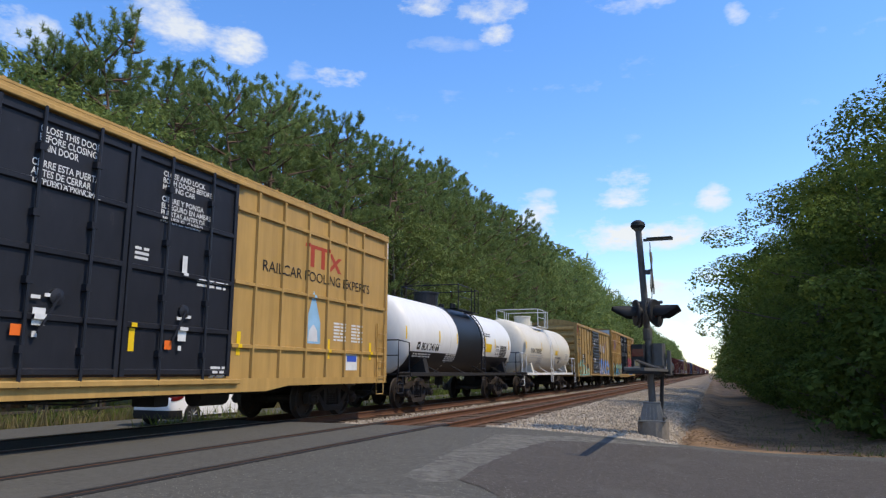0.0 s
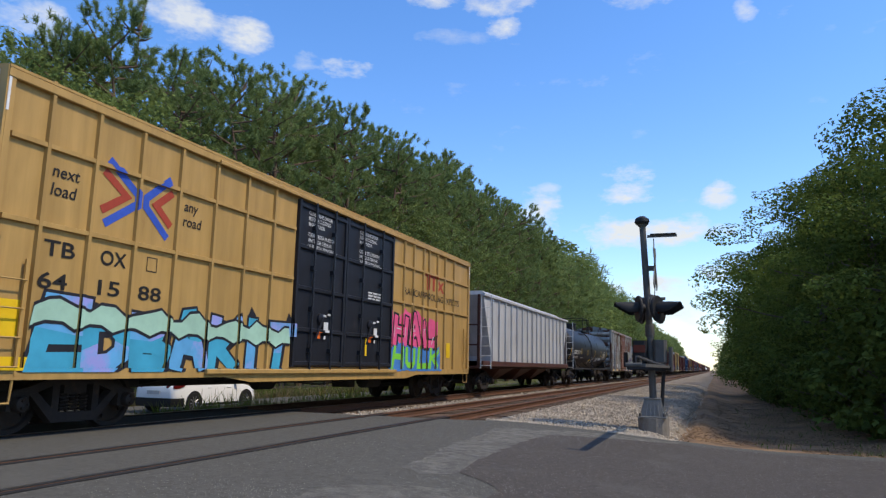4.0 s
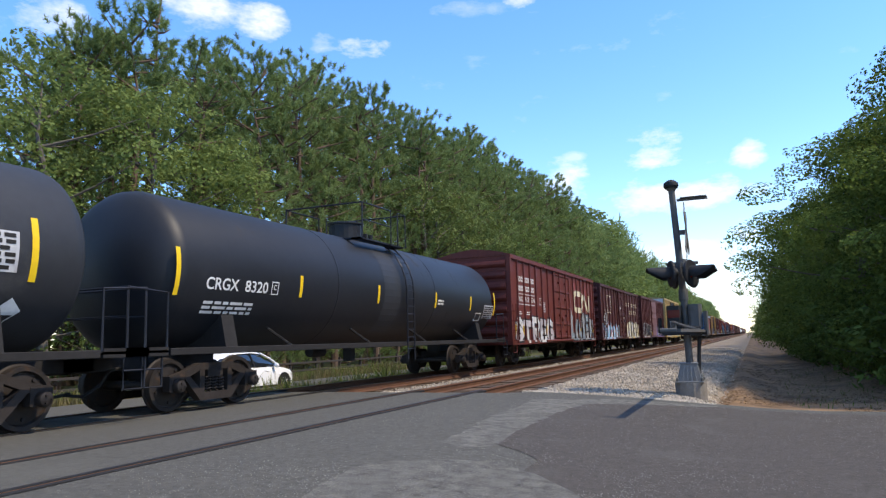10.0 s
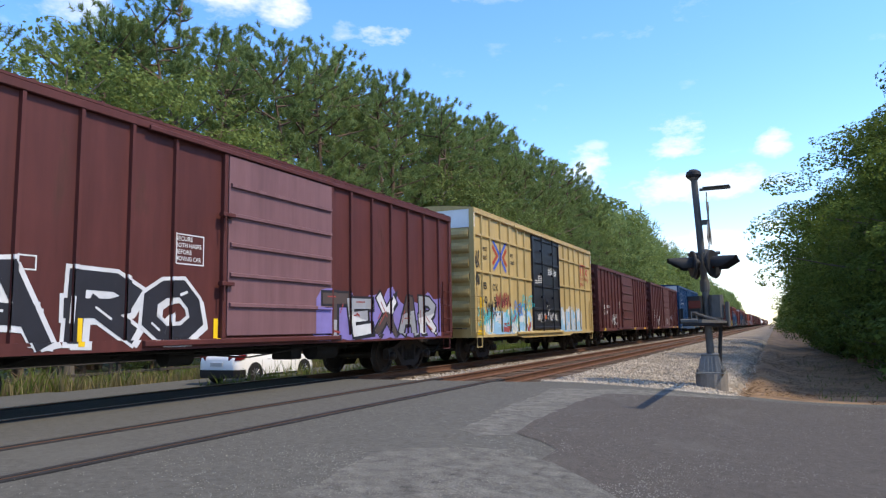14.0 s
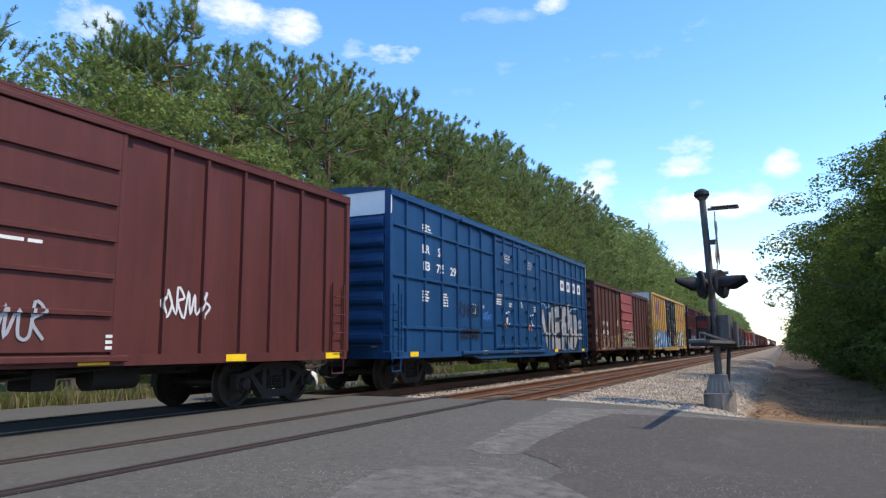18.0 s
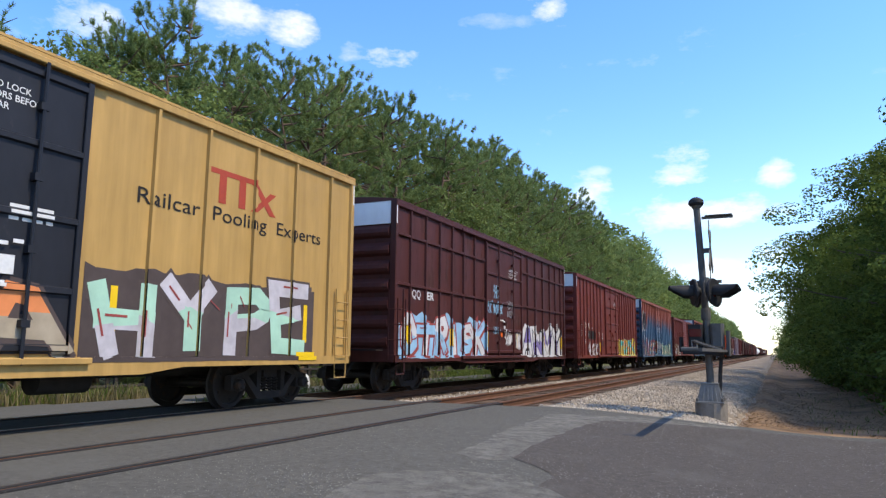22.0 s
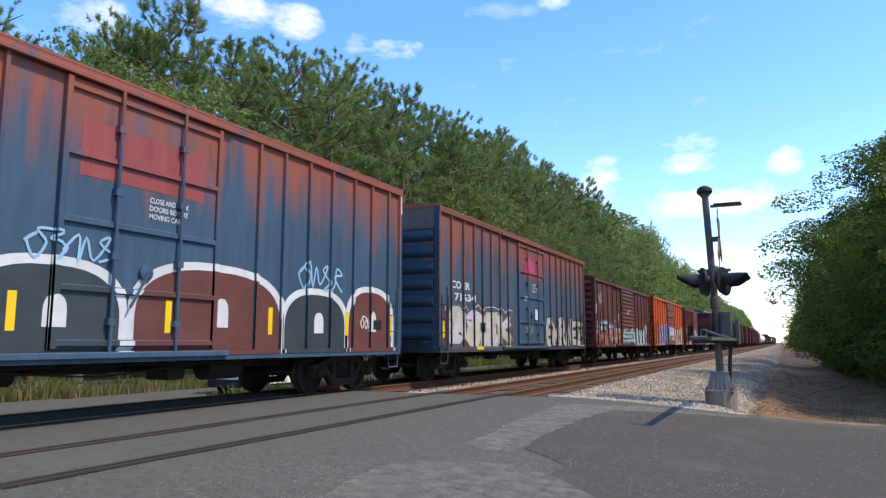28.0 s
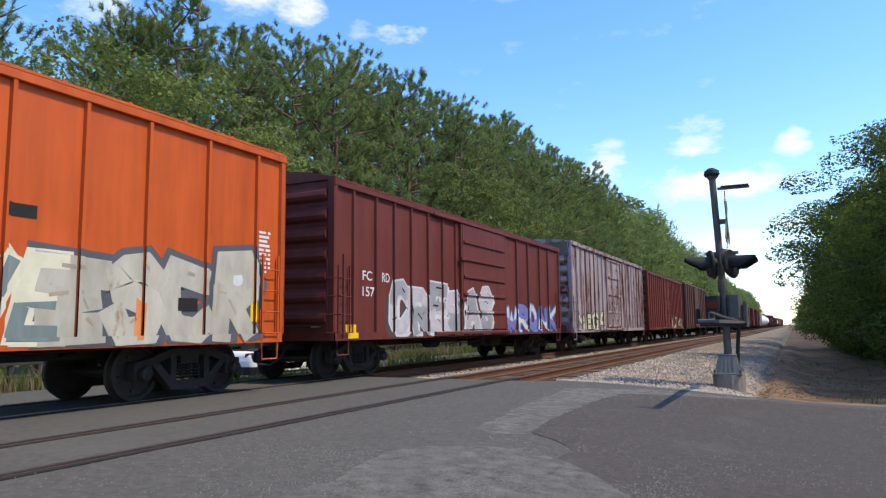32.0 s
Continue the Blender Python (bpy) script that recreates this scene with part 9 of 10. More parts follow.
# dusty red car and the grey one behind it
words("FC", ["FC"], 1.16, 2.42, 0.22, "ink_white", width=0.40); words("FC", ["RD"], 2.0, 2.42, 0.22, "ink_white", width=0.34); words("FC", ["157"], 1.16, 2.06, 0.22, "ink_white", width=0.5); piece("FC", "    ", 2.3, 8.3, 0.95, 1.75, "g_silver", "g_silver", "g_brown", 41, rough=0.3, second="g_dark"); piece("FC", "CRESAS", 2.3, 8.6, 0.92, 2.15, ("g_silver", "g_pale"), "g_white", None, 41, second="g_dark", bold=0.12, edge=0.05); piece("FC", "WRONK", 9.8, 15.4, 0.95, 1.75, ("g_white", "g_purple"), "g_blue", None, 42); reflectors("FC", (0.5,), 0.9, 0.3, 0.4)
piece("gr", "MEGA", 0.8, 6.0, 0.95, 1.7, "g_cream", "g_dark", None, 43, edge=0.05); piece("r29", "LOWS", 9.9, 15.0, 0.95, 1.7, "g_cream", "g_dark", None, 44)


# tank cars' markers, numbers and small print
def tank_marks(key, ys, z, h, number, ny, nz, nh, nw, ink, prints, cards=()):
    for y in ys:
        put(key, Flat().rect(y, z - h / 2, y + 0.10, z + h / 2), "stripe", 0.006, "reflector", "yellow reflective marker")
    if number:
        words(key, [number], ny, nz, nh, ink, width=nw, bold=0.02)
    fl = Flat()
    for y, zz, w, rows in prints:
        fl.bars(y, zz, w, rows, 0.055, 0.04)
    put(key, fl, "grey" if key == "t2" else ink, 0.005, "small_print")
    for y, zz, w, hh, m in cards:
        put(key, Flat().rect(y, zz, y + w, zz + hh), m, 0.006, "notice_card")


tank_marks("t1", (0.15, 3.0, 4.78, 8.22, 9.62, 11.75), 2.32, 0.40, "24166", 2.22, 2.07, 0.24, 0.86, "ink_black", [(8.3, 2.72, 0.75, 2)], [(8.37, 1.94, 0.80, 0.34, "stripe"), (10.42, 1.86, 1.05, 0.42, "grey")])
words("t1", ["BLX"], 1.56, 2.07, 0.24, "ink_black", width=0.56, bold=0.02); words("t1", ["SODIUM", "HYDROXIDE", "SOLUTION"], 9.76, 2.26, 0.105, "ink_black", width=[0.42, 0.60, 0.54], bold=0.01)
fl = Flat().bars(1.0, 1.70, 1.5, 2, 0.05, 0.035).bars(3.93, 1.74, 1.05, 4, 0.05, 0.03)
put("t1", fl, "ink_white", 0.010, "small_print"); put("t1", Flat().bars(10.46, 2.25, 0.97, 7, 0.05, 0.02), "ink_black", 0.010, "small_print"); blocks("t1", 1.16, 1.83, (0.24,), 0.24, "ink_black", 0.06)
tank_marks("t2", (0.35, 3.72, 6.45, 8.05, 11.4), 2.50, 0.40, "718292", 2.32, 2.36, 0.24, 1.16, "ink_black", [(3.1, 2.06, 1.1, 6), (7.0, 1.85, 0.7, 4), (8.3, 2.05, 0.9, 3), (10.3, 2.25, 0.8, 4)], [(7.3, 2.12, 0.6, 0.26, "stripe"), (8.5, 1.62, 0.30, 0.16, "ink_black")])
words("t2", ["OLNX"], 1.30, 2.36, 0.24, "ink_black", width=0.88, bold=0.02); put("t2", Flat().bars(1.25, 2.02, 1.9, 2, 0.05, 0.07), "grey", 0.005, "small_print")
put("t2", Flat().border(3.55, 2.12, 3.78, 2.38, 0.015), "ink_black", 0.005, "plate_mark"); words("t2", ["C"], 3.62, 2.30, 0.10, "ink_black")
words("g", ["DOT-SP 21134"], 13.90, 2.42, 0.11, "ink_white", width=0.95); words("g", ["SR 13450"], 13.10, 2.08, 0.10, "ink_white", width=0.50)
tank_marks("g", (3.90, 6.42, 9.74, 12.70), 2.20, 0.45, "55372", 2.34, 2.27, 0.26, 1.10, "ink_white", [(1.15, 1.86, 1.9, 2), (8.6, 1.88, 1.0, 5), (10.5, 1.88, 0.95, 4), (4.1, 1.80, 0.9, 1), (13.75, 2.26, 1.1, 5)], [(7.75, 1.34, 0.45, 0.22, "ink_white"), (7.85, 1.56, 0.45, 0.14, "stripe"), (11.8, 1.67, 1.25, 0.21, "grey")])
tank_marks("g", (0.12, 15.80), 2.02, 0.82, "", 0, 0, 0, 0, "ink_white", [])
blocks("g", 1.20, 2.01, (0.21, 0.2, 0.2, 0.2), 0.26, "ink_white", 0.05); put("g", Flat().border(3.52, 2.04, 3.76, 2.28, 0.02), "ink_white", 0.005, "plate_mark"); words("g", ["C"], 3.60, 2.20, 0.10, "ink_white")
tank_marks("ti", (4.75, 7.50, 10.20), 2.46, 0.45, "202519", 2.52, 2.32, 0.24, 1.05, "ink_white", [(2.2, 1.98, 1.4, 2), (7.78, 1.82, 0.95, 5), (9.10, 1.86, 1.4, 3), (4.2, 2.0, 0.6, 2)], [(9.40, 2.08, 0.70, 0.54, "stripe"), (4.85, 1.85, 0.55, 0.40, "stripe"), (6.1, 1.26, 0.75, 0.62, "grey"), (11.69, 2.13, 1.05, 0.54, "grey")])
tank_marks("ti", (0.5, 12.92), 2.46, 0.88, "", 0, 0, 0, 0, "ink_white", [])
put("ti", Flat().bars(11.74, 2.64, 0.95, 6, 0.055, 0.03), "ink_black", 0.010, "small_print"); put("ti", Flat().bars(9.46, 2.56, 0.58, 4, 0.05, 0.05), "ink_black", 0.010, "small_print")
words("ti", ["TIL X"], 1.62, 2.32, 0.24, "ink_white", width=0.80, bold=0.02); scrawl("ti", 0.75, 1.75, 0.30, "g_white", 10, 73, 2.0)
put("ti", Flat().rect(6.55, 1.1, 7.3, 3.6), "tank_black", 0.004, "repainted_patch", "fresher black stripe under the ladder")
tank_marks("cr", (3.85, 7.25, 10.80, 13.67), 2.32, 0.46, "8320", 2.10, 2.34, 0.22, 0.68, "ink_white", [(1.10, 1.90, 1.35, 3), (11.0, 2.34, 0.42, 2)], [(15.03, 1.83, 0.95, 0.48, "grey")])
tank_marks("cr", (0.33, 16.05), 2.38, 0.82, "", 0, 0, 0, 0, "ink_white", [])
put("cr", Flat().border(14.3, 1.72, 14.81, 2.02, 0.03), "ink_white", 0.006, "plate_mark"); put("cr", Flat().bars(15.08, 2.27, 0.85, 6, 0.05, 0.025), "ink_black", 0.010, "small_print")
put("cr", Flat().rect(7.6, 1.2, 8.5, 3.7), "tank_grey", 0.004, "rubbed_patch", "greyer band beside the ladder")
words("cr", ["CRGX"], 1.06, 2.34, 0.22, "ink_white", width=0.86, bold=0.02); put("cr", Flat().border(2.9, 2.10, 3.12, 2.36, 0.02), "ink_white", 0.005, "plate_mark"); words("cr", ["C"], 2.96, 2.30, 0.10, "ink_white")


def placard(key, y, z, number=""):
    """A white diamond hung on the side sill of a tank car."""
    put(key, Flat().poly([(y, z - 0.19), (y + 0.19, z), (y, z + 0.19), (y - 0.19, z)]), "ink_white", 0.05, "placard", "white diamond placard")
    put(key, Flat().poly([(y, z - 0.16), (y + 0.10, z - 0.06), (y - 0.10, z - 0.06)]), "ink_black", 0.055, "placard")
    if number:
        fl = Flat().text(number, y - 0.12, z - 0.035, 0.08, 0.24, 0.01)
        put(key, fl, "ink_black", 0.056, "lettering")


placard("t1", 12.05, 1.55, "1824"); placard("t2", 11.75, 1.62, "1791"); placard("ti", 12.75, 1.62)
words("t2", ["HYPOCHLORITE SOLUTION"], 7.35, 2.02, 0.115, "ink_black", width=1.75)


# ---- crossing signal ----
def crossing_signal():
    x, y, z = -1.47, 18.0, -0.16
    t = thing("crossing_signal", "weathered grade-crossing flasher mast with hooded lamps on a concrete base", "crossing signal", at=pose(x, y, z))
    s = Shape(); s.prism([(0.36 * math.cos(a) * (1 + 0.04 * math.sin(3 * a)), 0.36 * math.sin(a)) for a in [2 * math.pi * k / 14 for k in range(14)]], 2, -0.6, 0.12)
    part("concrete_base", s, "concrete", t, "rounded weathered concrete footing")
    s = Shape(); s.face_set([(-0.27, -0.27, 0.16), (0.27, -0.27, 0.16), (0.27, 0.27, 0.16), (-0.27, 0.27, 0.16), (-0.18, -0.18, 0.55), (0.18, -0.18, 0.55), (0.18, 0.18, 0.55), (-0.18, 0.18, 0.55)],
                            [(0, 1, 5, 4), (1, 2, 6, 5), (2, 3, 7, 6), (3, 0, 4, 7), (4, 5, 6, 7), (3, 2, 1, 0)])
    shoe = part("base_shoe", s, "alu", t, "dull aluminium junction base")
    s = Shape(); s.box(-0.20, 0.20, -0.20, 0.20, 0.55, 0.585, 0.01); part("top_plate", s, "alu", shoe)
    s = Shape(); s.box(-0.31, 0.31, -0.31, 0.31, 0.12, 0.16, 0.01); part("bottom_plate", s, "alu", shoe)
    for k in range(4):
        c, n = round(math.cos(k * math.pi / 2)), round(math.sin(k * math.pi / 2))
        for e in (-0.155, -0.05, 0.05, 0.155):
            s = Shape()
            f = e * 0.68
            s.face_set([((0.30 + d) * c - (e + w) * n, (0.30 + d) * n + (e + w) * c, 0.16) for d in (0, -0.06) for w in (-0.012, 0.012)] + [((0.195 + d) * c - (f + w) * n, (0.195 + d) * n + (f + w) * c, 0.55) for d in (0, -0.04) for w in (-0.012, 0.012)],
                       [(0, 1, 5, 4), (1, 3, 7, 5), (3, 2, 6, 7), (2, 0, 4, 6), (4, 5, 7, 6), (2, 3, 1, 0)])
            part("rib", s, "alu", shoe)
        a = math.pi / 4 + k * math.pi / 2
        s = Shape(); s.lathe([(0.15, 0.032), (0.22, 0.032), (0.24, 0.018)], (0.39 * math.cos(a), 0.39 * math.sin(a), 0), 'z', 8)
        part("anchor_bolt", s, "mast", t)
    s = Shape(); s.tube([(0.015, 0, 0.16), (-0.03, 0, 2.2), (-0.14, 0, 4.85)], [0.088, 0.085, 0.078], 14)
    part("mast", s, "mast", t, smooth=True)
    s = Shape(); s.lathe([(4.82, 0.03), (4.86, 0.15), (4.92, 0.185), (5.0, 0.17), (5.06, 0.09), (5.08, 0.02)], (-0.145, 0, 0), 'z', 18)
    part("bell", s, "signal_black", t, "dark domed warning bell", smooth=True)
    s = Shape(); s.lathe([(4.74, 0.04), (4.80, 0.09), (4.86, 0.14)], (-0.14, 0, 0), 'z', 12)
    part("bell_bracket", s, "mast", t)
    # crossbuck, seen almost edge on, faces along the road
    for k, a in enumerate((52, -52)):
        s = Shape(); s.box(-0.012, 0.012, -0.60, 0.60, -0.11, 0.11)
        o = part("crossbuck_blade", s, "alu", t, "weathered crossbuck blade seen edge on"); o.matrix_local = pose(0.13 + 0.015 * k, 0, 3.75, a, 0, 0)
        o.name = "crossbuck_blade"
    s = Shape(); s.box(-0.02, 0.14, -0.03, 0.03, 3.68, 3.80); part("crossbuck_bracket", s, "mast", t)
    s = Shape(); s.box(-0.03, 0.68, -0.03, 0.03, 4.52, 4.58).box(0.05, 0.66, -0.10, 0.10, 4.58, 4.60)
    part("top_arm", s, "mast", t, "flat sign arm seen edge on")
    s = Shape(); s.tube([(-0.38, 0, 2.98), (0.36, 0, 2.98)], 0.04, 8); s.lathe([(2.88, 0.12), (3.08, 0.12)], (-0.03, 0, 0), 'z', 12)
    part("cross_arm", s, "mast", t)
    for sx in (-1, 1):
        for dy in (-0.38, 0.38):
            lamp = part("flasher", Shape().lathe([(sx * 0.20, 0.31), (sx * 0.235, 0.32), (sx * 0.26, 0.31)], (-0.02, dy, 2.70), 'x', 24), "signal_black", t, "round black flasher background")
            part("lamp_housing", Shape().lathe([(sx * 0.06, 0.06), (sx * 0.10, 0.13), (sx * 0.22, 0.15)], (-0.02, dy, 2.70), 'x', 16), "signal_black", lamp, smooth=True)
            part("lens", Shape().lathe([(sx * 0.24, 0.145), (sx * 0.262, 0.12), (sx * 0.275, 0.04)], (-0.02, dy, 2.70), 'x', 18), "lens", lamp, smooth=True)
            # hood: an open half tube that narrows outward
            s = Shape()
            n = 12
            vs, fs = [], []
            for q, (d, r) in enumerate(((0.25, 0.165), (0.50, 0.165), (0.80, 0.15))):
                for k in range(n + 1):
                    a = radians(-35 + 250 * k / n) if q < 2 else radians(25 + 130 * k / n)
                    vs.append((sx * d - 0.02, dy + r * math.cos(a), 2.70 + r * math.sin(a)))
            for q in range(2):
                for k in range(n):
                    i = q * (n + 1) + k
                    fs.append((i, i + 1, i + n + 2, i + n + 1))
            s.face_set(vs, fs)
            part("hood", s, "signal_black", lamp, smooth=True)
            pivot = Matrix.Translation((-0.03, dy, 2.70))
            lamp.matrix_local = pivot @ Matrix.Rotation(radians(-20 * sx), 4, 'Z') @ pivot.inverted()
    s = Shape(); s.tube([(-0.03, -0.42, 2.98), (-0.03, 0.42, 2.98)], 0.035, 8)
    for dy in (-0.38, 0.38):
        s.tube([(-0.03, dy, 2.98), (-0.03, dy, 2.70)], 0.03, 8)
    part("lamp_arm", s, "mast", t)
    # gate mechanism, relay boxes and counterweight plates
    # lowered gate arm, level with the eye and pointing along the track
    s = Shape(); s.prism([(0.25, -0.30), (0.43, -0.30), (0.47, -3.6), (0.46, -6.75), (0.36, -6.75), (0.31, -3.6)], 2, 1.30, 1.35)
    part("gate_arm", s, "mast", t, "weathered lowered gate arm seen end on")
    s = Shape(); s.box(0.16, 0.40, -6.78, -6.70, 1.30, 1.36, 0.015); part("arm_tip_lamp", s, "mast", t)
    s = Shape(); s.tube([(-0.30, -0.28, 1.56), (0.02, -0.34, 1.44), (0.34, -0.50, 1.34)], 0.035, 6); part("arm_brace", s, "mast", t)
    s = Shape(); s.box(-0.43, -0.10, -0.24, 0.24, 1.34, 1.95, 0.05); part("gate_mechanism", s, "signal_black", t, "boxy dark gate mechanism")
    s = Shape(); s.box(0.06, 0.36, -0.20, 0.22, 1.42, 1.97, 0.06); part("relay_box", s, "mast", t, "grey weathered relay box")
    s = Shape(); s.box(-0.56, 0.46, -0.30, -0.22, 1.24, 1.34, 0.02); part("support_arm", s, "signal_black", t)
    s = Shape(); s.box(-0.56, 0.46, 0.22, 0.30, 1.24, 1.34, 0.02); part("support_arm", s, "signal_black", t)
    s = Shape(); s.box(-0.40, -0.13, -0.262, -0.24, 1.66, 1.84); part("cover_plate", s, "lens", t, "faded red cover plate")
    s = Shape(); s.box(-0.36, -0.22, -0.275, -0.24, 1.40, 1.58, 0.01); part("inspection_frame", s, "alu", t)
    s = Shape(); s.box(-0.335, -0.245, -0.282, -0.27, 1.425, 1.555); part("inspection_glass", s, "glass", t)
    s = Shape(); s.box(-0.66, -0.58, -0.10, 0.14, 1.30, 1.66, 0.02); part("counterweight", s, "signal_black", t)
    s = Shape(); s.box(0.40, 0.49, -0.16, 0.16, 1.22, 1.80, 0.02); part("counterweight", s, "mast", t)
    s = Shape(); s.box(0.10, 0.34, -0.34, -0.22, 1.20, 1.44, 0.03); part("arm_socket", s, "signal_black", t, "dark socket that held the gate arm")
    s = Shape(); s.tube([(0.28, 0.0, 1.28), (0.24, 0.02, 0.9), (0.20, 0.0, 0.3)], 0.045, 8); part("conduit", s, "signal_black", t, smooth=True)
    s = Shape(); s.lathe([(2.05, 0.10), (2.10, 0.112), (2.30, 0.112), (2.35, 0.10)], (-0.03, 0, 0), 'z', 12); part("clamp", s, "mast", t)
    s = Shape(); s.tube([(0.12, 0.06, 4.5), (0.13, 0.08, 3.4), (0.10, 0.08, 3.05)], 0.012, 5); part("cable", s, "signal_black", t)


crossing_signal()


# ---- the white car on the far side ----
def loft(sections, closed=True):
    """Skin over rings of equal length: sections is a list of rings of points."""
    s = Shape()
    n = len(sections[0])
    vs = [p for r in sections for p in r]
    fs = []
    for q in range(len(sections) - 1):
        for i in range(n if closed else n - 1):
            fs.append((q * n + i, q * n + (i + 1) % n, (q + 1) * n + (i + 1) % n, (q + 1) * n + i))
    if closed:
        fs += [tuple(range(n)), tuple(range((len(sections) - 1) * n, len(sections) * n))]
    return s.face_set(vs, fs)


def white_car():
    # front towards +Y; near side faces the tracks
    t = thing("parked_car", "pearl white hatchback with dark windows waiting beyond the tracks", "car", at=pose(-17.35, 20.9, ground_height(-17.35, 20.9) - 0.03))
    w = 0.91

    def ring(y, hw, zb, zm, belt):
        half = [(hw * 0.90, zb), (hw, zb + 0.10), (hw, zm), (hw * 0.985, (zm + belt) / 2), (hw * 0.94, belt - 0.03), (hw * 0.86, belt), (hw * 0.4, belt + 0.025)]
        return [(x, y, z) for x, z in half] + [(-x, y, z) for x, z in half[::-1]]
    rows = [(-2.28, 0.66, 0.48, 0.62, 0.82), (-2.24, 0.78, 0.36, 0.60, 0.94), (-2.12, 0.87, 0.27, 0.62, 1.02), (-1.85, w, 0.22, 0.62, 1.06), (-1.2, w, 0.21, 0.62, 1.04), (0.0, w, 0.21, 0.60, 1.00), (0.95, w, 0.21, 0.60, 0.99),
            (1.45, w, 0.21, 0.58, 0.93), (1.85, 0.89, 0.23, 0.54, 0.85), (2.10, 0.80, 0.26, 0.50, 0.76), (2.24, 0.66, 0.32, 0.46, 0.66)]
    part("body", loft([ring(*r) for r in rows]), "car_white", t, smooth=True)

    def cab(y, zr, hw0, hw1, zb=0.98):
        half = [(hw0, zb), ((hw0 + hw1) / 2 + 0.03, (zb + zr) / 2 + 0.02), (hw1, zr - 0.05), (hw1 * 0.86, zr), (hw1 * 0.4, zr + 0.015)]
        return [(x, y, z) for x, z in half] + [(-x, y, z) for x, z in half[::-1]]
    cabs = [(-2.08, 1.06, 0.78, 0.70), (-1.78, 1.33, 0.83, 0.66), (-1.50, 1.47, 0.84, 0.66), (-1.0, 1.53, 0.85, 0.66), (-0.3, 1.55, 0.85, 0.67), (0.25, 1.49, 0.85, 0.66), (0.70, 1.26, 0.85, 0.70), (1.12, 1.02, 0.84, 0.74)]
    part("glasshouse", loft([cab(*c) for c in cabs]), "glass", t, "dark tinted windows", smooth=True)
    roof = []
    for y, zr, hw1 in ((-1.86, 1.34, 0.56), (-1.50, 1.482, 0.68), (-1.0, 1.545, 0.69), (-0.3, 1.565, 0.70), (0.22, 1.515, 0.68)):
        half = [(hw1, zr - 0.06), (hw1 * 0.88, zr), (hw1 * 0.4, zr + 0.018)]
        roof.append([(x, y, z) for x, z in half] + [(-x, y, z) for x, z in half[::-1]])
    part("roof", loft(roof, False), "car_white", t, smooth=True)
    for sx in (-1, 1):
        s = Shape(); s.tube([(sx * 0.60, -1.35, 1.55), (sx * 0.62, -0.6, 1.60), (sx * 0.60, 0.1, 1.56)], 0.018, 6); part("roof_rail", s, "car_black", t)
        for name, pts, rr in (("front_pillar", [(0.86, 1.12, 1.0), (0.77, 0.70, 1.27), (0.68, 0.24, 1.48)], 0.045), ("rear_pillar", [(0.86, -1.86, 1.02), (0.80, -1.66, 1.24), (0.70, -1.44, 1.44)], 0.085), ("middle_pillar", [(0.875, -0.30, 1.0), (0.81, -0.34, 1.26), (0.70, -0.38, 1.50)], 0.03)):
            s = Shape(); s.tube([(sx * a, b, c) for a, b, c in pts], rr, 8); part(name, s, "car_white" if name != "middle_pillar" else "car_black", t, smooth=True)
        for y in (-1.38, 1.42):
            wheel = part("wheel", Shape().lathe([(sx * 0.70, 0.20), (sx * 0.70, 0.32), (sx * 0.74, 0.345), (sx * 0.885, 0.345), (sx * 0.925, 0.32), (sx * 0.925, 0.235)], (0, y, 0.345), 'x', 28), "tyre", t, smooth=True)
            part("rim", Shape().lathe([(sx * 0.885, 0.02), (sx * 0.89, 0.06), (sx * 0.875, 0.07), (sx * 0.875, 0.215), (sx * 0.92, 0.235)], (0, y, 0.345), 'x', 28), "car_black", wheel, smooth=True)
            for k in range(10):
                a = k * math.pi / 5
                s = Shape(); s.tube([(sx * 0.915, y + 0.04 * math.cos(a), 0.345 + 0.04 * math.sin(a)), (sx * 0.915, y + 0.225 * math.cos(a), 0.345 + 0.225 * math.sin(a))], 0.016, 5); part("spoke", s, "alloy", wheel)
            # dark wheel arch: a shallow half ring let into the flank
            s = Shape()
            vs, fs = [], []
            for k in range(17):
                a = math.pi * (-0.06 + 1.12 * k / 16)
                for r_ in (0.30, 0.405):
                    vs.append((sx * 0.914, y + r_ * math.cos(a), 0.345 + r_ * math.sin(a)))
            fs = [(2 * k, 2 * k + 1, 2 * k + 3, 2 * k + 2) for k in range(16)]
            s.face_set(vs, fs); part("wheel_arch", s, "car_black", t)
        for y in (-0.62, 0.42):
            s = Shape(); s.box(sx * 0.905 - 0.014, sx * 0.905 + 0.014, y - 0.10, y + 0.10, 0.83, 0.86, 0.01); part("door_handle", s, "car_white", t)
        for y, z1 in ((-1.02, 0.98), (-0.33, 0.98), (0.86, 0.95)):
            s = Shape(); s.box(sx * 0.911 - 0.003, sx * 0.911 + 0.003, y - 0.005, y + 0.005, 0.34, 0.80); part("door_gap", s, "car_black", t)
        s = Shape(); s.box(sx * 0.90 - 0.018, sx * 0.90 + 0.018, -0.92, 0.97, 0.24, 0.33, 0.012); part("rocker_trim", s, "car_black", t)
        s = Shape(); s.lathe([(-0.06, 0.03), (-0.02, 0.085), (0.06, 0.085), (0.09, 0.04)], (sx * 0.99, 0.80, 1.03), 'y', 10); part("mirror", s, "car_white", t, smooth=True)
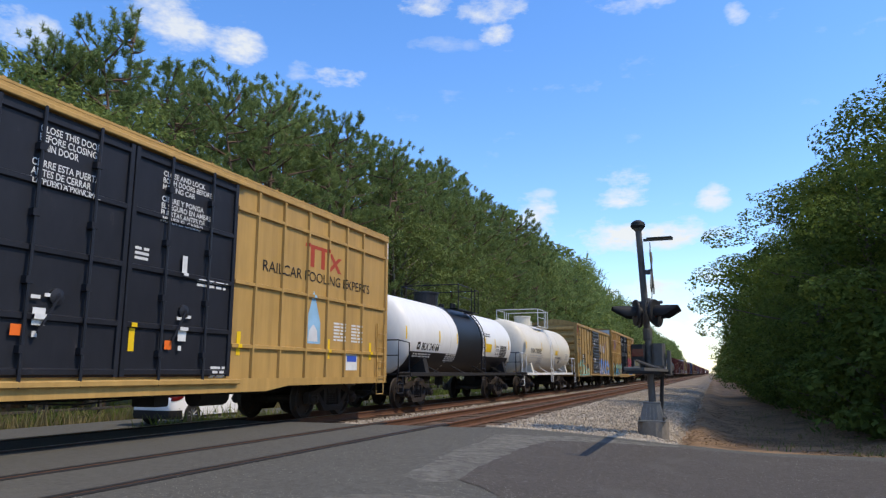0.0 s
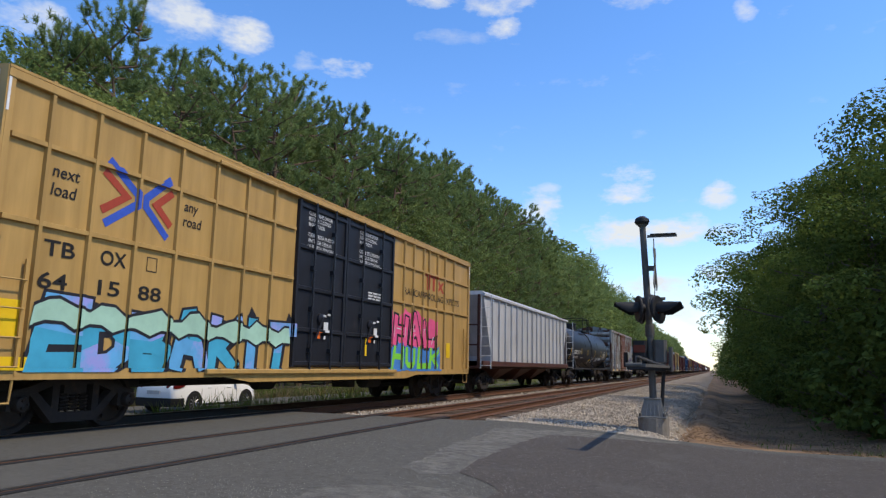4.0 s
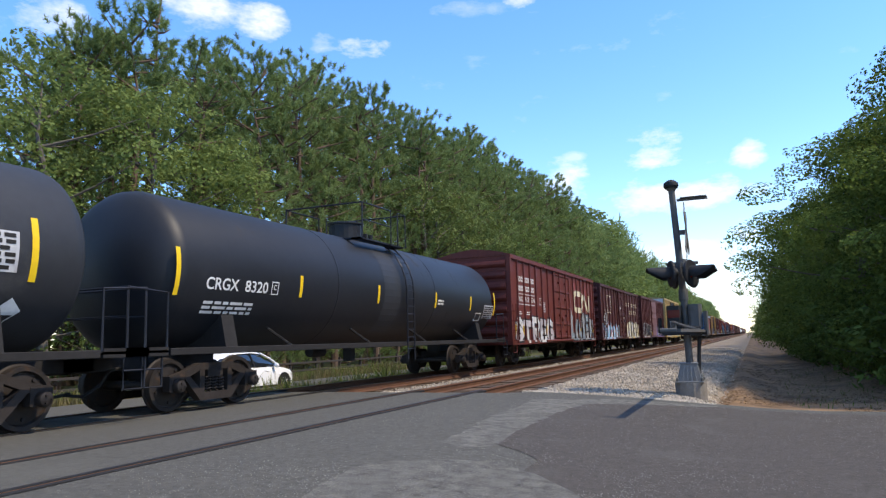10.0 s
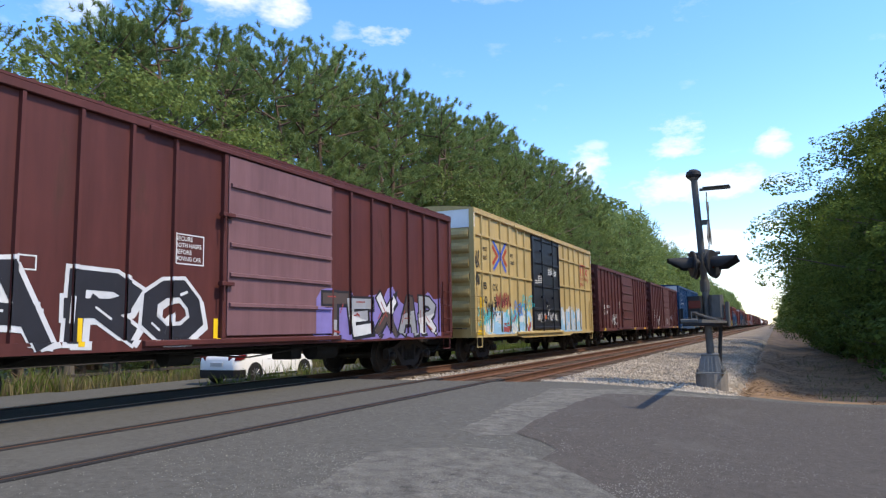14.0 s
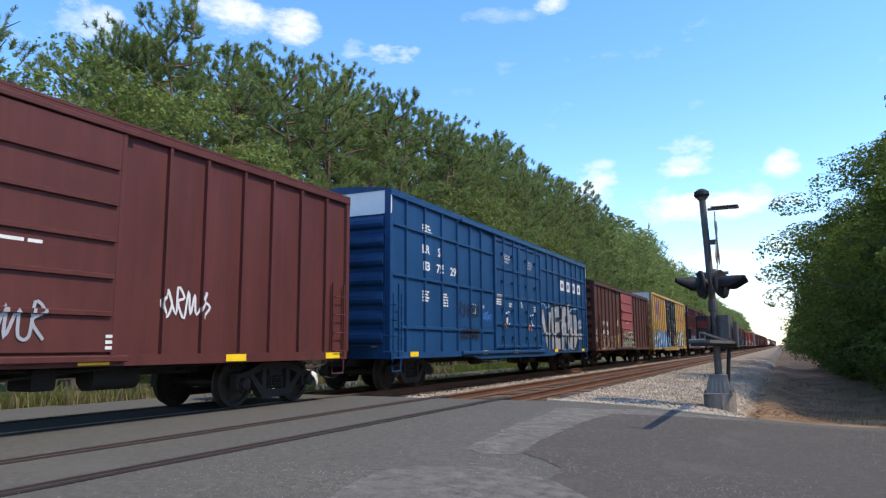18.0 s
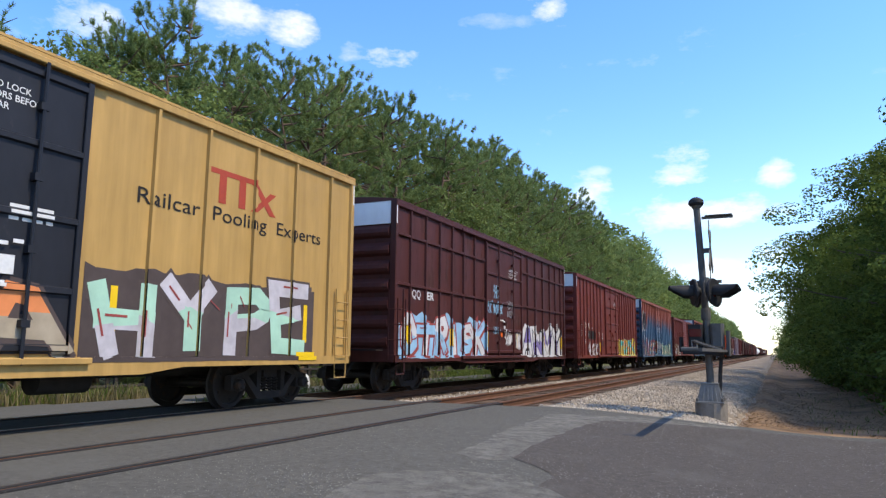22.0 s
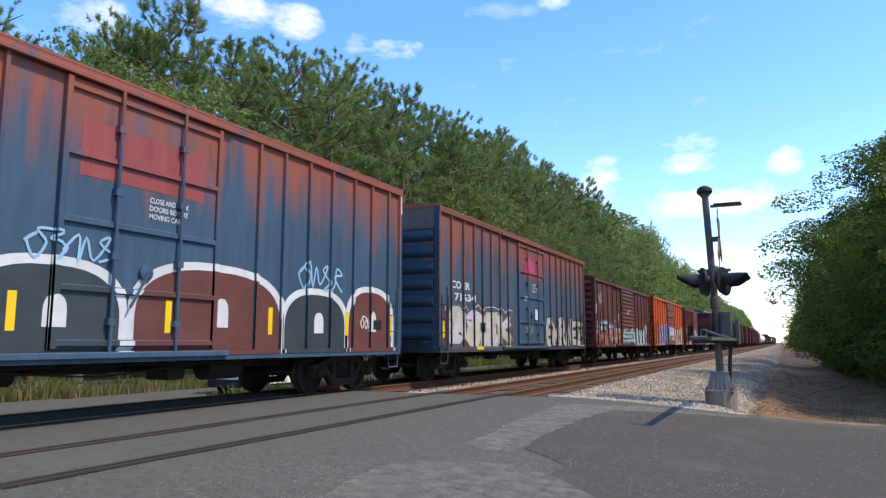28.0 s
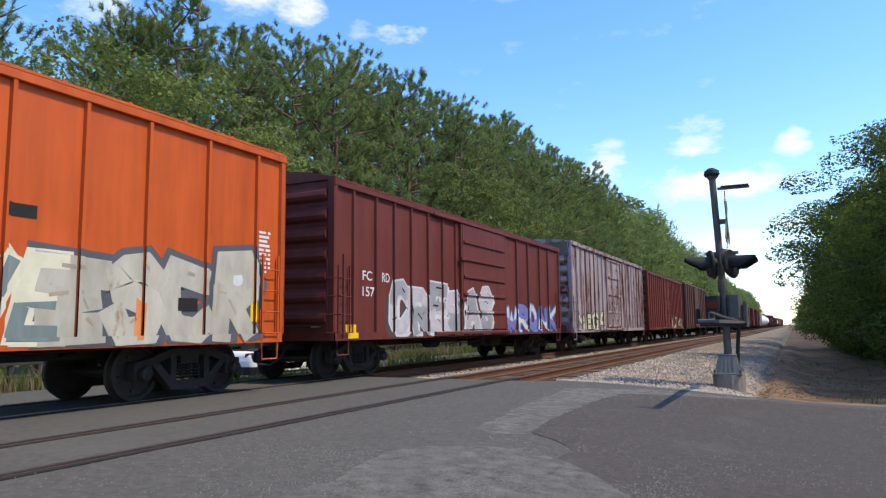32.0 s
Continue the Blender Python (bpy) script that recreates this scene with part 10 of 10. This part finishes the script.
        s = loft([[(sx * 0.50, -2.285, 0.84), (sx * 0.50, -2.275, 0.93), (sx * 0.48, -2.24, 0.97)], [(sx * 0.80, -2.235, 0.83), (sx * 0.80, -2.215, 0.94), (sx * 0.77, -2.18, 1.0)], [(sx * 0.885, -2.10, 0.84), (sx * 0.88, -2.08, 0.95), (sx * 0.85, -2.06, 1.02)], [(sx * 0.920, -1.86, 0.92), (sx * 0.912, -1.84, 0.98), (sx * 0.885, -1.82, 1.03)]], False)
        part("tail_lamp", s, "lens", t)
        s = Shape(); s.face_set([(sx * 0.55, 2.25, 0.60), (sx * 0.80, 2.12, 0.60), (sx * 0.895, 1.86, 0.70), (sx * 0.60, 2.17, 0.72)], [(0, 1, 2, 3)]); part("headlamp", s, "glass", t)
    part("rear_bumper", loft([[(sx_ * hw, y, 0.24), (sx_ * hw * 1.03, y - 0.02, 0.36), (sx_ * hw * 1.02, y - 0.01, 0.52)] for sx_, hw, y in ((-1, 0.90, -1.86), (-1, 0.86, -2.13), (-1, 0.72, -2.28), (-1, 0.3, -2.31), (1, 0.3, -2.31), (1, 0.72, -2.28), (1, 0.86, -2.13), (1, 0.90, -1.86))], False), "car_black", t, "dark plastic rear bumper", smooth=True)
    s = Shape(); s.box(-0.26, 0.26, -2.318, -2.285, 0.64, 0.76); part("rear_plate", s, "grey", t)


white_car()


# ---- fence and grass beyond the highway ----
def fence():
    t = thing("rail_fence", "dark two-rail timber fence in tall grass", "fence")
    y = 2.0
    pm = Shape().box(-0.06, 0.06, -0.06, 0.06, -0.2, 1.15, 0.012).mesh("post", "fence_wood")
    rm = Shape().box(-0.025, 0.025, 0.0, 2.4, -0.05, 0.05, 0.01).mesh("rail", "fence_wood")
    while y < 62:
        z = ground_height(-22.3, y)
        o = part("post", pm, None, t); o.location = (-22.3, y, z)
        for h in (0.55, 0.95):
            o = part("rail", rm, None, t); o.location = (-22.22, y, z + h)
        y += 2.4


fence()


def blades(name, boxes, count, h0, h1, material, seed, label, lean=0.35):
    r = random.Random(seed)
    vs, fs = [], []
    for (x0, x1, y0, y1), k in boxes:
        for _ in range(int(count * k)):
            x, y = r.uniform(x0, x1), r.uniform(y0, y1)
            z = ground_height(x, y) - 0.07
            h = r.uniform(h0, h1) * (0.6 + 0.8 * abs(noise.noise(Vector((x * 0.5, y * 0.5, 1)))))
            a = r.uniform(0, 6.283)
            w = 0.012 + 0.012 * h
            dx, dy = math.cos(a) * w, math.sin(a) * w
            lx, ly = r.gauss(0, lean) * h, r.gauss(0, lean) * h
            n = len(vs)
            vs += [(x - dx, y - dy, z), (x + dx, y + dy, z), (x + dx * 0.6 + lx * 0.5, y + dy * 0.6 + ly * 0.5, z + h * 0.65), (x - dx * 0.6 + lx * 0.5, y - dy * 0.6 + ly * 0.5, z + h * 0.65), (x + lx, y + ly, z + h)]
            fs += [(n, n + 1, n + 2, n + 3), (n + 3, n + 2, n + 4)]
    me = bpy.data.meshes.new(name)
    me.from_pydata(vs, [], fs)
    me.materials.append(MAT[material])
    return tagged(new(name, me), label, "grass", kind="stuff")


blades("verge_grass", [((-24.5, -21.0, -4, 70), 1.0), ((-15.0, -12.6, 15, 60), 0.35)], 16000, 0.35, 0.95, "grass", 3, "tall green grass along the highway verge")
blades("dry_grass", [((-22.2, -20.8, -4, 45), 0.7), ((-14.6, -13.0, 15, 50), 0.3)], 9000, 0.3, 0.8, "dry_grass", 4, "straw-coloured dry grass along the verge")
blades("roadside_weeds", [((2.4, 7.5, 15.2, 17.0), 1.0), ((0.8, 3.5, 17, 40), 0.5)], 900, 0.06, 0.25, "grass", 5, "low weeds at the foot of the oaks")


# ---- movement ----
def run(t):
    """How far the train has come after t seconds."""
    return 14.73 * t - 0.004 * t * t


def motions():
    for car, U in TRAIN:
        walk(car, [(t, pose(RAIL_X, U - run(t), 0)) for t in range(0, 33, 2)])
    for ob, U, y in WHEELS:
        rows = []
        base = ob.location.copy()
        seen = [f for f in range(0, 961) if -14 < U + y - run(f / 30) < 42]
        if not seen:
            continue
        for f in sorted({0, *seen, 960}):
            f2 = min(max(f, seen[0]), seen[-1])
            rows.append((f / 30, pose(*base, math.degrees(run(f2 / 30) / WHEEL_R) % 360)))
        walk(ob, rows)


motions()
